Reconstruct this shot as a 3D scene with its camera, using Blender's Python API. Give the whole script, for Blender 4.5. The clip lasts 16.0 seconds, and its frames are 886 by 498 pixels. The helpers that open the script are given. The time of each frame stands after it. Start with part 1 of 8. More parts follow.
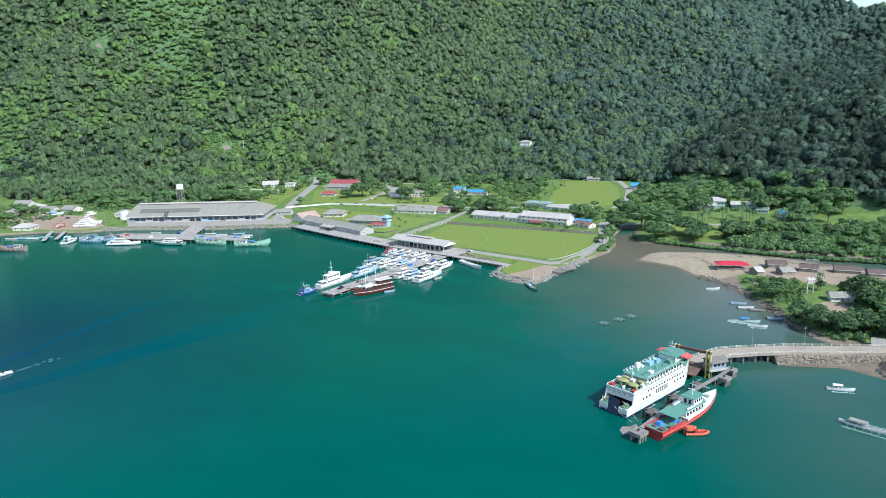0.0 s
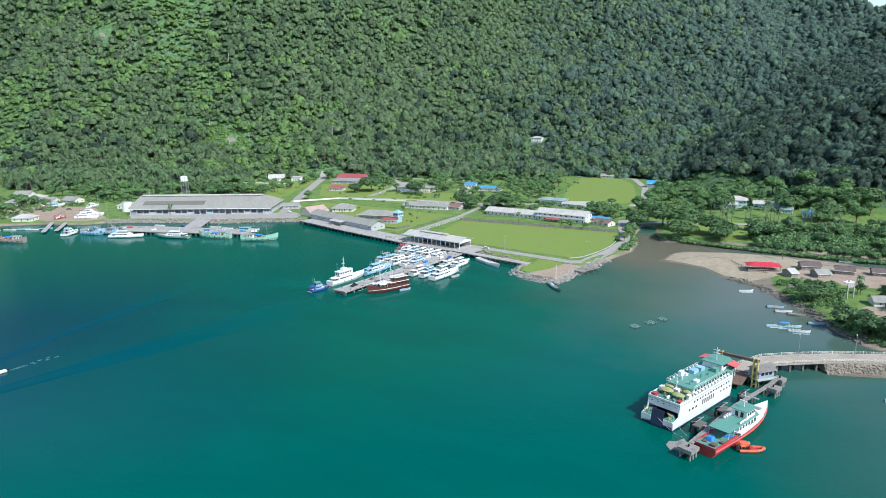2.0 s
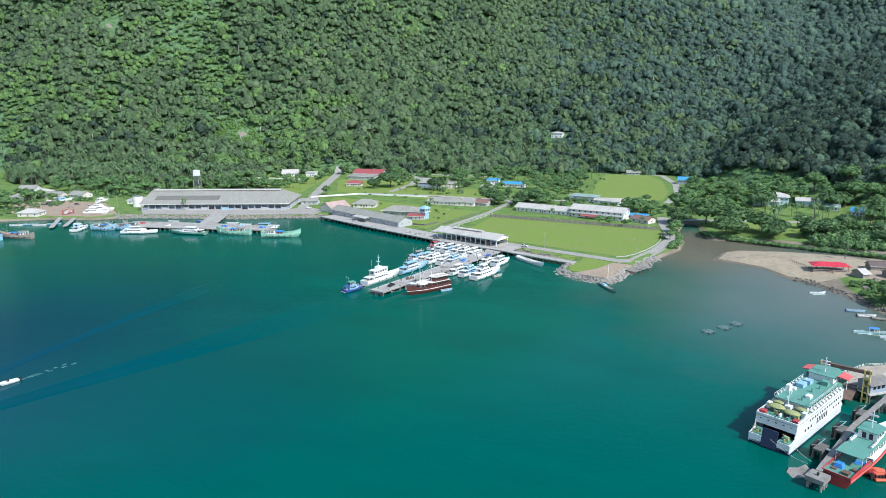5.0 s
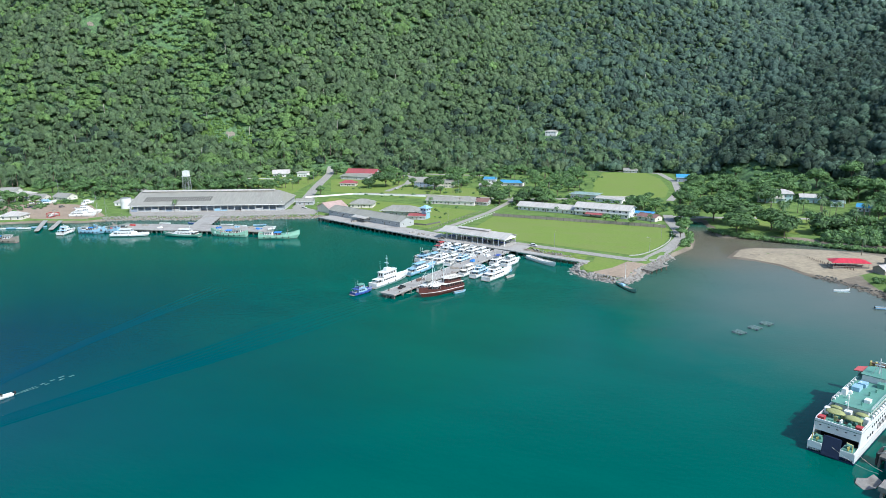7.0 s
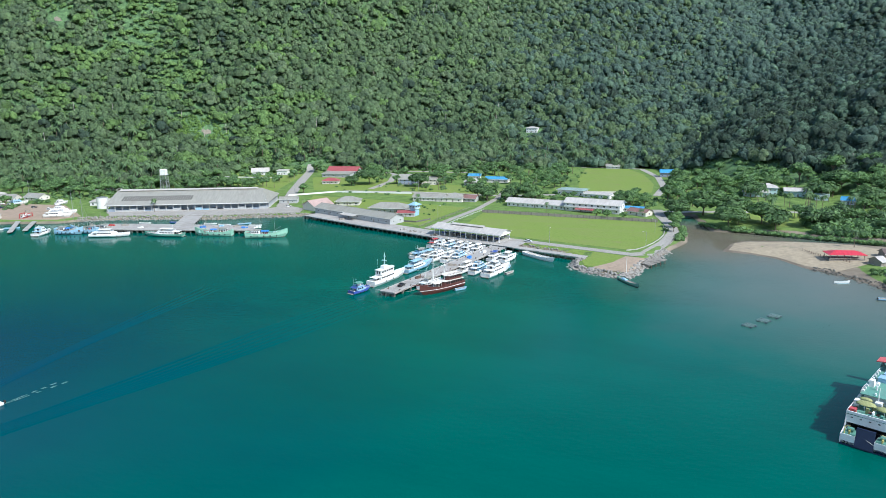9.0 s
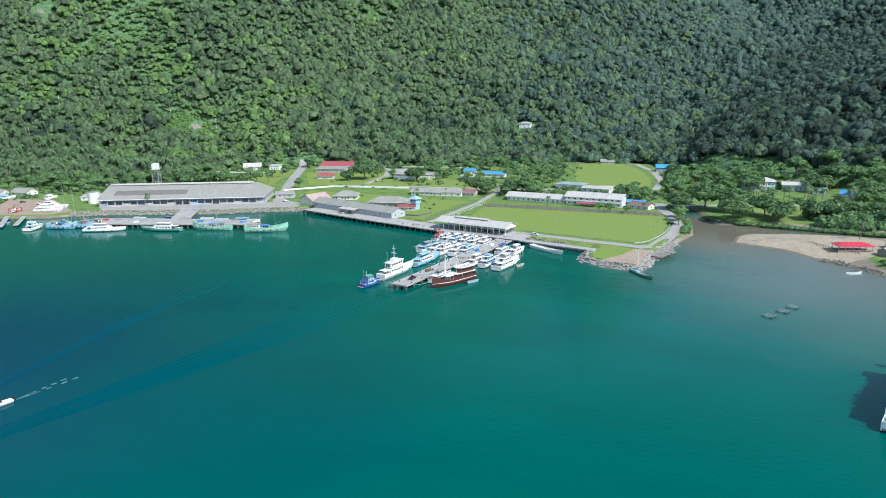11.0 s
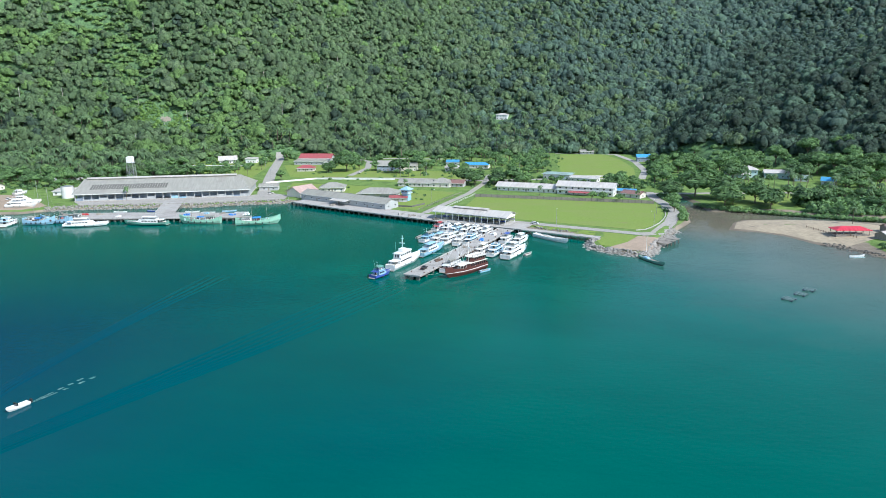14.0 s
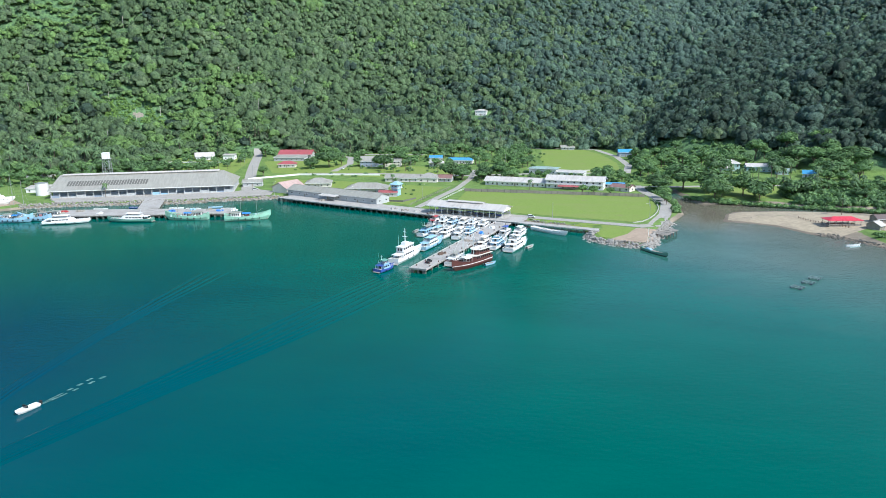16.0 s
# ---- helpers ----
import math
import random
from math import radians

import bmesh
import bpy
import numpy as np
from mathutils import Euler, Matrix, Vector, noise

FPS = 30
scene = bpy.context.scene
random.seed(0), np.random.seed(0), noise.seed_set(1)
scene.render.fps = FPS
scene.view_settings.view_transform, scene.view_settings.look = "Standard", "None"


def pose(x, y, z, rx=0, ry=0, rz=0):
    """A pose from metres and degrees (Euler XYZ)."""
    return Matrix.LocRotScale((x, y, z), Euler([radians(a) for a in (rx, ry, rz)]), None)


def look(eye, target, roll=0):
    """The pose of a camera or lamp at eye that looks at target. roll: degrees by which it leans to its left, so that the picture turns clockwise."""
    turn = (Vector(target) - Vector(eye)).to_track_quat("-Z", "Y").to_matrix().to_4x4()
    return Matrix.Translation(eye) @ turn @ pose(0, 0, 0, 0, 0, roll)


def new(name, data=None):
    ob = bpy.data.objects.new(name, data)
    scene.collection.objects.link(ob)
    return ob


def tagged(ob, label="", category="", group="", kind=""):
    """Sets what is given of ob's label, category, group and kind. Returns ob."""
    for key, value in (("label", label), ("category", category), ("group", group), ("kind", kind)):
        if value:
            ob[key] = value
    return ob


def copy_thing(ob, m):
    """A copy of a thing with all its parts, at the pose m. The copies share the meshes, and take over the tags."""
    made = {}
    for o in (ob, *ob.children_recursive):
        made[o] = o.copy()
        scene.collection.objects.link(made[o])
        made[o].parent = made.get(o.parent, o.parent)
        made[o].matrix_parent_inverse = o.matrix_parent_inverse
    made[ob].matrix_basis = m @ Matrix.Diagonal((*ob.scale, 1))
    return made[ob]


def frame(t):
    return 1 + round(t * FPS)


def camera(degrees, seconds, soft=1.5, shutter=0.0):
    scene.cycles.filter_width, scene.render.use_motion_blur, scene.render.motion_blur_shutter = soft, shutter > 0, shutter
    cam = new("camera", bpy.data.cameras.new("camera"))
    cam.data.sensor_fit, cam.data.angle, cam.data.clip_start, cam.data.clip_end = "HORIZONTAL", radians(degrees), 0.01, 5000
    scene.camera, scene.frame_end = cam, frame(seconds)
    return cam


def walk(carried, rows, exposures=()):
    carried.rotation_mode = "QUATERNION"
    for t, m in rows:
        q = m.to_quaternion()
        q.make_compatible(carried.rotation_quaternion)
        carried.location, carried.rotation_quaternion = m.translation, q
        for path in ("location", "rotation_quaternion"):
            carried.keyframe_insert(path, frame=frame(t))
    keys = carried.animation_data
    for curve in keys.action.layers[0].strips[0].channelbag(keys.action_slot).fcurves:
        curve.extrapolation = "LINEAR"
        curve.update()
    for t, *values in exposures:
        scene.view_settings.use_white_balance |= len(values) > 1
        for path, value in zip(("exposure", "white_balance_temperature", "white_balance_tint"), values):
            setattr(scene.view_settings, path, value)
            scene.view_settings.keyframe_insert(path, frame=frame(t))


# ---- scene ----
cam = camera(66.1, 16.0, soft=0.65)
PATH = [
    (0, (18.368, -14.679, 105.025), (17.679, -12.854, 104.583), -1.3),
    (0.5, (15.45, -11.241, 104.214), (14.758, -9.418, 103.769), -1.2),
    (1, (11.734, -7.762, 103.22), (11.043, -5.94, 102.772), -1.0),
    (1.5, (7.754, -4.542, 101.924), (7.063, -2.719, 101.476), -0.8),
    (2, (3.537, -1.486, 100.619), (2.845, 0.337, 100.17), -0.6),
    (2.5, (-0.909, 1.718, 99.384), (-1.601, 3.54, 98.935), -0.5),
    (3, (-5.907, 4.443, 98.228), (-6.599, 6.265, 97.777), -0.4),
    (3.5, (-10.784, 7.181, 97.044), (-11.477, 9.002, 96.592), -0.4),
    (4, (-15.905, 9.857, 95.996), (-16.598, 11.678, 95.543), -0.4),
    (6.5, (-39.671, 21.63, 90.832), (-40.343, 23.46, 90.387), -0.4),
    (7, (-43.752, 22.75, 90.353), (-44.395, 24.59, 89.905), -0.6),
    (7.5, (-47.549, 23.739, 89.59), (-48.173, 25.586, 89.143), -0.6),
    (8, (-51.327, 24.701, 88.918), (-51.93, 26.555, 88.469), -0.6),
    (8.5, (-55.228, 25.291, 88.512), (-55.808, 27.151, 88.061), -0.7),
    (9, (-58.384, 25.162, 87.698), (-58.947, 27.028, 87.246), -0.7),
    (11.5, (-76.148, 26.052, 83.237), (-76.647, 27.934, 82.778), -0.6),
    (12, (-80.255, 26.007, 82.612), (-80.737, 27.892, 82.151), -0.7),
    (12.5, (-83.913, 26.147, 81.978), (-84.38, 28.036, 81.514), -0.7),
    (14, (-95.269, 26.161, 80.251), (-95.669, 28.063, 79.778), -0.6),
    (15, (-103.596, 26.337, 78.586), (-103.944, 28.248, 78.111), -0.5),
    (16, (-112.143, 27.241, 76.8), (-112.447, 29.159, 76.323), -0.5),
]
walk(cam, [(t, look(e, a, r)) for t, e, a, r in PATH], [(0.0, 0.43, 5850, 8), (11.5, 0.47, 5850, 8), (14.0, 0.54, 5850, 8), (16.0, 0.59, 5850, 8)])

# ---------------------------------------------------------------- sky and sun
SUN_AZ, SUN_EL = radians(116), radians(45)
sun_way = Vector((math.sin(SUN_AZ) * math.cos(SUN_EL), math.cos(SUN_AZ) * math.cos(SUN_EL), math.sin(SUN_EL)))
world = bpy.data.worlds.new("sky")
scene.world = world
world.use_nodes = True
wn = world.node_tree
sky = wn.nodes.new("ShaderNodeTexSky")
sky.sky_type, sky.sun_disc = "NISHITA", False
sky.sun_elevation, sky.sun_rotation = SUN_EL, SUN_AZ
sky.air_density, sky.dust_density, sky.ozone_density = 1.2, 1.0, 1.0
wn.nodes["Background"].inputs["Strength"].default_value = 0.15
wn.links.new(sky.outputs[0], wn.nodes["Background"].inputs["Color"])
lamp = bpy.data.lights.new("sun", "SUN")
lamp.energy, lamp.angle, lamp.color = 4.2, radians(0.53), (1.0, 0.95, 0.87)
sun = new("sun", lamp)
sun.matrix_world = look(sun_way * 500, (0, 0, 0))


# ---------------------------------------------------------------- materials
class Nodes:
    """A few shorthands for building a node material."""

    def __init__(self, name):
        self.m = bpy.data.materials.new(name)
        self.m.use_nodes = True
        self.t = self.m.node_tree
        self.bsdf = self.t.nodes["Principled BSDF"]
        self.geo = self.t.nodes.new("ShaderNodeNewGeometry")
        self.pos = self.geo.outputs["Position"]

    def put(self, socket, value):
        if hasattr(value, "is_linked"):
            self.t.links.new(value, socket)
        else:
            socket.default_value = value

    def noise(self, scale, detail=4, vec=None, rough=0.6, squash=None):
        n = self.t.nodes.new("ShaderNodeTexNoise")
        n.inputs["Scale"].default_value, n.inputs["Detail"].default_value, n.inputs["Roughness"].default_value = scale, detail, rough
        v = vec or self.pos
        if squash:
            mp = self.t.nodes.new("ShaderNodeMapping")
            mp.inputs["Scale"].default_value = squash[:3]
            if len(squash) > 3:
                mp.inputs["Rotation"].default_value = (0, 0, squash[3])
            self.put(mp.inputs["Vector"], v)
            v = mp.outputs[0]
        self.put(n.inputs["Vector"], v)
        return n.outputs["Fac"]

    def ramp(self, fac, *stops):
        r = self.t.nodes.new("ShaderNodeValToRGB")
        self.put(r.inputs[0], fac)
        e = r.color_ramp.elements
        while len(e) < len(stops):
            e.new(0.5)
        for k, (p, c) in zip(e, stops):
            k.position, k.color = p, (*c, 1) if len(c) == 3 else c
        return r.outputs[0]

    def mix(self, fac, a, b, how="MIX"):
        n = self.t.nodes.new("ShaderNodeMix")
        n.data_type, n.blend_type = "RGBA", how
        self.put(n.inputs[0], fac)
        for s, v in ((n.inputs[6], a), (n.inputs[7], b)):
            self.put(s, (*v, 1) if isinstance(v, tuple) and len(v) == 3 else v)
        return n.outputs[2]

    def math(self, op, a, b=0.0, clamp=False):
        n = self.t.nodes.new("ShaderNodeMath")
        n.operation, n.use_clamp = op, clamp
        self.put(n.inputs[0], a)
        self.put(n.inputs[1], b)
        return n.outputs[0]

    def bump(self, height, strength, distance):
        n = self.t.nodes.new("ShaderNodeBump")
        n.inputs["Strength"].default_value, n.inputs["Distance"].default_value = strength, distance
        self.put(n.inputs["Height"], height)
        self.put(self.bsdf.inputs["Normal"], n.outputs[0])

    def done(self, colour, rough=0.8, metal=0.0, spec=None):
        self.put(self.bsdf.inputs["Base Color"], colour if hasattr(colour, "is_linked") else (*colour, 1))
        self.put(self.bsdf.inputs["Roughness"], rough)
        self.put(self.bsdf.inputs["Metallic"], metal)
        if spec is not None:
            self.bsdf.inputs["Specular IOR Level"].default_value = spec
        return self.m


def surface(name, colour, rough=0.7, metal=0.0, stain=None, grain=0.25, scale=0.6, relief=0.02, amount=0.5, local=False):
    """A worn plain surface: fine grain, larger stains, small relief, slight tint from thing to thing."""
    n = Nodes(name)
    v = n.pos
    if local:
        tc = n.t.nodes.new("ShaderNodeTexCoord")
        v = tc.outputs["Object"]
    fine = n.noise(scale * 9, 3, v)
    big = n.noise(scale, 5, v)
    dark = tuple(c * (1 - grain) for c in colour)
    light = tuple(min(0.95, c * (1 + grain * 0.6)) for c in colour)
    c = n.ramp(fine, (0.3, dark), (0.7, light))
    s = stain or tuple(k * 0.55 for k in colour)
    c = n.mix(n.ramp(big, (0.48, (0, 0, 0)), (0.72, (amount,) * 3)), c, s)
    info = n.t.nodes.new("ShaderNodeObjectInfo")
    c = n.mix(0.12, c, n.ramp(info.outputs["Random"], (0, (0.35, 0.35, 0.35)), (1, (0.95, 0.95, 0.95))), "MULTIPLY")
    n.bump(fine, 0.3, relief)
    return n.done(c, n.ramp(big, (0.3, (rough * 0.85,) * 3), (0.8, (min(1, rough * 1.15),) * 3)), metal)


def sheet_metal(name, colour, rust=(0.16, 0.09, 0.05), amount=0.35, pitch=1.1, along=(1, 0, 0)):
    """Ribbed roofing sheet, in the roof's own axes, with streaks of dirt down the slope."""
    n = Nodes(name)
    tc = n.t.nodes.new("ShaderNodeTexCoord")
    v = tc.outputs["Object"]
    w = n.t.nodes.new("ShaderNodeTexWave")
    w.wave_type, w.bands_direction = "BANDS", "X" if along[0] else "Y"
    w.inputs["Scale"].default_value, w.inputs["Distortion"].default_value = pitch, 0.0
    n.put(w.inputs["Vector"], v)
    streak = n.noise(0.35, 5, v, squash=(2.5, 0.25, 1) if along[0] else (0.25, 2.5, 1))
    spots = n.noise(0.12, 6, v)
    c = n.ramp(streak, (0.3, tuple(k * 0.8 for k in colour)), (0.7, tuple(min(0.95, k * 1.12) for k in colour)))
    c = n.mix(n.ramp(spots, (0.55, (0, 0, 0)), (0.75, (amount,) * 3)), c, rust)
    n.bump(w.outputs["Fac"], 0.35, 0.05)
    return n.done(c, 0.45, 0.0)


def leaf_material(name, dark, mid, light, broad=0.006, crown=0.09):
    n = Nodes(name)
    isl = n.geo.outputs["Random Per Island"]
    c1 = n.ramp(n.noise(crown, 3), (0.34, tuple(k * 0.75 for k in dark)), (0.44, dark), (0.54, mid), (0.66, light))
    region = n.ramp(n.noise(broad, 3), (0.42, (0, 0, 0)), (0.62, (1, 1, 1)))
    c = n.mix(n.math("MULTIPLY", region, 0.4), c1, light)
    c = n.mix(0.4, c, n.ramp(isl, (0, (0.45, 0.45, 0.45)), (1, (1, 1, 1))), "MULTIPLY")
    c = n.mix(0.55, c, n.ramp(n.noise(0.95, 5, rough=0.75), (0.36, (0.3, 0.34, 0.36)), (0.58, (1, 1, 1))), "MULTIPLY")
    m = n.done(c, 0.65, 0, 0.25)
    thin = n.t.nodes.new("ShaderNodeBsdfTranslucent")
    n.put(thin.inputs["Color"], n.mix(1.0, c, (1.0, 1.0, 0.6), "MULTIPLY"))
    both = n.t.nodes.new("ShaderNodeMixShader")
    both.inputs[0].default_value = 0.3
    n.t.links.new(n.bsdf.outputs[0], both.inputs[1])
    n.t.links.new(thin.outputs[0], both.inputs[2])
    n.t.links.new(both.outputs[0], n.t.nodes["Material Output"].inputs["Surface"])
    return m


def canopy_material(name, dark, light):
    """Foliage of one kind of forest tree: each bough of its own tone, with shade between leaf clusters painted into the
    colour.
    """
    n = Nodes(name)
    isl = n.geo.outputs["Random Per Island"]
    c = n.mix(n.ramp(n.noise(0.07, 3), (0.36, (0, 0, 0)), (0.64, (1, 1, 1))), dark, light)
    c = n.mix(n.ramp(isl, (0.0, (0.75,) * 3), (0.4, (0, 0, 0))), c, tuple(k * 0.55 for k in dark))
    c = n.mix(n.ramp(isl, (0.7, (0, 0, 0)), (1.0, (0.6,) * 3)), c, tuple(min(1, k * 1.3) for k in light))
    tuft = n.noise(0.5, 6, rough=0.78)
    # Shade in the gaps between tufts painted into the colour, over the bump's hollows.
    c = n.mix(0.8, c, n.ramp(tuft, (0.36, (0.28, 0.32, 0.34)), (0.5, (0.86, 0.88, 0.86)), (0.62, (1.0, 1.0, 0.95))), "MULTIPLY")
    n.bump(tuft, 1.0, 2.2)
    m = n.done(c, 0.6, 0, 0.25)
    thin = n.t.nodes.new("ShaderNodeBsdfTranslucent")
    n.put(thin.inputs["Color"], n.mix(1.0, c, (1.0, 1.0, 0.6), "MULTIPLY"))
    both = n.t.nodes.new("ShaderNodeMixShader")
    both.inputs[0].default_value = 0.22
    n.t.links.new(n.bsdf.outputs[0], both.inputs[1])
    n.t.links.new(thin.outputs[0], both.inputs[2])
    n.t.links.new(both.outputs[0], n.t.nodes["Material Output"].inputs["Surface"])
    return m


M = {}
# tree kinds of the hillside forest; grey-green also paints haze, dark also paints shade
CANOPY = [canopy_material("dark_and_shade_canopy", (0.0431, 0.0739, 0.0525), (0.0745, 0.122, 0.0807)),
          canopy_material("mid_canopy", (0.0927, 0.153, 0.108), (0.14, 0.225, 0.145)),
          canopy_material("grey_green_haze_canopy", (0.068, 0.116, 0.0939), (0.104, 0.169, 0.13)),
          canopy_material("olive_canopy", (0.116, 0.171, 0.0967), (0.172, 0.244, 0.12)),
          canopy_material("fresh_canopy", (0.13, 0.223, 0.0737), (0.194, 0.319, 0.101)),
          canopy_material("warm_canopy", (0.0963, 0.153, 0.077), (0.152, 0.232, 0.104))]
M["leaf"] = leaf_material("broad_leaves", (0.11, 0.2, 0.085), (0.17, 0.3, 0.115), (0.24, 0.4, 0.14), 0.02, 0.25)
M["dark_leaf"] = leaf_material("dark_broad_leaves", (0.075, 0.135, 0.06), (0.12, 0.215, 0.085), (0.18, 0.31, 0.11), 0.02, 0.25)
M["palm"] = leaf_material("palm_fronds", (0.1, 0.175, 0.085), (0.145, 0.24, 0.105), (0.2, 0.3, 0.13), 0.02, 0.2)
M["scrub"] = leaf_material("scrub_leaves", (0.14, 0.25, 0.07), (0.2, 0.34, 0.09), (0.27, 0.43, 0.11), 0.02, 0.2)
M["bark"] = surface("bark", (0.16, 0.125, 0.09), 0.9, scale=1.5)
M["pale_bark"] = surface("pale_bark", (0.42, 0.4, 0.34), 0.9, scale=1.5)
M["concrete"] = surface("pale_concrete", (0.42, 0.40, 0.37), 0.85, scale=0.12, amount=0.55, stain=(0.24, 0.23, 0.2))
M["deck"] = surface("pier_concrete", (0.36, 0.34, 0.31), 0.85, scale=0.15, amount=0.6, stain=(0.2, 0.18, 0.16))
M["jetty"] = surface("stained_jetty_concrete", (0.25, 0.235, 0.21), 0.85, scale=0.4, amount=0.7, stain=(0.12, 0.11, 0.095))
M["dark_concrete"] = surface("wet_concrete", (0.13, 0.125, 0.11), 0.8, scale=0.4)
M["road"] = surface("road_concrete", (0.33, 0.31, 0.275), 0.9, scale=0.09, amount=0.5, stain=(0.27, 0.25, 0.2))
M["asphalt"] = surface("dusty_asphalt", (0.17, 0.16, 0.15), 0.9, scale=0.1)
M["dirt"] = surface("bare_earth", (0.33, 0.25, 0.18), 0.95, scale=0.12, stain=(0.2, 0.15, 0.1))
M["sand"] = surface("grey_brown_sand", (0.34, 0.28, 0.19), 0.95, scale=0.05, stain=(0.18, 0.15, 0.115), relief=0.05)
M["stone"] = surface("rubble_stone", (0.29, 0.27, 0.24), 0.9, scale=0.5, grain=0.4, stain=(0.15, 0.14, 0.12))
M["white"] = surface("white_paint", (0.74, 0.74, 0.72), 0.35, scale=0.35, grain=0.06, stain=(0.5, 0.44, 0.36), amount=0.3)
M["cream"] = surface("cream_plaster", (0.68, 0.64, 0.56), 0.7, scale=0.25, grain=0.1, stain=(0.42, 0.38, 0.32), amount=0.4)
M["grey_wall"] = surface("grey_plaster", (0.42, 0.43, 0.43), 0.75, scale=0.25, grain=0.1, amount=0.45)
M["glass"] = surface("dark_glass", (0.02, 0.025, 0.03), 0.08, scale=0.3, grain=0.3, relief=0.0)
# Near-black for doorways, ports and the car deck: shade inside painted as colour.
M["dark"] = surface("dark_opening", (0.03, 0.03, 0.032), 0.8, scale=0.5)
M["roof_grey"] = sheet_metal("grey_roof_sheet", (0.285, 0.275, 0.235), rust=(0.15, 0.12, 0.1))
M["roof_white"] = sheet_metal("white_roof_sheet", (0.46, 0.43, 0.39), rust=(0.28, 0.23, 0.19), amount=0.4)
M["roof_red"] = sheet_metal("red_roof_sheet", (0.32, 0.075, 0.08), amount=0.35)
M["roof_pink"] = sheet_metal("faded_pink_roof_sheet", (0.42, 0.3, 0.26), amount=0.3)
M["roof_brown"] = sheet_metal("brown_roof_sheet", (0.22, 0.12, 0.1))
M["roof_blue"] = sheet_metal("blue_roof_sheet", (0.06, 0.28, 0.5), amount=0.15)
M["roof_green"] = sheet_metal("green_roof_sheet", (0.25, 0.34, 0.31), amount=0.3)
M["roof_bright_red"] = sheet_metal("bright_red_roof_sheet", (0.5, 0.03, 0.05), amount=0.05)
M["red"] = surface("red_paint", (0.42, 0.05, 0.05), 0.4, scale=0.5, grain=0.1)
M["orange"] = surface("orange_rubber", (0.62, 0.13, 0.06), 0.5, scale=0.6, grain=0.1)
M["blue"] = surface("blue_paint", (0.05, 0.09, 0.34), 0.4, scale=0.4, grain=0.15)
M["sky_blue"] = surface("light_blue_paint", (0.29, 0.47, 0.6), 0.45, scale=0.4, grain=0.12)
M["navy"] = surface("navy_paint", (0.015, 0.025, 0.07), 0.45, scale=0.4)
M["teal"] = surface("teal_deck_paint", (0.11, 0.275, 0.215), 0.6, scale=0.4, grain=0.15, stain=(0.14, 0.22, 0.18))
M["green"] = surface("green_hull_paint", (0.27, 0.5, 0.38), 0.5, scale=0.3, grain=0.15, stain=(0.2, 0.22, 0.15), amount=0.6)
M["wood"] = surface("varnished_wood", (0.1, 0.032, 0.026), 0.45, scale=0.7, grain=0.3)
M["plank"] = surface("weathered_planks", (0.28, 0.25, 0.21), 0.85, scale=0.7, grain=0.3)
M["steel"] = surface("galvanised_steel", (0.45, 0.46, 0.46), 0.4, 0.6, scale=0.6)
M["yellow"] = surface("yellow_paint", (0.5, 0.42, 0.14), 0.5, scale=0.6, grain=0.15)
M["rust"] = surface("rusty_steel", (0.14, 0.09, 0.065), 0.8, scale=0.6, grain=0.35)
M["black"] = surface("black_rubber", (0.02, 0.02, 0.02), 0.8, scale=1.0)
M["tarp_blue"] = surface("blue_tarpaulin", (0.05, 0.22, 0.6), 0.6, scale=0.8, grain=0.15)
M["olive"] = surface("faded_olive_canvas", (0.3, 0.32, 0.13), 0.8, scale=0.8)
M["bank_stone"] = surface("brown_bank_stone", (0.25, 0.215, 0.165), 0.9, scale=0.5, grain=0.4, stain=(0.12, 0.1, 0.08))
M["dark_stone"] = surface("dark_wet_stone", (0.13, 0.12, 0.1), 0.85, scale=0.5, grain=0.4)
M["causeway"] = surface("sandy_concrete", (0.37, 0.32, 0.255), 0.9, scale=0.1, amount=0.5)
M["old_roof"] = sheet_metal("rusted_dark_roof_sheet", (0.13, 0.095, 0.08), amount=0.4)
M["slate"] = surface("slate_blue_plaster", (0.26, 0.31, 0.38), 0.75, scale=0.25, grain=0.1, amount=0.45)
M["pale_teal"] = surface("pale_teal_plaster", (0.45, 0.6, 0.58), 0.7, scale=0.25, grain=0.1, amount=0.35)
M["coral"] = surface("sun_bleached_red_paint", (0.6, 0.12, 0.11), 0.5, scale=0.5, grain=0.1)
M["pink"] = surface("faded_red_paint", (0.5, 0.2, 0.2), 0.6, scale=0.5)

n = Nodes("sea_foam")
n.done(n.ramp(n.noise(1.4, 4), (0.42, (0.01, 0.1, 0.085)), (0.75, (0.24, 0.36, 0.34))), 0.6)
M["foam"] = n.m

# lawn: mown and rough grass with worn patches
n = Nodes("lawn_grass")
c = n.ramp(n.noise(0.9, 5), (0.3, (0.125, 0.185, 0.036)), (0.7, (0.195, 0.262, 0.056)))
c = n.mix(n.ramp(n.noise(0.03, 5, squash=(1, 3, 1)), (0.45, (0, 0, 0)), (0.7, (0.75,) * 3)), c, (0.18, 0.21, 0.065))
c = n.mix(n.ramp(n.noise(0.08, 6), (0.62, (0, 0, 0)), (0.72, (0.6,) * 3)), c, (0.2, 0.16, 0.09))
n.bump(n.noise(3, 4), 0.5, 0.15)
M["lawn"] = n.done(c, 0.9, 0, 0.2)

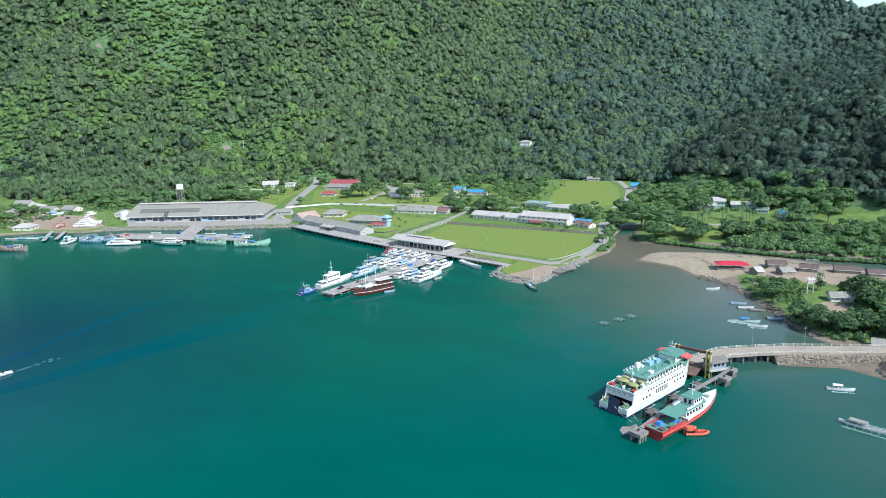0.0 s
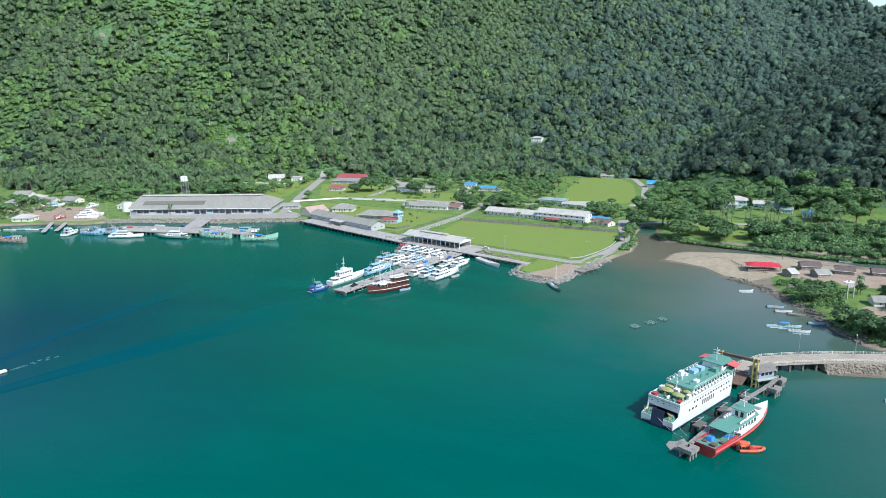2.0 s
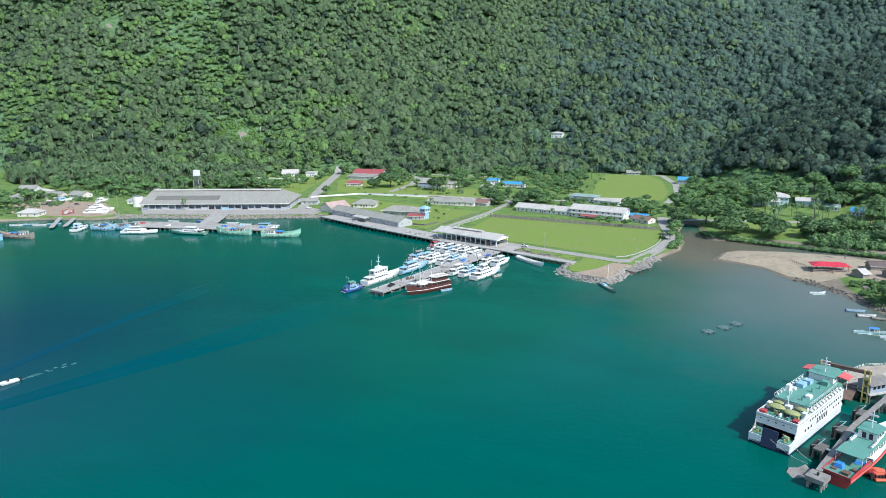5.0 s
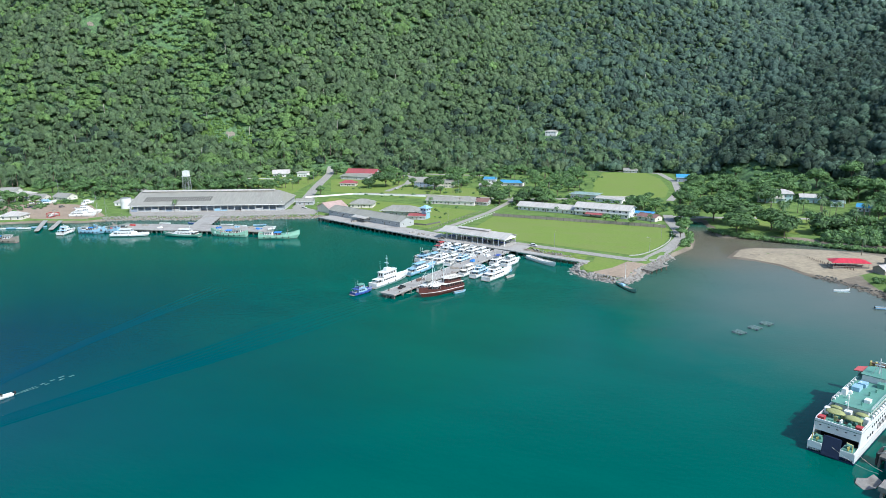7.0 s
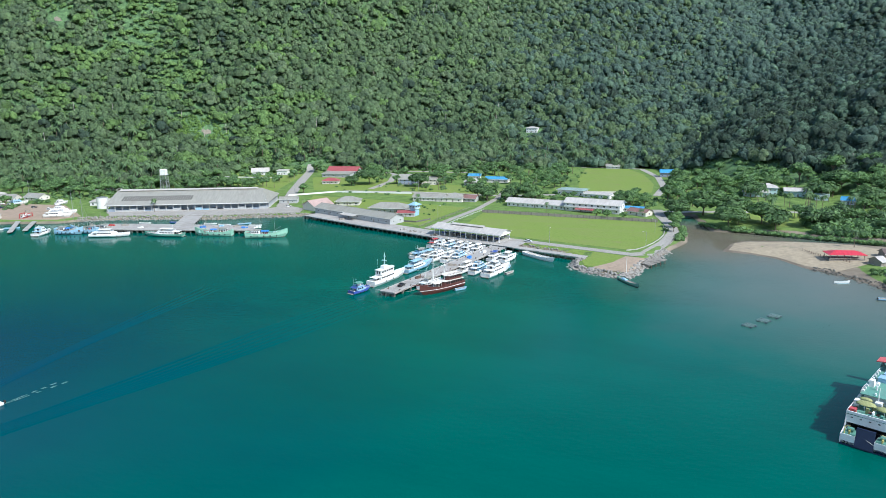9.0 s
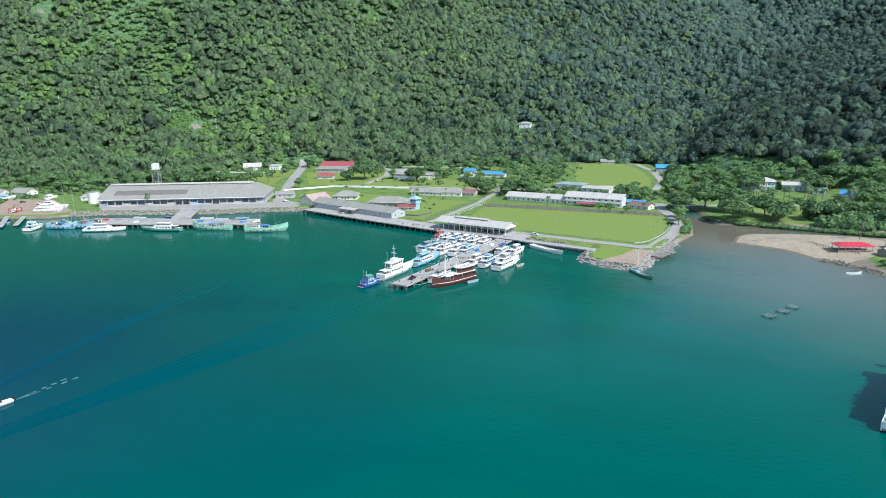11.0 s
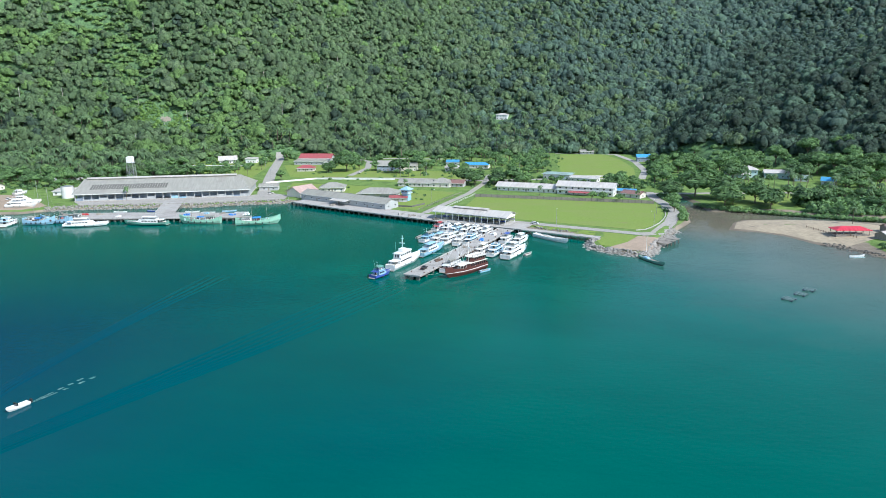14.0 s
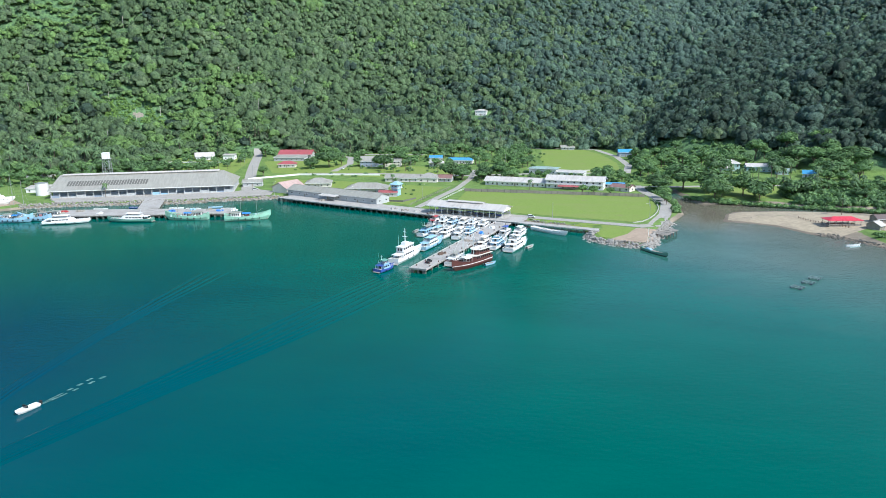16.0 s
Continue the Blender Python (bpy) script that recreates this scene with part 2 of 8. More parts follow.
# ground: undergrowth inland, wet sand and mud where it comes down to the sea
n = Nodes("ground_soil")
c = n.ramp(n.noise(0.15, 6), (0.3, (0.08, 0.13, 0.035)), (0.6, (0.14, 0.22, 0.055)), (0.8, (0.2, 0.19, 0.09)))
sep = n.t.nodes.new("ShaderNodeSeparateXYZ")
n.put(sep.inputs[0], n.pos)
low = n.math("ADD", sep.outputs["Z"], n.math("MULTIPLY", n.math("SUBTRACT", n.noise(0.1, 5), 0.5), 0.9))
leafy = n.ramp(n.math("MULTIPLY", sep.outputs["Z"], 0.05), (0.3, (0, 0, 0)), (0.5, (1, 1, 1)))
under = n.ramp(n.noise(0.22, 6, rough=0.75), (0.38, (0.05, 0.09, 0.045)), (0.5, (0.085, 0.15, 0.065)), (0.62, (0.13, 0.23, 0.09)))
c = n.mix(leafy, c, under)
shore = n.ramp(n.noise(0.06, 6), (0.35, (0.15, 0.125, 0.095)), (0.65, (0.28, 0.235, 0.175)))
c = n.mix(n.ramp(n.math("MULTIPLY", low, 0.5), (0.62, (1, 1, 1)), (0.72, (0, 0, 0))), c, shore)
c = n.mix(n.ramp(n.math("MULTIPLY", low, 0.5), (0.02, (0.8,) * 3), (0.22, (0, 0, 0))), c, (0.12, 0.1, 0.075))
n.bump(n.noise(0.3, 6, rough=0.7), 0.8, 1.2)
M["ground"] = n.done(c, 0.95, 0, 0.2)

# sea: teal water, browner with river silt off the creek's mouth, bluer in the bay with the sky's reflection painted in
n = Nodes("sea_water")
sep = n.t.nodes.new("ShaderNodeSeparateXYZ")
n.put(sep.inputs[0], n.pos)


def far_from(cx, cy, sx, sy, r):
    dx = n.math("MULTIPLY", n.math("SUBTRACT", sep.outputs["X"], cx), sx)
    dy = n.math("MULTIPLY", n.math("SUBTRACT", sep.outputs["Y"], cy), sy)
    d = n.math("SQRT", n.math("ADD", n.math("MULTIPLY", dx, dx), n.math("MULTIPLY", dy, dy)))
    wob = n.math("MULTIPLY", n.math("SUBTRACT", n.noise(0.013, 4), 0.5), r * 0.5)
    return n.math("DIVIDE", n.math("ADD", d, wob), r)


c = n.ramp(n.noise(0.012, 4, squash=(1, 2.2, 1, 0.4)), (0.3, (0.0, 0.069, 0.053)), (0.7, (0.0, 0.088, 0.066)))
silt = n.ramp(far_from(45, 400, 1.0, 0.8, 140), (0.25, (0.95,) * 3), (0.6, (0.5,) * 3), (1.0, (0, 0, 0)))
c = n.mix(silt, c, (0.1, 0.112, 0.09))
# Sky reflection over the bay painted into the water colour as dark blue.
bay = n.ramp(far_from(-290, 175, 0.8, 0.95, 150), (0.15, (0.8,) * 3), (1.0, (0, 0, 0)))
c = n.mix(bay, c, (0.0, 0.026, 0.066))
shoal = n.ramp(far_from(96, 205, 1.0, 0.8, 80), (0.3, (0.4,) * 3), (1.0, (0, 0, 0)))
c = n.mix(shoal, c, (0.07, 0.088, 0.066))
mud = n.ramp(far_from(-22, 452, 1.0, 0.9, 62), (0.45, (0.9,) * 3), (1.0, (0, 0, 0)))
c = n.mix(mud, c, (0.125, 0.11, 0.08))
h = n.math("ADD", n.math("MULTIPLY", n.noise(0.28, 5, squash=(1, 2.4, 1, -0.5)), 1.0), n.math("MULTIPLY", n.noise(1.7, 3), 0.25))
n.bump(h, 0.2, 0.3)
M["sea"] = n.done(c, 0.08, 0, 0.07)

# ---------------------------------------------------------------- mesh tools
class Shape:
    """Collects the corners and faces of one mesh."""

    def __init__(self):
        self.v, self.f = [], []

    def add(self, v, f):
        k = len(self.v)
        self.v += [tuple(p) for p in v]
        self.f += [tuple(i + k for i in q) for q in f]
        return self

    def box(self, x0, y0, z0, x1, y1, z1):
        return self.prism([(x0, y0), (x1, y0), (x1, y1), (x0, y1)], z0, z1)

    def prism(self, ring, z0, z1, shrink=0.0):
        """An upright prism over a ring of points, its top drawn in by shrink."""
        a = sum(p[0] * q[1] - q[0] * p[1] for p, q in zip(ring, ring[1:] + ring[:1]))
        if a < 0:
            ring = ring[::-1]
        m = len(ring)
        cx, cy = sum(p[0] for p in ring) / m, sum(p[1] for p in ring) / m
        top = [(cx + (x - cx) * (1 - shrink), cy + (y - cy) * (1 - shrink), z1) for x, y in ring]
        f = [tuple(range(m))[::-1], tuple(range(m, 2 * m))]
        f += [(i, (i + 1) % m, (i + 1) % m + m, i + m) for i in range(m)]
        return self.add([(x, y, z0) for x, y in ring] + top, f)

    def tube(self, p, q, r0, r1=None, sides=6):
        """A round bar from p to q."""
        p, q = Vector(p), Vector(q)
        r1 = r0 if r1 is None else r1
        w = (q - p).normalized()
        u = w.orthogonal().normalized()
        s = w.cross(u)
        v = []
        for o, r in ((p, r0), (q, r1)):
            v += [o + (u * math.cos(2 * math.pi * i / sides) + s * math.sin(2 * math.pi * i / sides)) * r for i in range(sides)]
        f = [(i, (i + 1) % sides, (i + 1) % sides + sides, i + sides) for i in range(sides)]
        f += [tuple(range(sides))[::-1], tuple(range(sides, 2 * sides))]
        return self.add(v, f)

    def loft(self, rings, closed=True, caps=True):
        """Skins a row of rings of equal size."""
        m = len(rings[0])
        v = [p for r in rings for p in r]
        f = []
        for a in range(len(rings) - 1):
            for i in range(m if closed else m - 1):
                j = (i + 1) % m
                f.append((a * m + i, a * m + j, (a + 1) * m + j, (a + 1) * m + i))
        if caps:
            f += [tuple(range(m))[::-1], tuple((len(rings) - 1) * m + i for i in range(m))]
        return self.add(v, f)

    def gable(self, x0, y0, x1, y1, z, rise, over=0.5, thick=0.12):
        """A two-sided roof along x, with thickness and overhang."""
        ym = (y0 + y1) / 2
        drop = rise / (ym - y0) * over
        for s in (-1, 1):
            ye = y0 - over if s < 0 else y1 + over
            prof = [(ye, z - drop), (ym, z + rise), (ym, z + rise + thick), (ye, z - drop + thick)]
            self.loft([[(x, y, k) for y, k in prof] for x in (x0 - over, x1 + over)])
        return self

    def hip(self, x0, y0, x1, y1, z, rise, over=0.5, thick=0.12, draw=None):
        """A roof that slopes to all four sides."""
        x0, y0, x1, y1 = x0 - over, y0 - over, x1 + over, y1 + over
        ym, half = (y0 + y1) / 2, (y1 - y0) / 2
        da, db = (half, half) if draw is None else draw
        a, b = min(x0 + da, (x0 + x1) / 2 - 0.05), max(x1 - db, (x0 + x1) / 2 + 0.05)
        v = [(x0, y0, z), (x1, y0, z), (x1, y1, z), (x0, y1, z), (a, ym, z + rise), (b, ym, z + rise)]
        v += [(x, y, k + thick) for x, y, k in v]
        f = [(6, 7, 11, 10), (7, 8, 11), (8, 9, 10, 11), (9, 6, 10), (1, 0, 4, 5), (2, 1, 5), (3, 2, 5, 4), (0, 3, 4)]
        f += [(0, 1, 7, 6), (1, 2, 8, 7), (2, 3, 9, 8), (3, 0, 6, 9)]
        return self.add(v, f)

    def mesh(self, name, material, smooth=False):
        me = bpy.data.meshes.new(name)
        me.from_pydata(self.v, [], self.f)
        me.materials.append(material)
        if smooth:
            me.shade_smooth()
        me.update()
        return me


def part(name, shape, material, parent=None, label="", smooth=False, at=None):
    """One mesh object of a thing. at: its pose under its parent."""
    me = shape if isinstance(shape, bpy.types.Mesh) else shape.mesh(name, M[material], smooth)
    ob = new(name, me)
    ob.parent = parent
    if at is not None:
        ob.matrix_basis = at
    if label:
        tagged(ob, label)
    return ob


def thing(name, m, label, category, group="", kind=""):
    """An Empty at the base of a thing."""
    ob = new(name)
    ob.matrix_basis = m
    return tagged(ob, label, category, group, kind)


def ribbon(points, width):
    """The left and right edges of a way along points."""
    out = []
    for i, p in enumerate(points):
        a, b = points[max(0, i - 1)], points[min(len(points) - 1, i + 1)]
        dx, dy = b[0] - a[0], b[1] - a[1]
        k = width / 2 / math.hypot(dx, dy)
        out.append(((p[0] - dy * k, p[1] + dx * k), (p[0] + dy * k, p[1] - dx * k)))
    return out


def dense(points, step):
    out = [points[0]]
    for a, b in zip(points, points[1:]):
        m = max(1, int(math.dist(a, b) / step))
        out += [(a[0] + (b[0] - a[0]) * i / m, a[1] + (b[1] - a[1]) * i / m) for i in range(1, m + 1)]
    return out

# ---------------------------------------------------------------- the lie of the land
MAINLAND = [(-3500, 150), (-640, 318), (-545, 350), (-512, 374), (-488, 389), (-455, 397), (-446, 406), (-432, 416), (-385, 430),
            (-352, 437), (-326, 452), (-306, 459), (-292, 468), (-237, 447), (-195, 427), (-163, 411), (-128, 401), (-92, 387), (-94, 369), (-91, 359.5),
            (-80, 352.5), (-66, 347), (-62, 353), (-53, 386), (-44, 412), (-34, 436), (-32, 462), (-37, 490), (-34, 525), (-27, 525), (-22, 496), (-18, 473),
            (1, 474), (26, 478), (48, 470), (75, 465), (130, 458), (420, 446), (3500, 700), (3500, 4500), (-3500, 4500)]
SPIT = [(-17, 417), (-13, 430), (-10, 440), (-3, 449), (20, 454), (37, 456), (70, 452), (105, 436), (125, 430), (420, 416), (3500, 300), (3500, -400), (420, 100),
        (120, 218), (103, 243), (90, 256), (74, 265), (54, 261), (49, 265), (54, 273), (72, 281), (80, 291), (70, 296), (62, 311), (54, 332), (45, 357), (32, 378), (19, 388), (9, 406), (-3, 414)]


def edge_distance(ring, x, y):
    """Signed distance to a ring of points, positive inside."""
    best = np.full(x.shape, 1e18)
    inside = np.zeros(x.shape, bool)
    for (ax, ay), (bx, by) in zip(ring, ring[1:] + ring[:1]):
        dx, dy = bx - ax, by - ay
        u = np.clip(((x - ax) * dx + (y - ay) * dy) / (dx * dx + dy * dy), 0, 1)
        best = np.minimum(best, (x - ax - u * dx) ** 2 + (y - ay - u * dy) ** 2)
        if ay != by:
            inside ^= ((ay > y) != (by > y)) & (x < dx * (y - ay) / (by - ay) + ax)
    return np.where(inside, 1, -1) * np.sqrt(best)


def foot(x):
    """Where the plain ends and the hillside begins."""
    return np.interp(x, [-1600, -800, -700, -600, -450, -300, -200, -100, 0, 60, 110, 160, 300, 500], [450, 535, 572, 615, 665, 735, 770, 790, 775, 760, 740, 720, 700, 700])


def hill(x, y):
    s = np.interp(x, [-1600, -800, -600, -450, -300, -150, 0, 150, 400], [0.95, 0.95, 0.8, 0.57, 0.39, 0.5, 0.33, 0.243, 0.22])
    d = np.maximum(0, y - foot(x))
    d = d * d / (d + 60)
    fold = 7 * np.sin(x / 61 + y / 190) + 5 * np.sin(x / 33 - y / 120 + 1) + 4 * np.sin(y / 47 + x / 150)
    h = s * (d + 0.13 * np.maximum(0, d - 150)) + fold * np.minimum(1, d / 220)
    cap = np.interp(x, [0, 120, 200, 255, 300, 335, 370, 600], [600, 420, 340, 290, 260, 240, 260, 264])
    h = np.minimum(h, cap + 0.05 * (h - cap))
    # spur that comes down to the creek from the east
    crest = np.interp(y, [600, 690, 770, 910, 1100, 1240, 1380, 1500, 1800], [80, 20, 15, 61, 123, 182, 250, 318, 470])
    top = np.interp(y, [600, 690, 770, 910, 1100, 1240, 1380, 1500, 1800], [0, 6, 36, 58, 88, 128, 172, 222, 270]) + fold * 0.5
    spur = top - np.where(x < crest, 0.7 * (crest - x), -0.27 * np.minimum(x - crest, 300))
    return np.maximum(h, spur * np.clip((y - 590) / 60, 0, 1))


def height(x, y):
    """The ground's height at x, y."""
    x, y = np.asarray(x, float), np.asarray(y, float)
    a, b = edge_distance(MAINLAND, x, y), edge_distance(SPIT, x, y)
    d = np.maximum(a, b)
    plain = 2.0 + np.clip(y - 520, 0, 300) * 0.01
    beach = np.clip((x + 40) / 20, 0, 1) * np.clip((460 - y) / 6, 0, 1) * (1 - np.clip((x - 42) / 10, 0, 1) * np.clip((392 - y) / 10, 0, 1) * np.clip((y - 292) / 10, 0, 1))
    up = np.where(d > 0, np.minimum(plain, d * (0.55 - 0.47 * beach)), np.maximum(-5, d * (0.5 - 0.38 * beach)))
    return up + np.where(a > 0, hill(x, y), 0)


def gz(x, y):
    return float(height(x, y))


def stretch(lo, hi, step, out, n):
    """Even steps from lo to hi, then ever wider ones out to either side."""
    mid = np.arange(lo, hi + step / 2, step)
    k = np.linspace(0, 1, n + 1)[1:] ** 2.2
    return np.concatenate([(lo - (lo - out[0]) * k)[::-1], mid, hi + (out[1] - hi) * k])


gx, gy = stretch(-620, 200, 3.5, (-3500, 3500), 60), stretch(240, 800, 3.5, (-1500, 4400), 90)
X, Y = np.meshgrid(gx, gy)
Z = height(X, Y)
co = np.stack([X, Y, Z], -1).reshape(-1, 3)
nx, ny = len(gx), len(gy)
q = (np.arange(ny - 1)[:, None] * nx + np.arange(nx - 1)).reshape(-1)
quads = np.stack([q, q + 1, q + nx + 1, q + nx], 1)


def grid_mesh(name, co, faces, material, smooth=True):
    """A mesh straight from arrays of corners and faces of equal size."""
    me = bpy.data.meshes.new(name)
    m = faces.shape[1]
    me.vertices.add(len(co))
    me.vertices.foreach_set("co", np.ascontiguousarray(co, np.float32).reshape(-1))
    me.loops.add(faces.size)
    me.loops.foreach_set("vertex_index", np.ascontiguousarray(faces, np.int32).reshape(-1))
    me.polygons.add(len(faces))
    me.polygons.foreach_set("loop_start", np.arange(0, faces.size, m, dtype=np.int32))
    me.polygons.foreach_set("loop_total", np.full(len(faces), m, np.int32))
    me.polygons.foreach_set("use_smooth", np.full(len(faces), smooth))
    me.materials.append(material)
    me.update(calc_edges=True)
    return me


tagged(new("ground", grid_mesh("ground", co, quads, M["ground"])), "coastal plain and steep hillside of soil and undergrowth", "ground", kind="structure")
s = Shape()
s.add([(-4000, -2500, 0), (4000, -2500, 0), (4000, 900, 0), (-4000, 900, 0)], [(0, 1, 2, 3)])
tagged(part("water", s, "sea"), "calm teal bay water, silty off the creek mouth", "sea", kind="structure")


def drape(name, ring, material, label, category, lift=0.06, step=6.0, kind="structure"):
    """A sheet laid on the ground inside a ring, with an edge that drops into it."""
    me_in = bmesh.new()
    vs = [me_in.verts.new((x, y, 0)) for x, y in dense(ring + ring[:1], step)[:-1]]
    face = me_in.faces.new(vs)
    if face.normal.z < 0 or sum(p[0] * q[1] - q[0] * p[1] for p, q in zip(ring, ring[1:] + ring[:1])) < 0:
        bmesh.ops.reverse_faces(me_in, faces=[face])
    x0, x1 = min(p[0] for p in ring), max(p[0] for p in ring)
    y0, y1 = min(p[1] for p in ring), max(p[1] for p in ring)
    for ax, lo, hi in ((0, x0, x1), (1, y0, y1)):
        for c in np.arange(lo + step, hi, step):
            co, no = [0, 0, 0], [0, 0, 0]
            co[ax], no[ax] = c, 1
            bmesh.ops.bisect_plane(me_in, geom=me_in.verts[:] + me_in.edges[:] + me_in.faces[:], plane_co=co, plane_no=no)
    rim = [e for e in me_in.edges if e.is_boundary]
    ex = bmesh.ops.extrude_edge_only(me_in, edges=rim)["geom"]
    low = {v for v in ex if isinstance(v, bmesh.types.BMVert)}
    me_in.verts.ensure_lookup_table()
    h = height([v.co.x for v in me_in.verts], [v.co.y for v in me_in.verts])
    for v, z in zip(me_in.verts, h):
        v.co.z = z + (lift if v not in low else -0.3)
    me = bpy.data.meshes.new(name)
    me_in.to_mesh(me)
    me_in.free()
    me.materials.append(M[material])
    return tagged(new(name, me), label, category, kind=kind)


WAYS = []


def road(name, points, width, material, label, lift=0.1):
    WAYS.append((points, width))
    pts = dense(points, 4.0)
    e = ribbon(pts, width)
    s = Shape()
    rings = []
    for l, r in e:
        zl, zr = gz(*l), gz(*r)
        rings.append([(*l, zl - 0.4), (*l, zl + lift), (*r, zr + lift), (*r, zr - 0.4)])
    s.loft(rings)
    return tagged(part(name, s, material), label, "road", kind="structure")

# ---------------------------------------------------------------- lawns, roads, yards
drape("lawn_main", [(-170, 497), (-48, 485), (-47.5, 455), (-50.5, 434), (-58, 412), (-66, 401), (-128, 419), (-172, 433)], "lawn", "wide mown green field with worn patches", "lawn")
drape("lawn_tip", [(-126, 406), (-70, 387), (-62, 372), (-67, 356), (-86, 361), (-90, 380)], "lawn", "grass strip behind the rubble bank", "lawn")
drape("lawn_village", [(-293, 480), (-250, 470), (-200, 440), (-196, 470), (-188, 515), (-262, 535), (-330, 545), (-318, 510)], "lawn", "green lawn between village buildings", "lawn")
drape("lawn_upper", [(-112, 604), (-78, 596), (-54, 616), (-52, 665), (-62, 735), (-78, 776), (-122, 772), (-122, 690)], "lawn", "sloping green plot below the forest", "lawn")
drape("lawn_road", [(-345, 575), (-250, 560), (-190, 565), (-190, 620), (-290, 640), (-335, 676), (-370, 676), (-385, 650)], "lawn", "grass among village houses", "lawn")
drape("lawn_back", [(-440, 560), (-372, 545), (-405, 672), (-470, 672), (-500, 625)], "lawn", "grass behind the warehouse", "lawn")
drape("lawn_bank", [(-10, 494), (40, 488), (120, 480), (120, 540), (0, 555)], "lawn", "grass under the creekside trees", "lawn")
drape("yard", [(-535, 392), (-492, 394), (-458, 402), (-452, 418), (-505, 456), (-560, 452), (-575, 425)], "dirt", "bare earth slipway yard for boats", "yard")
drape("forecourt", [(-446, 436), (-432, 424), (-388, 438), (-352, 446), (-326, 460), (-302, 468), (-306, 484), (-326, 494), (-336, 478)], "road", "pale concrete apron along the warehouse", "yard")
drape("sand_tip", [(-82, 358), (-73, 370), (-67, 385), (-57, 383), (-61, 364), (-66, 352), (-78, 355)], "dirt", "bare sandy ground at the point", "sand", lift=0.16, step=2.5)
drape("sand_spit", [(-13, 421), (-8, 440), (0, 446), (25, 451), (56, 449), (68, 434), (50, 398), (32, 384), (20, 393), (10, 409), (-3, 417)], "sand", "bare tidal sand spit", "sand", step=4.0)


def blot(x, y, rx, ry, seed, m=18):
    """An uneven patch outline."""
    r = random.Random(seed)
    k = [r.uniform(0.55, 1.15) for _ in range(m)]
    return [(x + rx * k[i] * math.cos(2 * math.pi * i / m), y + ry * k[i] * math.sin(2 * math.pi * i / m)) for i in range(m)]


drape("bare_cut", blot(-556, 720, 6, 4, 5), "bank_stone", "bare earth cut on the hillside", "earth", lift=0.3, step=3.0)
drape("bare_scar", blot(-800, 769, 6, 3, 8), "bank_stone", "bare brown scar high on the slope", "earth", lift=0.5, step=3.0)
drape("shack_ground", [(52, 396), (64, 386), (130, 380), (134, 420), (68, 430)], "dirt", "trodden earth round the shacks", "earth")
road("road_south", [(-180, 424), (-130, 411), (-63, 390)], 6.5, "road", "pale concrete road beside the field")
road("road_east", [(-66, 389), (-57, 394), (-46.5, 425), (-41, 454), (-42.5, 480), (-48, 510), (-50, 535)], 7, "road", "pale concrete road along the creek", lift=0.13)
road("road_bridge", [(-52, 528), (-20, 533), (40, 545), (120, 540)], 6, "road", "road over the creek")
road("path_north", [(-192, 432), (-187, 460), (-178, 510), (-174, 560), (-176, 610)], 4.6, "road", "narrow concrete road past the field")
road("road_west", [(-314, 474), (-330, 492), (-346, 532), (-362, 570), (-384, 625), (-417, 712)], 9, "road", "pale road climbing from the warehouse")
road("road_north", [(-352, 545), (-312, 574), (-245, 580), (-175, 575), (-120, 592), (-60, 600)], 6, "road", "village road between lawns")
road("road_up", [(-50, 600), (-43.5, 650), (-48, 715), (-64, 776), (-90, 786), (-128, 784)], 6, "road", "pale track round the upper plot")
road("road_back", [(-296, 590), (-296, 640), (-310, 690), (-340, 716), (-240, 718)], 6, "road", "pale road among houses")
s = Shape()
kerb = [(-67, 399), (-62, 402), (-57.5, 410), (-53, 421), (-49.5, 433), (-47, 445), (-46.2, 458), (-46.6, 474)]
for (a, b), (c, d) in zip(kerb, kerb[1:]):
    u = ribbon([(a, b), (c, d)], 0.35)
    s.prism([u[0][0], u[1][0], u[1][1], u[0][1]], 1.9, 2.45)
tagged(part("kerb", s, "concrete"), "low white concrete kerb round the field", "kerb", kind="structure")


# ---------------------------------------------------------------- wharf, finger pier, quay
def offset(line, d):
    """A line of points moved sideways by d, to the left of its way."""
    return [l if d > 0 else r for l, r in ribbon(line, 2 * abs(d))]


def deck(name, ring, z, thick, label, material="deck"):
    ob = thing(name, pose(0, 0, 0), label, "pier", kind="structure")
    part("deck_slab", Shape().prism(ring, z - thick, z), material, ob)
    return ob


def piles(ob, line, step, z, r, depth=-4.5, square=True):
    sh = Shape()
    sh.box(-r, -r, depth, r, r, z) if square else sh.tube((0, 0, depth), (0, 0, z), r, r, 8)
    me = sh.mesh("pile", M["dark_concrete"])
    run = 0.0
    for a, b in zip(line, line[1:]):
        L = math.dist(a, b)
        ang = math.degrees(math.atan2(b[1] - a[1], b[0] - a[0]))
        while run <= L:
            k = run / L
            part("pile", me, "", ob, at=pose(a[0] + (b[0] - a[0]) * k, a[1] + (b[1] - a[1]) * k, 0, 0, 0, ang))
            run += step
        run -= L


FRONT = [(-292, 456), (-238, 431), (-176, 405), (-128, 390.5)]
w = deck("wharf", FRONT + offset(FRONT, 16)[::-1], 2.25, 0.55, "long concrete wharf on dark piles")
piles(w, offset(FRONT, 0.9), 4.2, 1.8, 0.38)
piles(w, offset(FRONT, 5), 8.4, 1.8, 0.38)
s = Shape()
for (a, b), (c, d) in zip(FRONT, FRONT[1:]):
    u = ribbon([(a, b), (c, d)], 0.5)
    s.prism([u[0][0], u[1][0], u[1][1], u[0][1]], 2.25, 2.5)
part("kerb_beam", s, "concrete", w)
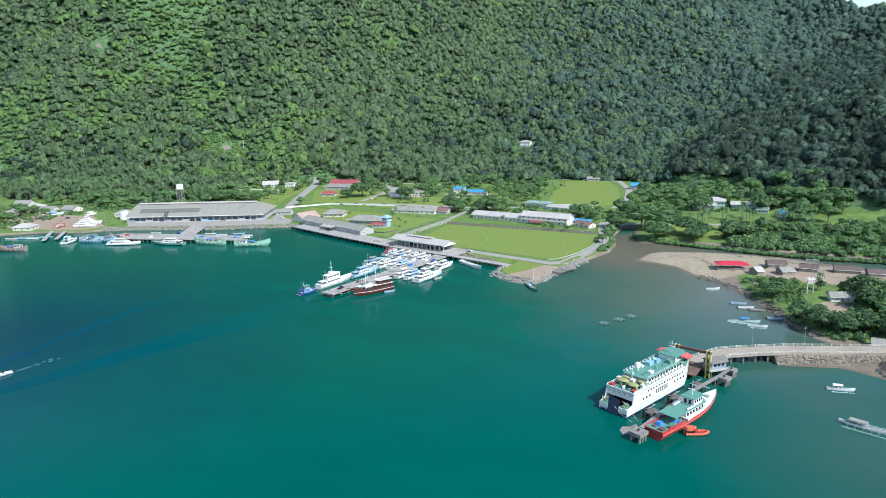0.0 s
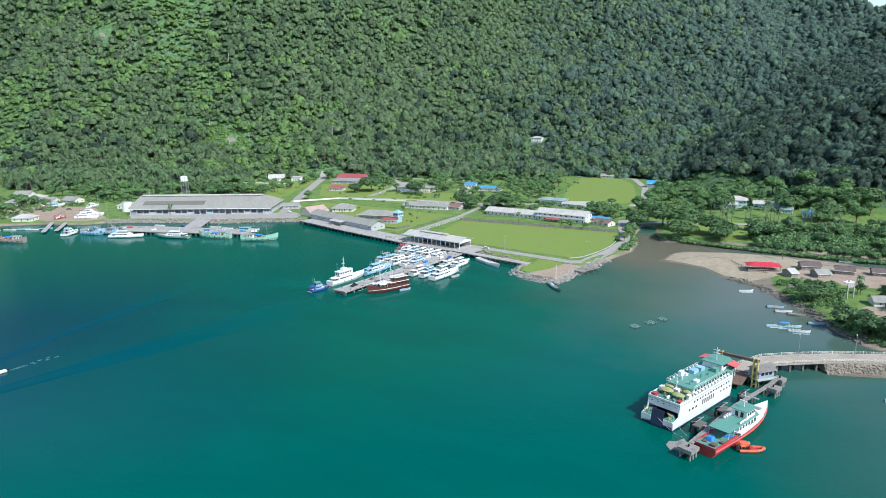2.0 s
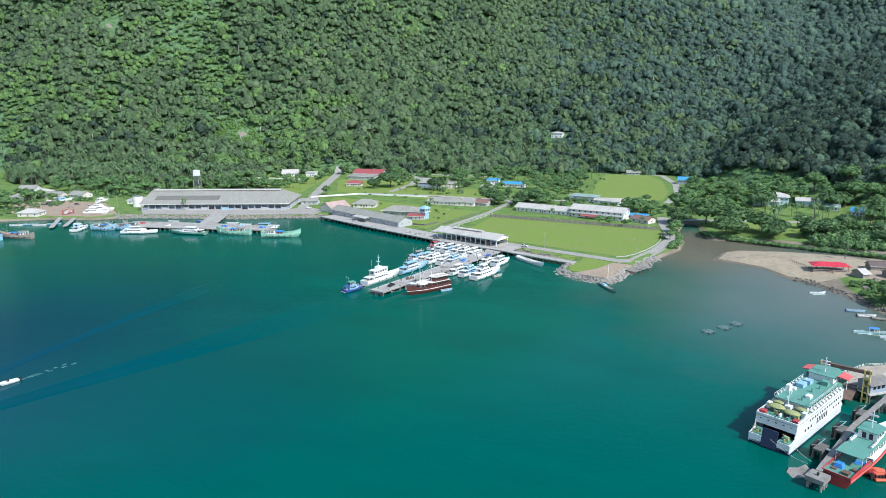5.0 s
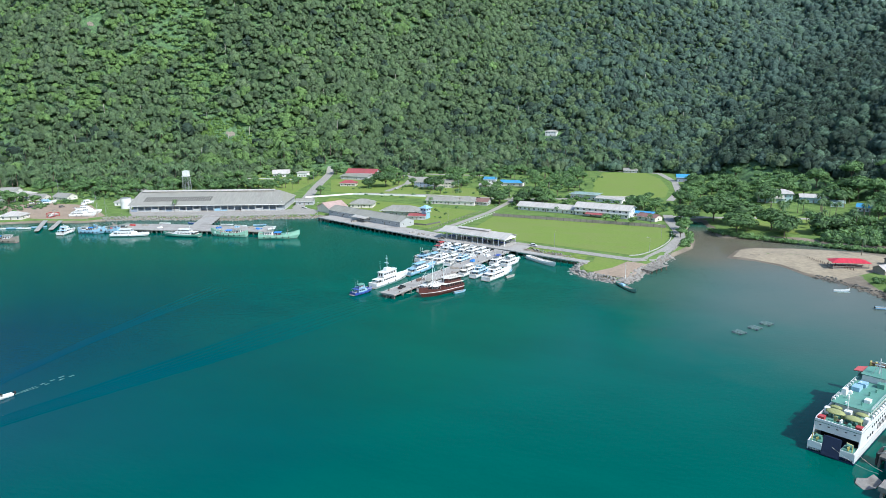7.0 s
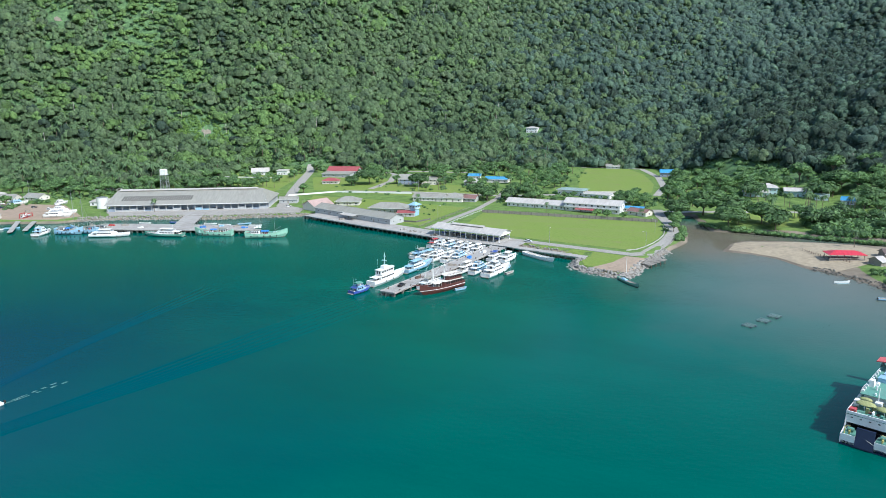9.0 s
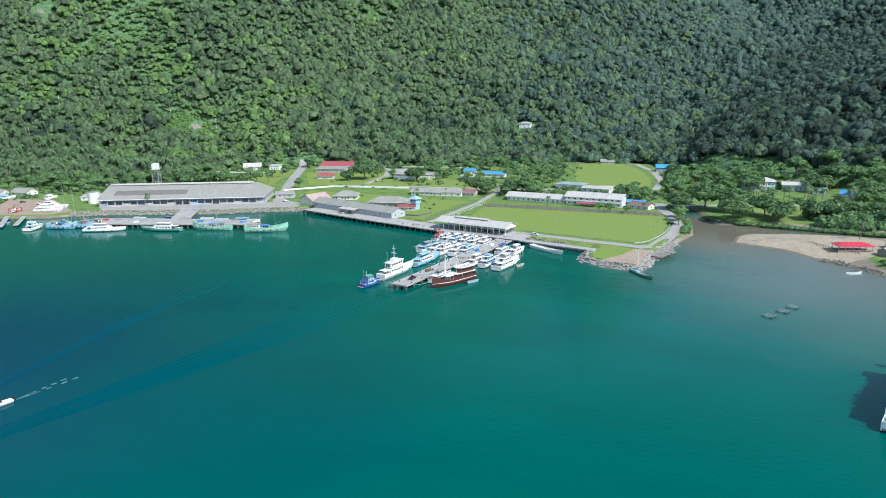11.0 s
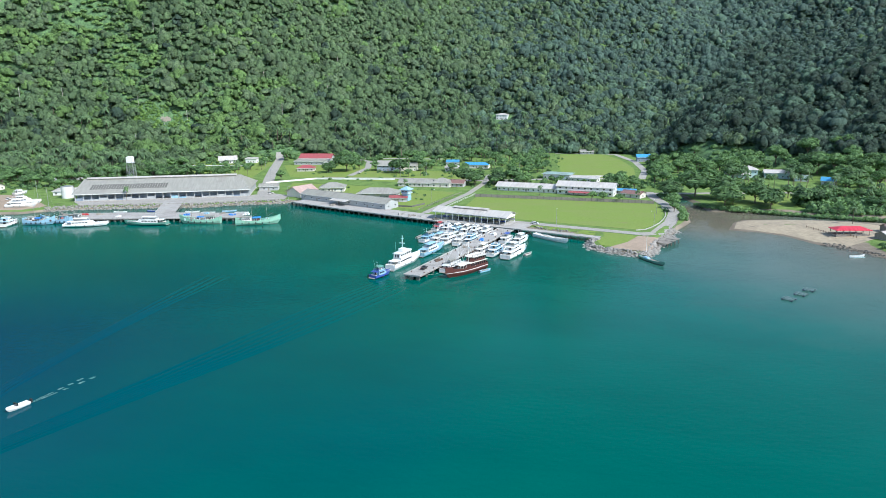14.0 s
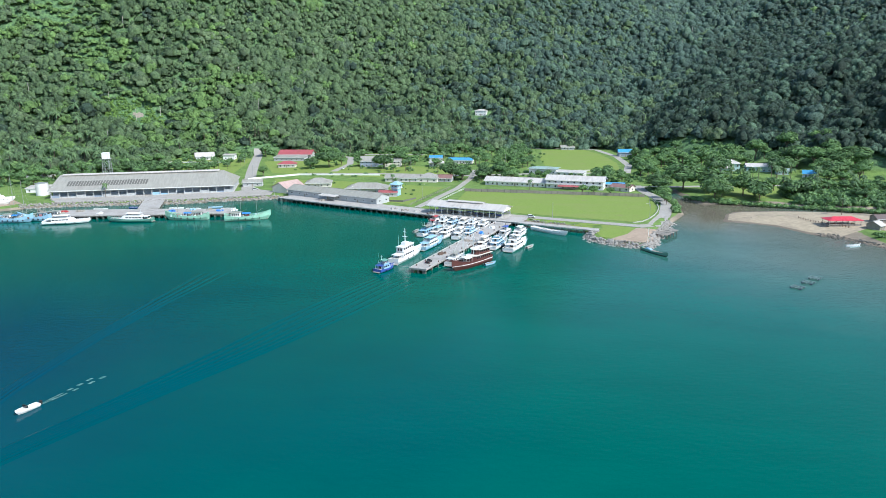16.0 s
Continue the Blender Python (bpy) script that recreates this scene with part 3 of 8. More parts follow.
fender = Shape().box(-0.25, -0.35, 0.4, 0.25, 0.0, 2.2).mesh("fender", M["black"])
for k in range(0, 18):
    t = k / 18
    part("fender", fender, "", w, at=pose(-290 + t * 113, 455 - t * 50, 0, 0, 0, -24))
EAST = [(-128, 390.5), (-87.5, 376)]
w = deck("wharf_east", EAST + offset(EAST, 5)[::-1], 2.2, 0.5, "low concrete wharf with stones along its back")
piles(w, offset(EAST, 0.7), 4.0, 1.75, 0.35)

FINGER = [(-168.5, 293.5), (-161.2, 292), (-132.3, 390), (-140.8, 393.5)]
p = deck("finger_pier", FINGER, 2.1, 0.6, "concrete finger pier lined with moored boats")
piles(p, [(-167.5, 294.5), (-140.3, 391)], 6.0, 1.5, 0.4)
piles(p, [(-161.8, 293), (-133.4, 388)], 6.0, 1.5, 0.4)
piles(p, [(-167.2, 294), (-162, 293)], 2.4, 1.5, 0.4)
s = Shape()
for a, b in ((FINGER[0], FINGER[3]), (FINGER[1], FINGER[2]), (FINGER[0], FINGER[1])):
    u = ribbon([a, b], 0.35)
    s.prism([u[0][0], u[1][0], u[1][1], u[0][1]], 2.1, 2.32)
part("kerb_beam", s, "concrete", p)
bollard = Shape().tube((0, 0, 0), (0, 0, 0.5), 0.22, 0.18, 8).tube((0, 0, 0.5), (0, 0, 0.68), 0.32, 0.3, 8).mesh("bollard", M["rust"])
for k in range(12):
    for side in (0.09, 0.91):
        t = (k + 0.5) / 12
        part("bollard", bollard, "", p, at=pose(-168 + t * 27.5 + side * 7.2, 293.5 + t * 98 - side * 1.6, 2.1))

QUAY = [(-410, 377.5), (-378, 383), (-343, 390), (-300, 399)]
q1 = deck("quay", QUAY + [(-302, 413.5), (-343, 408.5), (-382, 402.5), (-412, 395.5)], 2.4, 0.6, "concrete fishing quay with piles")
piles(q1, offset(QUAY, 0.8), 3.6, 1.8, 0.4)
piles(q1, offset(QUAY, 6), 7.2, 1.8, 0.4)
s = Shape()
s.loft([[(-362, 405, 1.75), (-362, 405, 2.4), (-350.5, 410, 2.4), (-350.5, 410, 1.75)], [(-383, 449, 1.75), (-383, 449, 2.4), (-371, 454.5, 2.4), (-371, 454.5, 1.75)]])
part("ramp", s, "deck", q1)
piles(q1, [(-363, 410), (-377, 440)], 7, 1.7, 0.35)
piles(q1, [(-352, 414), (-366, 444)], 7, 1.7, 0.35)
for k, (a, b) in enumerate((((-486, 396), (-455, 361)), ((-472, 396), (-450, 368)))):
    u = ribbon([a, b], 3.2)
    j = deck("slipway", [u[0][0], u[1][0], u[1][1], u[0][1]], 1.5, 0.35, "narrow concrete slip running into the water")
    piles(j, [a, b], 6, 1.2, 0.3)


# ---------------------------------------------------------------- rubble banks: piled stones
def stone_meshes(count, seed):
    rng = random.Random(seed)
    out = []
    for _ in range(count):
        bm = bmesh.new()
        bmesh.ops.create_icosphere(bm, subdivisions=1, radius=1.0)
        for v in bm.verts:
            v.co = Vector((v.co.x * 1.15, v.co.y * 0.9, v.co.z * 0.7)) * rng.uniform(0.72, 1.12)
        me = bpy.data.meshes.new("stone")
        bm.to_mesh(me)
        bm.free()
        me.materials.append(M["stone"])
        out.append(me)
    return out


STONES = stone_meshes(6, 3)


def rubble(name, line, width, size, count, label, singles=0, seed=1, material="stone"):
    """A bank of stones along the water's edge; those on the line's first stretch are single parts, the rest one mesh."""
    rng = random.Random(seed)
    ob = thing(name, pose(0, 0, 0), label, "rubble bank", kind="structure")
    seg = [math.dist(a, b) for a, b in zip(line, line[1:])]
    co, fa, base = [], [], 0
    for i in range(count):
        d = (i + rng.random()) / count * sum(seg)
        for (a, b), L in zip(zip(line, line[1:]), seg):
            if d <= L:
                break
            d -= L
        k = min(1, d / L)
        off = rng.uniform(-width / 2, width / 2)
        x = a[0] + (b[0] - a[0]) * k - (b[1] - a[1]) / L * off
        y = a[1] + (b[1] - a[1]) * k + (b[0] - a[0]) / L * off
        r = size * rng.choice((0.5, 0.7, 0.8, 1.0, 1.35))
        m = pose(x, y, max(-0.5, gz(x, y)) + r * 0.15, rng.uniform(-30, 30), rng.uniform(-30, 30), rng.uniform(0, 360)) @ Matrix.Scale(r, 4)
        me = STONES[i % 6]
        if i < singles:
            part("stone", me, "", ob, at=m)
        else:
            co += [m @ v.co for v in me.vertices]
            fa += [[base + j for j in f.vertices] for f in me.polygons]
            base = len(co)
    if fa:
        tagged(part("stone_bank", grid_mesh("stone_bank", np.array(co), np.array(fa), M[material], False), "", ob), kind="stuff")
    return ob


rubble("rubble_point", [(-89, 376), (-93, 368), (-91, 360), (-80, 353), (-66, 348), (-62.5, 354), (-58, 372), (-52, 388), (-45, 410)], 5.5, 0.78, 820, "pale boulders armouring the point", 280, 2)
rubble("rubble_warehouse", [(-446, 408), (-432, 418), (-385, 432), (-352, 439), (-326, 454), (-306, 461), (-293, 466)], 7, 0.8, 900, "sloping stone revetment below the warehouse", 0, 3)
rubble("rubble_wharf", [(-200, 416), (-166, 402), (-130, 405), (-94, 389)], 3, 0.6, 160, "stones along the back of the wharf", 0, 4)
rubble("rubble_spit", [(22, 388), (33, 378), (45, 356), (54, 333), (62, 311), (70, 298)], 9, 0.6, 620, "dark stones along the shore", 0, 5, "dark_stone")

# ---------------------------------------------------------------- forest on the hills
rng = np.random.default_rng(7)


def leafy_template(seed, leaves, size, core=True):
    """Corners and triangles of one crown: a small dark core and many leaf sprays round it, about one unit in radius."""
    r = np.random.default_rng(seed)
    co, tri = [], []
    lobes = r.normal(size=(6, 3))
    lobes[:, 2] = np.abs(lobes[:, 2]) * 0.8
    lobes /= np.linalg.norm(lobes, axis=1)[:, None]
    if core:
        for d in ((1, 0, 0), (0, 1, 0), (-1, 0, 0), (0, -1, 0), (0, 0, 1), (0, 0, -1)):
            co.append(list(np.array(d) * r.uniform(0.7, 0.9)))
        tri += [[i, (i + 1) % 4, 4] for i in range(4)] + [[(i + 1) % 4, i, 5] for i in range(4)]
    for _ in range(leaves):
        d = r.normal(size=3)
        d[2] = abs(d[2]) * 0.9 - 0.25
        d /= np.linalg.norm(d)
        rad = 0.76 + 0.32 * max(0, max(float(l @ d) for l in lobes) - 0.4) + r.uniform(-0.09, 0.11)
        c = d * rad
        nrm = d + r.normal(size=3) * 0.3
        nrm /= np.linalg.norm(nrm)
        u = np.cross(nrm, r.normal(size=3))
        u /= np.linalg.norm(u)
        w = np.cross(nrm, u)
        k = len(co)
        s = size * r.uniform(0.7, 1.35)
        co += [list(c - u * s - w * s * 0.5), list(c + u * s - w * s * 0.6), list(c + w * s + nrm * 0.1), ]
        tri.append([k, k + 1, k + 2])
    return np.array(co), np.array(tri)


def scatter(name, place, templates, material, smooth=False, seed=5, kinds=None):
    """One mesh of many copies: place holds rows of x, y, z, radius, height, turn; kinds picks each copy's material."""
    cos, tris, slots, base = [], [], [], 0
    pick = np.random.default_rng(seed).integers(0, len(templates), len(place))
    for k, (tc, tt) in enumerate(templates):
        p = place[pick == k]
        if not len(p):
            continue
        c, s = np.cos(p[:, 5])[:, None], np.sin(p[:, 5])[:, None]
        x = (tc[None, :, 0] * c - tc[None, :, 1] * s) * p[:, 3:4] + p[:, 0:1]
        y = (tc[None, :, 0] * s + tc[None, :, 1] * c) * p[:, 3:4] + p[:, 1:2]
        z = tc[None, :, 2] * p[:, 4:5] + p[:, 2:3]
        cos.append(np.stack([x, y, z], -1).reshape(-1, 3))
        tris.append((tt[None] + (np.arange(len(p)) * len(tc))[:, None, None]).reshape(-1, 3) + base)
        base += len(p) * len(tc)
        if kinds is not None:
            slots.append(np.repeat(kinds[pick == k], len(tt)))
    if kinds is None:
        return grid_mesh(name, np.concatenate(cos), np.concatenate(tris), M[material], smooth)
    me = grid_mesh(name, np.concatenate(cos), np.concatenate(tris), material[0], smooth)
    for m in material[1:]:
        me.materials.append(m)
    me.polygons.foreach_set("material_index", np.concatenate(slots).astype(np.int32))
    return me


def jittered(x0, x1, y0, y1, step):
    a, b = np.meshgrid(np.arange(x0, x1, step), np.arange(y0, y1, step))
    a = a + rng.uniform(-0.45, 0.45, a.shape) * step
    b = b + rng.uniform(-0.45, 0.45, b.shape) * step
    return a.reshape(-1), b.reshape(-1)


def seen_wedge(x, y):
    """The fan of hillside in front of the bay."""
    return (x > 60 - 1.42 * (y + 12)) & (x < -60 + 0.47 * y) & (y > woods(x))


def woods(x):
    """The lower edge of the forest."""
    return np.interp(x, [-1600, -700, -560, -500, -487, -480, -440, -428, -340, -300, -200, -100, 0, 60, 110, 160, 300], [430, 520, 552, 572, 615, 678, 680, 722, 720, 728, 760, 788, 735, 690, 640, 610, 560])


def open_growth(x, y):
    """How far the forest gives way to low bright regrowth, in broad bands on the western slope."""
    band = np.sin((x + 0.9 * y) / 88 + 1.1 * np.sin(y / 120)) + 0.7 * np.sin(x / 57 - y / 140 + 2.0)
    k = np.clip(0.9 * (band - 0.35), 0, 1) * np.clip((-x - 330) / 180, 0, 1)
    for cx, cy, r in ((-585, 728, 26), (-640, 770, 34), (-700, 806, 42), (-770, 838, 44), (-850, 900, 40), (-735, 690, 26)):
        k = np.maximum(k, 1.1 * np.exp(-((x - cx) ** 2 + 1.6 * (y - cy) ** 2) / r ** 2))
    return np.clip(k, 0, 1)


x, y = jittered(-1500, 760, 440, 2300, 7.2)
z = height(x, y)
far = np.hypot(x + 40, y)
keep = seen_wedge(x, y) & (z < 104 + np.where(x > 0, 0.125, 0.15) * far) & (z > 1.5) & ~((far > 1400) & (rng.random(len(x)) < 0.4))
clear = (np.hypot(x + 200, (y - 868) / 1.3) < 17) | (np.hypot((x + 557) / 1.7, y - 718) < 19) | (np.hypot((x + 800) / 1.5, y - 768) < 12)
keep &= ~clear & ~((y < 784) & (x > -135) & (x < -40) & (y > 600)) & ~((np.abs(x + 412) < 18) & (y < 725)) & ~((np.abs(x + 362) < 24) & (y < 705))
x, y, z = x[keep], y[keep], z[keep]
far = np.hypot(x + 40, y)
size = np.where(far > 1400, 1.3, 1.0) * rng.choice([3.2, 4.0, 4.8, 5.7, 6.8, 8.2], len(x), p=[0.16, 0.24, 0.26, 0.19, 0.1, 0.05]) * rng.uniform(0.88, 1.14, len(x))
low = rng.random(len(x)) < open_growth(x, y)
size = 1.12 * np.where(low, size * 0.78, size)
tall = size * np.where(low, 0.8, rng.uniform(0.9, 1.45, len(x)))
lift = 1.4 + np.where(low, 0.12, rng.uniform(0.1, 0.8, len(x))) * size
place = np.stack([x, y, z + lift, size, tall, rng.uniform(0, 6.28, len(x))], 1)


def bough(seed, level):
    """A lumpy bough of foliage, one unit in radius, open below."""
    r = np.random.default_rng(seed)
    bm = bmesh.new()
    bmesh.ops.create_icosphere(bm, subdivisions=level, radius=1.0)
    lobes = r.normal(size=(7, 3))
    lobes /= np.linalg.norm(lobes, axis=1)[:, None]
    bmesh.ops.delete(bm, geom=[v for v in bm.verts if v.co.z < -0.6], context="VERTS")
    bm.verts.index_update()
    co = np.array([v.co[:] for v in bm.verts])
    co *= (0.8 + 0.4 * np.clip((co @ lobes.T).max(1) - 0.5, 0, 1)[:, None] * 2 + r.uniform(-0.13, 0.13, (len(co), 1)))
    tri = np.array([[v.index for v in f.verts] for f in bm.faces])
    bm.free()
    return co, tri


def clumped(seed, boughs=4, level=2, sprays=20):
    """A forest crown of several boughs at different heights, with leaf sprays standing out of it."""
    r = np.random.default_rng(seed)
    cos, tris, base = [], [], 0
    for i in range(boughs):
        tc, tt = bough(seed * 13 + i, level)
        a = 2 * math.pi * i / max(1, boughs - 1) + r.uniform(-0.5, 0.5)
        rad, k = (0.1, 0.62) if i == 0 else (r.uniform(0.45, 0.8), r.uniform(0.36, 0.64))
        zc = 0.3 if i == 0 else r.uniform(-0.35, 0.3)
        cos.append(tc * np.array([k * r.uniform(0.85, 1.2), k * r.uniform(0.85, 1.2), k * r.uniform(0.75, 1.1)]) + np.array([rad * math.cos(a), rad * math.sin(a), zc]))
        tris.append(tt + base)
        base += len(tc)
    if sprays:
        tc, tt = leafy_template(seed * 17, sprays, 0.15, False)
        cos.append(tc * np.array([1.02, 1.02, 0.95]) + np.array([0, 0, 0.1]))
        tris.append(tt + base)
    return np.concatenate(cos), np.concatenate(tris)


def tree_kinds(x, y):
    """Which kind of tree grows where: loose stands, younger and yellower growth on the western slope; haze and the
    spur's shade are painted through the kinds.
    """
    stand = np.sin(x / 47 + 1.7 * np.sin(y / 83)) + np.sin(y / 39 + 1.3 * np.sin(x / 71)) + 0.9 * np.sin((x + y) / 23)
    patch = np.sin(x / 13 + 2.1 * np.sin(y / 29)) + np.sin(y / 17 + 1.9 * np.sin(x / 31 + 1))
    u = 0.5 + 0.55 * (rng.random(len(x)) - 0.5) + 0.13 * stand + 0.12 * patch
    k = np.select([u < 0.2, u < 0.66, u < 0.8, u < 1.05], [0, 1, 2, 3], 4)
    west = np.clip((-x - 260) / 420, 0, 1) * (0.42 + 0.22 * stand)
    k = np.where(rng.random(len(x)) < west, np.where(0.5 * rng.random(len(x)) + 0.16 * patch > 0.34, 4, np.where(rng.random(len(x)) < 0.5, 3, 1)), k)
    k = np.where((k == 2) & (x < -200), 1, k)
    k = np.where((k <= 1) & (rng.random(len(x)) < np.clip((-x + 130) / 480, 0, 1) * np.where(k == 0, 0.6, 1.0)), 5, k)
    # Shade of the near eastern slope painted in as some dark crowns.
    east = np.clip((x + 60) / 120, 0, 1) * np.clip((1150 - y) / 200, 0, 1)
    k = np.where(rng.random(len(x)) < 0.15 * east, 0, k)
    k = np.where((k >= 3) & (k < 5) & (rng.random(len(x)) < 0.6 * np.clip((x + 330) / 420, 0, 1)), 1, k)
    # Haze painted into the colour: more grey-green crowns farther back and east.
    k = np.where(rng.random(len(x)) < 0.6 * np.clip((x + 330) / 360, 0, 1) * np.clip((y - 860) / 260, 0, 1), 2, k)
    k = np.where(rng.random(len(x)) < 0.85 * open_growth(x, y), 4, k)
    # The spur's shade painted into its colour by a large share of dark crowns.
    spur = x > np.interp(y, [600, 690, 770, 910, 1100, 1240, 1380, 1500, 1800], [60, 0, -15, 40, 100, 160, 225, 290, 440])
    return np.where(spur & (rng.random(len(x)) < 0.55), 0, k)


# fuller crowns where the slope is nearer
CROWNS = [clumped(k, 10, 1, 34) for k in range(1, 13)]
MID_CROWNS = [clumped(k, 7, 1, 14) for k in range(21, 30)]
FAR_CROWNS = [clumped(k, 3, 1, 6) for k in range(11, 19)]
KIND = tree_kinds(x, y)
reach = np.hypot(x + 40, y)
near, back = reach <= 880, reach > 1180
mid = ~near & ~back
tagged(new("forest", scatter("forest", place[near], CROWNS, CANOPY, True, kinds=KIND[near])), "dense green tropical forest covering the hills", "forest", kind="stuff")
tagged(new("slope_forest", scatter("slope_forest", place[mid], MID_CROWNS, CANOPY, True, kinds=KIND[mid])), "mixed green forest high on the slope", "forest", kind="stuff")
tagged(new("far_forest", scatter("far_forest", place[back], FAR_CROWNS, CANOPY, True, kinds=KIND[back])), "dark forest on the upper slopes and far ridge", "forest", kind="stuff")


def palm_template(seed, fronds=15):
    """A coconut palm one unit high: bowed fronds of leaflets over a thin trunk."""
    r = np.random.default_rng(seed)
    trunk, leaf = Shape(), Shape()
    bend = r.uniform(-0.08, 0.08, 2)
    pts = [(bend[0] * t * t, bend[1] * t * t, t * 0.86) for t in (0, 0.35, 0.7, 1.0)]
    for a, b, r0, r1 in zip(pts, pts[1:], (0.022, 0.016, 0.013), (0.016, 0.013, 0.011)):
        trunk.tube(a, b, r0, r1, 5)
    top = Vector(pts[-1])
    for i in range(fronds):
        a = 2 * math.pi * i / fronds + r.uniform(-0.25, 0.25)
        out = Vector((math.cos(a), math.sin(a), 0))
        side = Vector((-out.y, out.x, 0))
        up = r.uniform(-0.05, 0.24)
        spine = [top + out * 0.25 * t + Vector((0, 0, up * t - 0.3 * t * t)) for t in (0.0, 0.33, 0.66, 1.0)]
        wid = (0.015, 0.042, 0.036, 0.006)
        rows = [[p + side * w + Vector((0, 0, -w * 0.7)), p, p - side * w + Vector((0, 0, -w * 0.7))] for p, w in zip(spine, wid)]
        leaf.loft(rows, closed=False, caps=False)
    return trunk, leaf


def triangles(shape):
    t = []
    for f in shape.f:
        t += [[f[0], f[i], f[i + 1]] for i in range(1, len(f) - 1)]
    return np.array(shape.v), np.array(t)


PALMS = [palm_template(k) for k in range(4)]
x, y = jittered(-950, 120, 520, 900, 11.5)
z = height(x, y)
d = y - woods(x)
keep = (d > -25) & (d < 110 + 60 * np.sin(x / 60)) & seen_wedge(x, y + 10) & (x < -40) & (rng.random(len(x)) < 0.24 + 0.28 * (np.sin(x / 43 + 2) * np.sin(y / 31 + x / 90) > -0.1))
keep &= ~((x > -480) & (x < -412) & (y < 690)) & ~((x > -140) & (x < -35) & (y < 784)) & (np.hypot(x + 200, y - 875) > 30)
x, y, z = x[keep], y[keep], z[keep]
hgt = rng.uniform(15, 22, len(x))
place = np.stack([x, y, z, hgt * 1.1, hgt, rng.uniform(0, 6.28, len(x))], 1)
tagged(new("palm_grove", scatter("palm_grove", place, [triangles(l) for t, l in PALMS], "palm")), "coconut palm crowns along the foot of the hill", "palm grove", kind="stuff")
tagged(new("palm_stems", scatter("palm_stems", place, [triangles(t) for t, l in PALMS], "bark")), "slender pale stems of the hillside palms", "palm grove", kind="stuff")

# pale bare stems standing among the crowns
x, y = jittered(-700, 140, 600, 1250, 30)
keep = seen_wedge(x, y - 25) & (height(x, y) > 14) & (rng.random(len(x)) < 0.3)
x, y = x[keep], y[keep]
stem = Shape()
stem.tube((0, 0, 0), (0.06, 0.02, 0.6), 0.5, 0.4, 5)
stem.tube((0.06, 0.02, 0.6), (0.1, 0.0, 1.0), 0.4, 0.25, 5)
stem.tube((0.06, 0.02, 0.6), (-0.7, 0.5, 0.93), 0.25, 0.15, 4)
hgt = rng.uniform(9, 15, len(x))
place = np.stack([x, y, height(x, y), np.full(len(x), 0.6), hgt, rng.uniform(0, 6.28, len(x))], 1)
tagged(new("pale_stems", scatter("pale_stems", place, [triangles(stem)], "pale_bark")), "pale bare trunks standing among the forest crowns", "tree trunks", kind="stuff")

# ---------------------------------------------------------------- buildings
WINDOW_MESHES = {}
FOOTPRINTS = [(-446, 437, 20, 119, 60), (-182, 413, -17, 46, 13), (-464, 519, 14, 6, 6)]


def window(parent, x, y, z, w, h, turn=0, frame="white"):
    """A framed window standing a little proud of its wall, with a pane set back in the frame."""
    key = (w, h, frame)
    if key not in WINDOW_MESHES:
        f = Shape()
        b = 0.12
        f.box(-w / 2, -0.1, -h / 2, -w / 2 + b, 0.05, h / 2).box(w / 2 - b, -0.1, -h / 2, w / 2, 0.05, h / 2)
        f.box(-w / 2 + b, -0.1, h / 2 - b, w / 2 - b, 0.05, h / 2).box(-w / 2 + b, -0.1, -h / 2, w / 2 - b, 0.05, -h / 2 + b)
        g = Shape().box(-w / 2 + b, -0.05, -h / 2 + b, w / 2 - b, 0.04, h / 2 - b)
        WINDOW_MESHES[key] = (f.mesh("window", M[frame]), g.mesh("pane", M["glass"]))
    f, g = WINDOW_MESHES[key]
    ob = part("window", f, "", parent, at=pose(x, y, z, 0, 0, turn))
    part("pane", g, "", ob)
    return ob


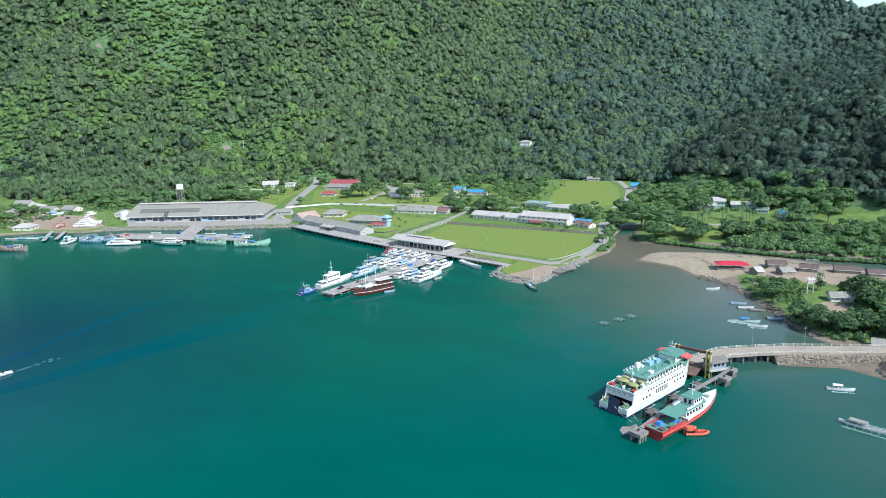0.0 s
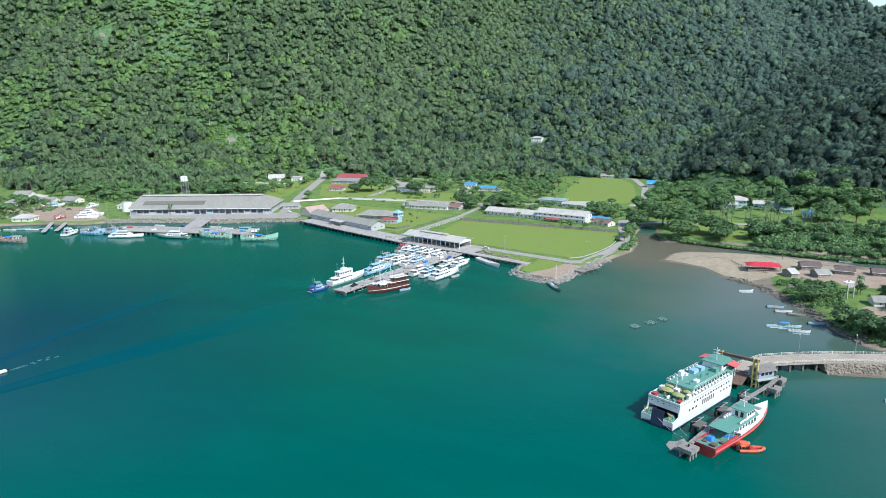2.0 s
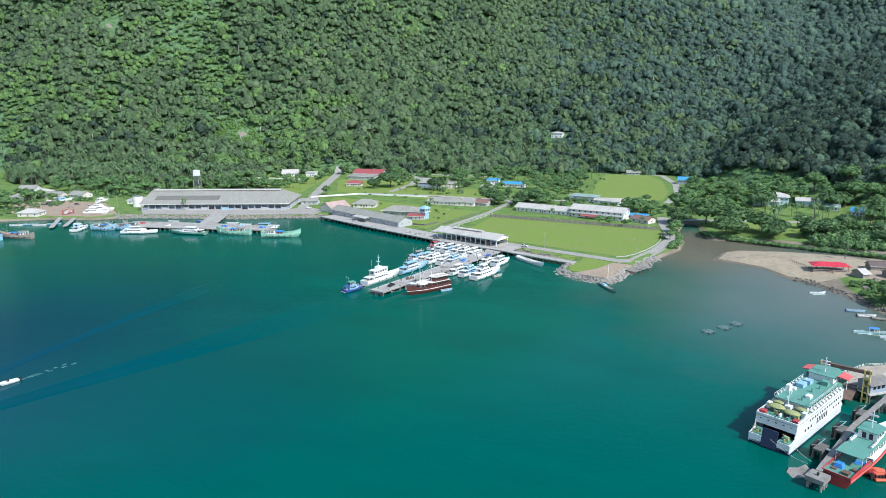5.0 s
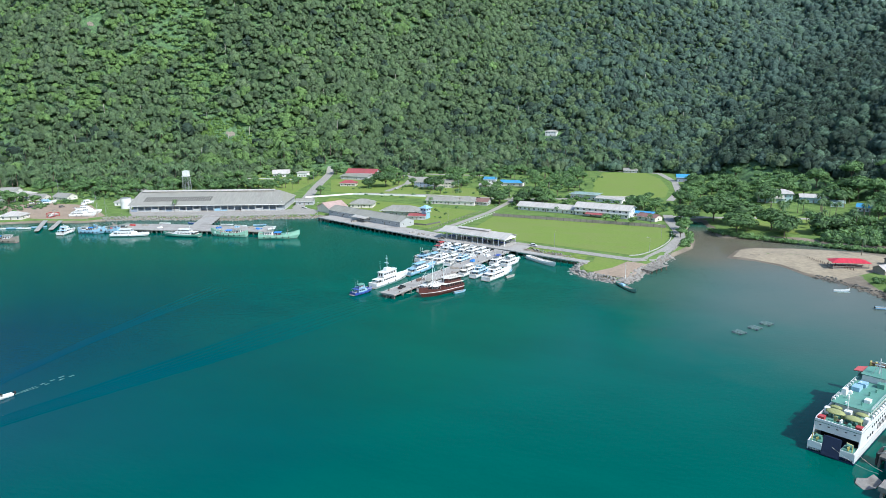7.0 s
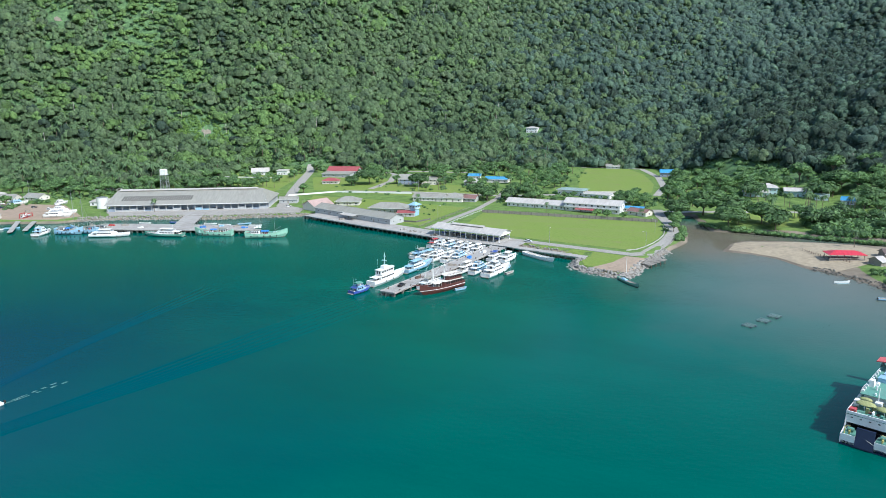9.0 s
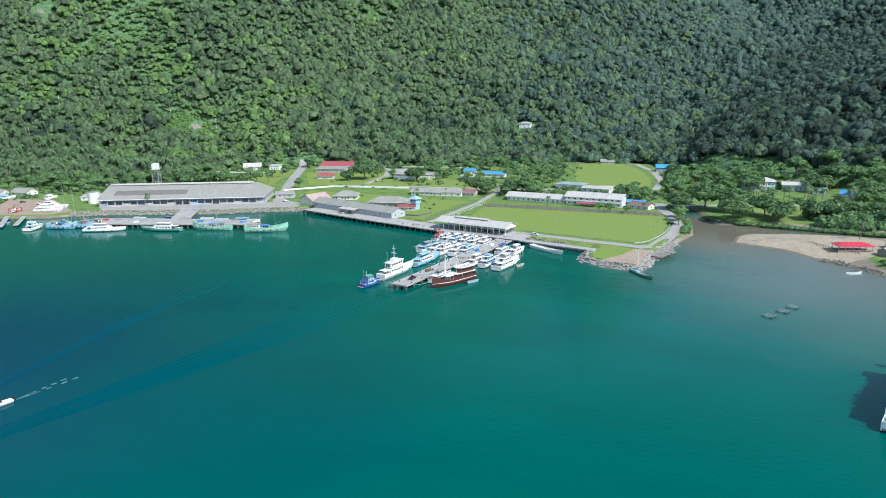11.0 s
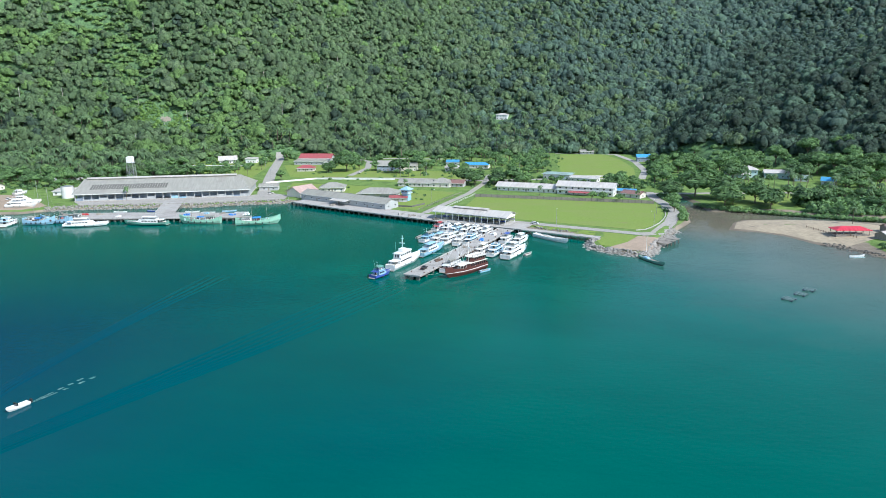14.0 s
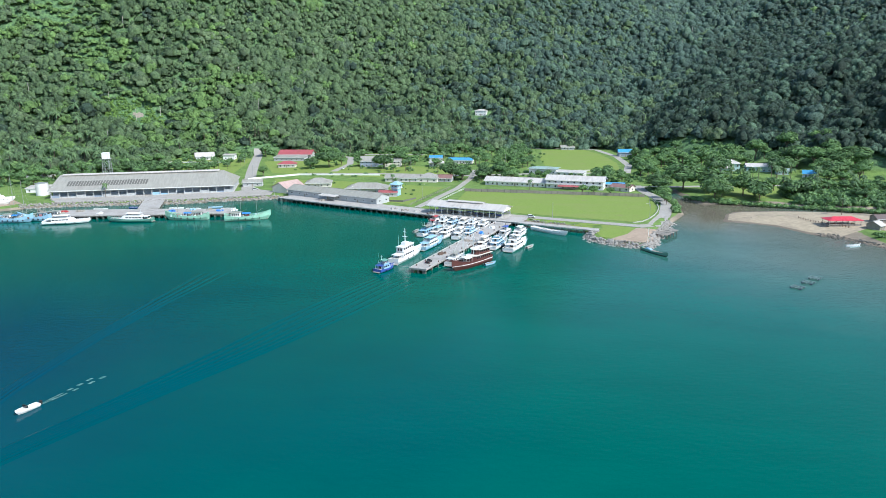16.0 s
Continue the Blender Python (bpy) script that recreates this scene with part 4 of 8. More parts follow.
def building(name, x, y, turn, L, D, H, wall, roof, rise, label, style="gable", category="house", rows=((1.6, 1.4, 1.3),), count=4, doors=(0.5,), over=0.7, lift=0.0, group=""):
    """A house by its front left corner: hollow-looking walls with windows and doors, and a roof with thickness and overhang."""
    z = max(2.0 if lift < 0 else 0.6, min(gz(x + L / 2 * math.cos(radians(turn)), y + L / 2 * math.sin(radians(turn))), gz(x + D * -math.sin(radians(turn)), y + D * math.cos(radians(turn))))) + max(0, lift)
    FOOTPRINTS.append((x, y, turn, L, D))
    ob = thing(name, pose(x, y, z - 0.1, 0, 0, turn), label, category, group)
    s = Shape()
    if style == "gable":
        prof = [(0, 0), (D, 0), (D, H), (D / 2, H + rise), (0, H)]
        s.loft([[(0, a, b) for a, b in prof], [(L, a, b) for a, b in prof]])
    else:
        s.box(0, 0, 0, L, D, H)
    part("wall", s, wall, ob)
    part("plinth", Shape().box(-0.15, -0.15, -0.6, L + 0.15, D + 0.15, 0.25), "concrete", ob)
    r = Shape()
    if style == "gable":
        r.gable(0, 0, L, D, H + 0.04, rise, over)
    elif style == "hip":
        r.hip(0, 0, L, D, H + 0.02, rise, over)
    else:
        r.loft([[(a, -over, H + 0.02), (a, D + over, H + 0.02 + rise), (a, D + over, H + rise + 0.18), (a, -over, H + 0.18)] for a in (-over, L + over)])
    part("roof", r, roof, ob)
    if style == "gable":
        part("ridge_cap", Shape().box(-over, D / 2 - 0.25, H + rise + 0.1, L + over, D / 2 + 0.25, H + rise + 0.24), roof, ob)
    part("fascia", Shape().box(-over, -over - 0.08, H - (rise / (D / 2) * over if style == "gable" else 0) - 0.12, L + over, -over, H - (rise / (D / 2) * over if style == "gable" else 0) + 0.1), "white", ob)
    for zc, w, h in rows:
        for i in range(count):
            px = L * (i + 0.5) / count
            if any(abs(px - d * L) < 1.3 for d in doors) and zc < 2.6:
                continue
            window(ob, px, -0.02, zc, w, h)
        for k in range(max(1, int(D / 5))):
            window(ob, L + 0.02, D * (k + 0.5) / max(1, int(D / 5)), zc, w, h, 90)
    for d in doors:
        part("door", Shape().box(d * L - 0.55, -0.09, 0.1, d * L + 0.55, 0.05, 2.2), "plank", ob)
    return ob


# fishing-port warehouse: deep hall with an arcade of open bays along its front
W_L, W_D = 119.0, 44.0
wh = thing("warehouse", pose(-446, 437, 2.0, 0, 0, 20), "long grey-roofed fish warehouse with an open arcade", "warehouse")
s = Shape()
s.box(0, W_D - 0.4, 0, W_L, W_D, 6).box(0, 5.5, 0, 0.4, W_D, 6).box(W_L - 0.4, 5.5, 0, W_L, W_D, 6)
part("wall", s, "grey_wall", wh)
part("inner_wall", Shape().box(0.4, 5.5, 0, W_L - 0.4, 5.8, 5.6), "slate", wh, "slate-blue wall behind the arcade")
part("floor_slab", Shape().box(-0.5, -1.2, -0.8, W_L + 0.5, W_D, 0.2), "concrete", wh)
part("roof", Shape().hip(0, 0, W_L, W_D, 4.95, 8.0, 1.4, 0.2, (2.0, 9.0)), "roof_grey", wh)
part("ridge_vent", Shape().gable(3, W_D / 2 - 2.4, W_L - 11, W_D / 2 + 2.4, 13.2, 0.6, 0.4, 0.15).box(3, W_D / 2 - 2.0, 12.0, W_L - 11, W_D / 2 + 2.0, 13.2), "roof_white", wh, "raised pale ridge vent")
part("gutter", Shape().box(-1.4, -1.75, 4.72, W_L + 1.4, -1.4, 5.1), "white", wh)
part("beam", Shape().box(0, -0.2, 4.1, W_L, 0.3, 4.85), "grey_wall", wh)
col = Shape().box(-0.3, -0.25, 0.2, 0.3, 0.35, 4.1).mesh("column", M["grey_wall"])
for i in range(23):
    part("column", col, "", wh, at=pose(0.4 + (W_L - 0.8) * i / 22, 0, 0))
for i in range(22):
    x0 = 0.4 + (W_L - 0.8) * i / 22
    if i not in (10, 11, 15):
        part("parapet", Shape().box(x0 + 0.35, 0, 0.2, x0 + 5.55, 0.2, 1.1 + 0.9 * (i % 3 == 0)), "sky_blue" if 11 <= i <= 13 else "grey_wall" if i % 5 else "slate", wh)
for k in range(30):
    a = 9 + k * 1.75
    s = Shape().loft([[(a + d, 5, 4.95 + 6.4 * 0.342 + 0.25), (a + d, 12, 4.95 + 13.4 * 0.342 + 0.25), (a + d, 12, 4.95 + 13.4 * 0.342 + 0.33), (a + d, 5, 4.95 + 6.4 * 0.342 + 0.33)] for d in (0, 1.3)])
    part("roof_light", s, "dark_concrete", wh)
tk = thing("storage_tank", pose(-463, 451, 2.0), "white upright storage tank beside the warehouse", "tank")
part("shell", Shape().tube((0, 0, 0), (0, 0, 8.5), 4.2, 4.2, 20), "white", tk)
part("lid", Shape().tube((0, 0, 8.5), (0, 0, 9.1), 4.3, 1.0, 20), "steel", tk)
building("annex", -482, 458, 20, 14, 12, 3.2, "white", "roof_white", 0.6, "low white annex by the warehouse", "shed", "annex", count=3)
building("green_roofed_shed", -547, 530, 14, 24, 9, 3.4, "grey_wall", "roof_green", 1.6, "low shed with a faded green roof", "gable", "shed", count=4)

# water tower behind the warehouse
wt = thing("water_tower", pose(-461, 522, 2.0, 0, 0, 14) @ Matrix.Scale(1.17, 4), "white water tank on a lattice steel tower", "water tower")
for a in (-1, 1):
    for b in (-1, 1):
        part("leg", Shape().tube((a * 2.6, b * 2.6, 0), (a * 2.0, b * 2.0, 15), 0.22, 0.18, 6), "steel", wt)
s = Shape()
for lo, hi in ((0, 5), (5, 10), (10, 15)):
    r0, r1 = 2.6 - lo * 0.04, 2.6 - hi * 0.04
    for a, b, c, d in ((-1, -1, 1, -1), (1, -1, 1, 1), (1, 1, -1, 1), (-1, 1, -1, -1)):
        s.tube((a * r0, b * r0, lo), (c * r1, d * r1, hi), 0.1, 0.1, 4).tube((c * r0, d * r0, lo), (a * r1, b * r1, hi), 0.1, 0.1, 4).tube((a * r1, b * r1, hi), (c * r1, d * r1, hi), 0.1, 0.1, 4)
part("brace", s, "steel", wt)
part("platform", Shape().box(-2.9, -2.9, 15, 2.9, 2.9, 15.25), "steel", wt)
part("tank", Shape().box(-2.0, -2.0, 15.25, 2.0, 2.0, 19.0).prism([(-2.1, -2.1), (2.1, -2.1), (2.1, 2.1), (-2.1, 2.1)], 19.0, 19.4, 0.35), "white", wt)

# long shed on the wharf, with a canopy over its doors
sh = building("wharf_shed", -289.5, 469, -24, 77, 13, 4.3, "grey_wall", "roof_grey", 2.4, "long grey shed with a pale roof on the wharf", "gable", "shed", rows=((2.2, 1.6, 1.0),), count=11, doors=(0.2, 0.47, 0.8), over=0.8, lift=-1)
part("canopy", Shape().loft([[(a, -5.4, 3.3), (a, -0.9, 3.9), (a, -0.9, 4.02), (a, -5.4, 3.42)] for a in (32, 47)]), "roof_white", sh, "white canopy over the loading door")
for a in (32.4, 39.5, 46.6):
    part("canopy_post", Shape().tube((a, -5.0, 0.1), (a, -5.0, 3.3), 0.12, 0.12, 6), "steel", sh)

# passenger shed at the root of the finger pier: open columns under a pale roof
T_L, T_D = 46.0, 13.0
ts = thing("passenger_shed", pose(-181.5, 413.5, 2.25, 0, 0, -17), "open-sided passenger shed with a pale metal roof", "shed")
part("floor_slab", Shape().box(-1, -1, -0.3, T_L + 1, T_D + 1, 0.12), "concrete", ts)
part("roof", Shape().gable(0, 0, T_L, T_D, 4.9, 1.9, 1.0, 0.15), "roof_white", ts)
part("ridge_vent", Shape().gable(10, T_D / 2 - 1.6, T_L - 14, T_D / 2 + 1.6, 7.15, 0.5, 0.3, 0.1).box(10, T_D / 2 - 1.3, 6.5, T_L - 14, T_D / 2 + 1.3, 7.15), "roof_white", ts)
part("fascia", Shape().box(-1, -1.1, 4.3, T_L + 1, -1.0, 4.75), "white", ts)
part("gable_wall", Shape().loft([[(a, 0, 3.6), (a, T_D, 3.6), (a, T_D, 4.9), (a, T_D / 2, 6.7), (a, 0, 4.9)] for a in (T_L - 0.1, T_L + 0.1)]), "white", ts)
post = Shape().box(-0.16, -0.16, 0.12, 0.16, 0.16, 4.7).mesh("post", M["white"])
for i in range(13):
    for b in (0.3, T_D - 0.3):
        part("post", post, "", ts, at=pose(0.5 + (T_L - 1) * i / 12, b, 0))
part("back_rail", Shape().box(0, T_D - 0.5, 0.8, T_L, T_D - 0.35, 2.1), "grey_wall", ts)
bench = thing("bench", pose(0, 0, 0), "plain blue waiting bench in the passenger shed", "bench", "benches in the passenger shed")
part("seat", Shape().box(-2, -0.3, 0.42, 2, 0.3, 0.5), "blue", bench)
part("backrest", Shape().box(-2, 0.3, 0.5, 2, 0.36, 1.0), "blue", bench)
for a in (-1.7, 1.7):
    part("leg", Shape().box(a - 0.05, -0.28, 0, a + 0.05, 0.28, 0.42), "steel", bench)
put_at = ts.matrix_basis
for i in range(7):
    m = put_at @ pose(4 + 6.2 * i, 6.0 + (i % 2) * 3, 0.12)
    if i == 0:
        bench.matrix_basis = m
    else:
        copy_thing(bench, m)

# village between the wharf and the hill
building("hip_roofed_hall", -251, 479.5, 4, 27, 13, 3.6, "grey_wall", "roof_grey", 3.2, "broad hall with a weathered grey hipped roof", "hip", "hall", count=6, doors=(0.3, 0.7), over=1.4)
building("red_porch", -225, 467, 12, 12, 7, 2.8, "grey_wall", "roof_red", 0.8, "low porch with a dark red roof", "shed", "porch", count=2, over=0.6)
bt = thing("blue_watchtower", pose(-215, 476, 2.0, 0, 0, -20), "light blue watchtower with a peaked roof", "watchtower")
part("shaft", Shape().box(-2.2, -2.2, 0, 2.2, 2.2, 5.2), "sky_blue", bt)
part("cabin", Shape().box(-2.7, -2.7, 5.2, 2.7, 2.7, 7.6), "sky_blue", bt)
part("gallery", Shape().box(-3.1, -3.1, 5.0, 3.1, 3.1, 5.2), "white", bt)
part("roof", Shape().hip(-2.7, -2.7, 2.7, 2.7, 7.6, 2.2, 0.9), "sky_blue", bt)
for a in (-1.3, 1.3):
    window(bt, a, -2.72, 6.5, 1.6, 1.2)
    window(bt, 2.72, a, 6.5, 1.6, 1.2, 90)
building("gable_house", -289, 502.5, 14, 18, 13, 3.2, "cream", "roof_grey", 3.2, "cream house with a pale grey roof", "hip", count=4, over=1.0)
building("brown_roofed_house", -293, 475, 66, 17, 14, 3.8, "cream", "roof_pink", 3.6, "cream house with a faded pink-brown roof", "gable", count=3, over=1.0)
building("grey_shed", -338, 502, 18, 14, 9, 3.4, "grey_wall", "roof_grey", 1.4, "small grey shed by the warehouse road", "gable", "shed", count=2)
building("row_house", -238, 538, -1, 26, 11, 3.2, "cream", "roof_grey", 2.2, "long low house with a grey roof", "gable", count=7, doors=(0.25, 0.75))
building("row_house", -212, 537.5, -1, 15, 13, 3.4, "cream", "roof_grey", 3.2, "cream house with a steep pale roof", "hip", count=3)
building("row_house", -197, 541, -4, 10, 10, 3.0, "grey_wall", "roof_brown", 2.0, "small house with a dull brown roof", "gable", count=3)
building("blue_house", -281, 621, 6, 20, 14, 5.4, "slate", "roof_grey", 3.6, "two-storey blue house with a grey roof", "gable", rows=((1.6, 1.4, 1.2), (4.2, 1.4, 1.2)), count=5)
building("blue_house", -259, 624, 6, 14, 12, 5.0, "cream", "roof_grey", 2.2, "two-storey cream house behind trees", "gable", rows=((1.6, 1.4, 1.2), (4.0, 1.4, 1.2)), count=4)
building("red_roofed_cottage", -354, 610, 10, 15, 9, 3.0, "cream", "roof_red", 2.6, "cream cottage with a red hipped roof", "hip", count=4, over=1.0)
building("red_roofed_hall", -378, 672, 4, 32, 15, 5.2, "grey_wall", "roof_red", 3.4, "large hall with a dark red roof", "gable", "hall", count=6, rows=((1.7, 1.4, 1.4), (4.0, 1.4, 1.0)), over=1.2)
building("red_roofed_hall", -377, 656, 4, 30, 13, 3.6, "grey_wall", "roof_grey", 1.0, "low grey-roofed wing before the red hall", "shed", "hall", count=6, over=0.8)
building("white_house", -457, 654, 30, 17, 12, 4.0, "white", "roof_white", 3.2, "white house with a steep white roof", "gable", count=4, over=1.0)
building("white_house", -433, 663, 8, 11, 8, 4.6, "white", "roof_white", 0.5, "open white house with a flat roof", "shed", count=2)
building("turquoise_roofed_house", -205, 650, 0, 22, 12, 3.4, "cream", "roof_blue", 1.6, "house with a bright turquoise roof", "gable", count=4)
building("turquoise_roofed_house", -226, 668, 8, 12, 10, 3.2, "white", "roof_blue", 1.2, "small house with a blue tarpaulin roof", "shed", count=2)
building("pale_house", -219, 627, 10, 13, 10, 3.4, "cream", "roof_white", 2.6, "pale house among trees", "hip", count=4)
building("school_block", -159.4, 530, -12, 45, 12, 3.6, "white", "roof_white", 2.2, "single-storey white block with a pale roof", "gable", "block", count=12, doors=(0.2, 0.5, 0.8), over=1.2)
lb = building("school_block", -114.5, 519.2, -12, 40, 14, 6.4, "white", "roof_white", 2.4, "two-storey white block with a pale roof", "gable", "block", rows=((1.7, 1.5, 1.3), (4.8, 1.5, 1.3)), count=9, doors=(0.3, 0.7), over=1.2)
part("balcony", Shape().box(0, -1.9, 3.1, 40, -0.05, 3.3), "concrete", lb)
part("parapet", Shape().box(0, -1.95, 3.3, 40, -1.8, 4.2), "white", lb)
part("awning", Shape().loft([[(a, -5.0, 2.2), (a, -1.95, 2.9), (a, -1.95, 3.0), (a, -5.0, 2.3)] for a in (9, 24)]), "roof_red", lb, "faded red awning")
building("teal_roofed_house", -129, 592, -14, 22, 12, 4.4, "white", "roof_green", 1.2, "white house with a pale green roof", "hip", count=6, over=1.2)
building("teal_roofed_house", -107, 582, -18, 22, 9, 3.0, "white", "roof_white", 0.8, "low white wing with a pale roof", "shed", count=5)
building("field_hut", -101, 777, 4, 14, 8, 2.8, "grey_wall", "roof_grey", 1.8, "small hut at the top of the plot", "gable", "hut", count=2)
building("hillside_house", -205, 873, -4, 14, 10, 6.0, "white", "roof_white", 1.6, "white house among hillside trees", "hip", count=4, rows=((1.7, 1.2, 1.1), (4.4, 1.2, 1.1)))
building("riverside_house", 25, 619, -2, 17, 12, 6.4, "pale_teal", "roof_white", 2.8, "two-storey white house with a pale hipped roof", "hip", count=5, rows=((1.7, 1.3, 1.2), (4.6, 1.3, 1.2)), over=1.0)
building("riverside_house", 16, 610, -2, 18, 8, 4.2, "pale_teal", "roof_white", 1.6, "pale teal house with a light metal roof", "gable", count=5, over=0.9)
building("riverside_house", 47, 616, -2, 19, 10, 4.8, "pale_teal", "roof_white", 1.8, "long pale house with a light metal roof", "gable", count=5, over=0.9)
building("teal_cottage", 66, 602, -6, 9, 7, 3.4, "pale_teal", "roof_green", 1.4, "small teal cottage among palms", "gable", count=2)
building("blue_roofed_shed", 80, 586, -18, 9, 6, 3.6, "white", "roof_blue", 2.2, "small white shed with a bright blue roof", "gable", "shed", count=2)
building("blue_roofed_house", -46, 716, 4, 13, 9, 4.6, "slate", "roof_blue", 2.4, "blue house with a bright blue roof below the forest", "gable", rows=((1.6, 1.2, 1.2),), count=3)
building("creek_house", -70, 512, -30, 14, 9, 3.0, "cream", "roof_brown", 1.6, "low house by the creek road", "gable", count=3)
building("blue_roofed_shed", -76, 524, -10, 16, 6, 2.8, "grey_wall", "roof_blue", 0.5, "lean-to with a blue roof", "shed", "shed", count=2)
for i, (a, b, k, rf) in enumerate(((-643, 483, 20, "roof_grey"), (-610, 470, 10, "roof_white"), (-580, 458, 15, "roof_grey"), (-600, 440, 12, "roof_grey"), (-562, 470, 0, "roof_grey"), (-515, 382, 20, "roof_white"))):
    building("shore_house", a, b, k, 16, 11, 3.0, "cream", rf, 2.6, "small shore house with a metal roof", "hip" if i % 2 else "gable", count=3, group="houses along the shore")

# pavilion and shacks on the spit
pv = thing("beach_pavilion", pose(32.2, 401, max(0.9, gz(40, 405)), 0, 0, 9), "open pavilion with a bright red roof on the sand", "pavilion")
part("roof", Shape().hip(0, 0, 17, 7.6, 2.9, 1.5, 0.6), "roof_bright_red", pv)
part("floor_slab", Shape().box(0, 0, -0.9, 17, 7.6, 0.25), "plank", pv)
for i in range(6):
    for b in (0.4, 7.2):
        part("post", Shape().box(0.3 + i * 3.24, b - 0.1, 0.2, 0.5 + i * 3.24, b + 0.1, 2.9), "plank", pv)
part("railing", Shape().box(0, 0.1, 0.8, 17, 0.18, 1.1), "plank", pv)
for k in range(4):
    part("table", Shape().box(2 + k * 3.8, 2.6, 0.95, 4 + k * 3.8, 4.0, 1.02).box(2.8 + k * 3.8, 3.1, 0.25, 3.2 + k * 3.8, 3.5, 0.95), "plank", pv)
for a, b, k, L, rf in ((60, 412, 10, 10, "old_roof"), (76, 408, -5, 9, "old_roof"), (94, 410, 0, 13, "old_roof"), (110, 406, 5, 11, "old_roof"), (66, 396, 25, 7, "roof_grey"), (126, 400, 0, 14, "roof_grey"), (53, 393, 35, 4, "roof_white"), (98, 384, 10, 9, "roof_grey"), (88, 286, -5, 12, "roof_grey")):
    building("shack", a, b, k, L, 7, 2.6, "plank", rf, 1.6, "weathered plank shack with a rusty metal roof", "gable", "shack", count=2, rows=((1.5, 0.9, 0.9),), over=0.6, group="shacks on the spit")
building("shack", 83, 350, 8, 10, 7, 2.8, "white", "roof_grey", 1.6, "small white house with a dark metal roof beside a dirt clearing", "gable", "house", count=2, rows=((1.5, 0.9, 0.9),), over=0.7, group="shacks on the spit")
drape("clearing", [(77, 330), (84, 326), (91, 334), (92, 347), (80, 349), (75, 342)], "dirt", "bare dirt clearing among trees on the spit", "ground", 0.08, 3.0)
ns = thing("sign_frame", pose(75, 361, gz(75, 361), 0, 0, 40), "tall white two-legged sign frame on the shore", "sign frame")
for a in (-2, 2):
    part("leg", Shape().box(a - 0.25, -0.25, 0, a + 0.25, 0.25, 7.5), "concrete", ns)
part("panel", Shape().box(-2.3, -0.15, 5.4, 2.3, 0.15, 7.4), "concrete", ns)

# fence along the field, boards between posts
fn = thing("field_fence", pose(0, 0, 0), "weathered grey board fence behind the field", "fence")
fa, fb = (-171, 498), (-50, 486)
post = Shape().box(-0.12, -0.12, 0, 0.12, 0.12, 2.4).mesh("post", M["dark_concrete"])
brd = Shape().loft([[(a, -0.04 - 0.05 * (j % 2), 0.1), (a, 0.04 - 0.05 * (j % 2), 0.1), (a, 0.04 - 0.05 * (j % 2), 2.1), (a, -0.04 - 0.05 * (j % 2), 2.1)] for j, a in enumerate(np.linspace(0.12, 3.9, 13))]).mesh("panel", M["plank"])
fang = math.degrees(math.atan2(fb[1] - fa[1], fb[0] - fa[0]))
for i in range(30):
    k = i / 30
    m = pose(fa[0] + (fb[0] - fa[0]) * k, fa[1] + (fb[1] - fa[1]) * k, 1.95, 0, 0, fang)
    part("post", post, "", fn, at=m)
    part("panel", brd, "", fn, at=m)



def fence(name, line, step, h, colour, label, rails_at=(0.5, 1.0), solid=False):
    """A run of posts with rails, or a low wall, laid along the ground."""
    ob = thing(name, pose(0, 0, 0), label, "wall" if solid else "fence")
    pts = dense(line, step)
    for (a, b), (c, d) in zip(pts, pts[1:]):
        za, zb = gz(a, b), gz(c, d)
        if solid:
            u = ribbon([(a, b), (c, d)], 0.25)
            part("wall_panel", Shape().loft([[(*u[0][0], za - 0.3), (*u[0][1], za - 0.3), (*u[0][1], za + h), (*u[0][0], za + h)], [(*u[1][0], zb - 0.3), (*u[1][1], zb - 0.3), (*u[1][1], zb + h), (*u[1][0], zb + h)]]), colour, ob)
        else:
            part("post", Shape().box(a - 0.1, b - 0.1, za - 0.3, a + 0.1, b + 0.1, za + h + 0.15), colour, ob)
            for k in rails_at:
                part("rail", Shape().tube((a, b, za + h * k), (c, d, zb + h * k), 0.06, 0.06, 4), colour, ob)
    return ob


fence("garden_wall", [(-350, 538), (-318, 566), (-250, 570)], 6, 1.3, "white", "low whitewashed wall along the village road", solid=True)
fence("garden_wall", [(-238, 572), (-190, 568)], 6, 1.3, "cream", "low cream wall before the houses", solid=True)
fence("garden_wall", [(-120, 604), (-66, 612)], 6, 1.1, "cream", "low pale wall below the upper plot", solid=True)
fence("garden_wall", [(-480, 636), (-418, 640)], 6, 1.0, "white", "low white wall before the white house", solid=True)
fence("path_fence", [(-198, 436), (-192, 470), (-183, 512)], 4, 1.2, "plank", "weathered rail fence beside the narrow road")
fence("path_fence", [(-184, 436), (-181, 460), (-172, 508)], 4, 1.0, "white", "white rail fence beside the field")
# Hedge line added as a plain dark wall.
fence("hedge_wall", [(-240, 452), (-205, 450), (-199, 462)], 5, 1.1, "dark_concrete", "dark wall standing in for a hedge on the lawn", solid=True)

fence("stake_barrier", [(24, 422), (30, 410), (42, 398)], 1.5, 1.2, "rust", "dark driftwood stakes across the sand", (0.6,))

# small fence posts along the creek road
for i in range(14):
    k = i / 13
    fpx, fpy = -50 + 11 * k, 392 + 52 * k
    pt = thing("guard_post", pose(fpx, fpy, gz(fpx, fpy) - 0.1, 0, 0, 70), "short wooden post beside the creek road", "post", "posts along the creek road")
    part("stake", Shape().tube((0, 0, 0), (0, 0, 1.7), 0.14, 0.1, 6), "plank", pt)
    part("cap", Shape().tube((0, 0, 1.7), (0, 0, 1.8), 0.15, 0.1, 6), "plank", pt)

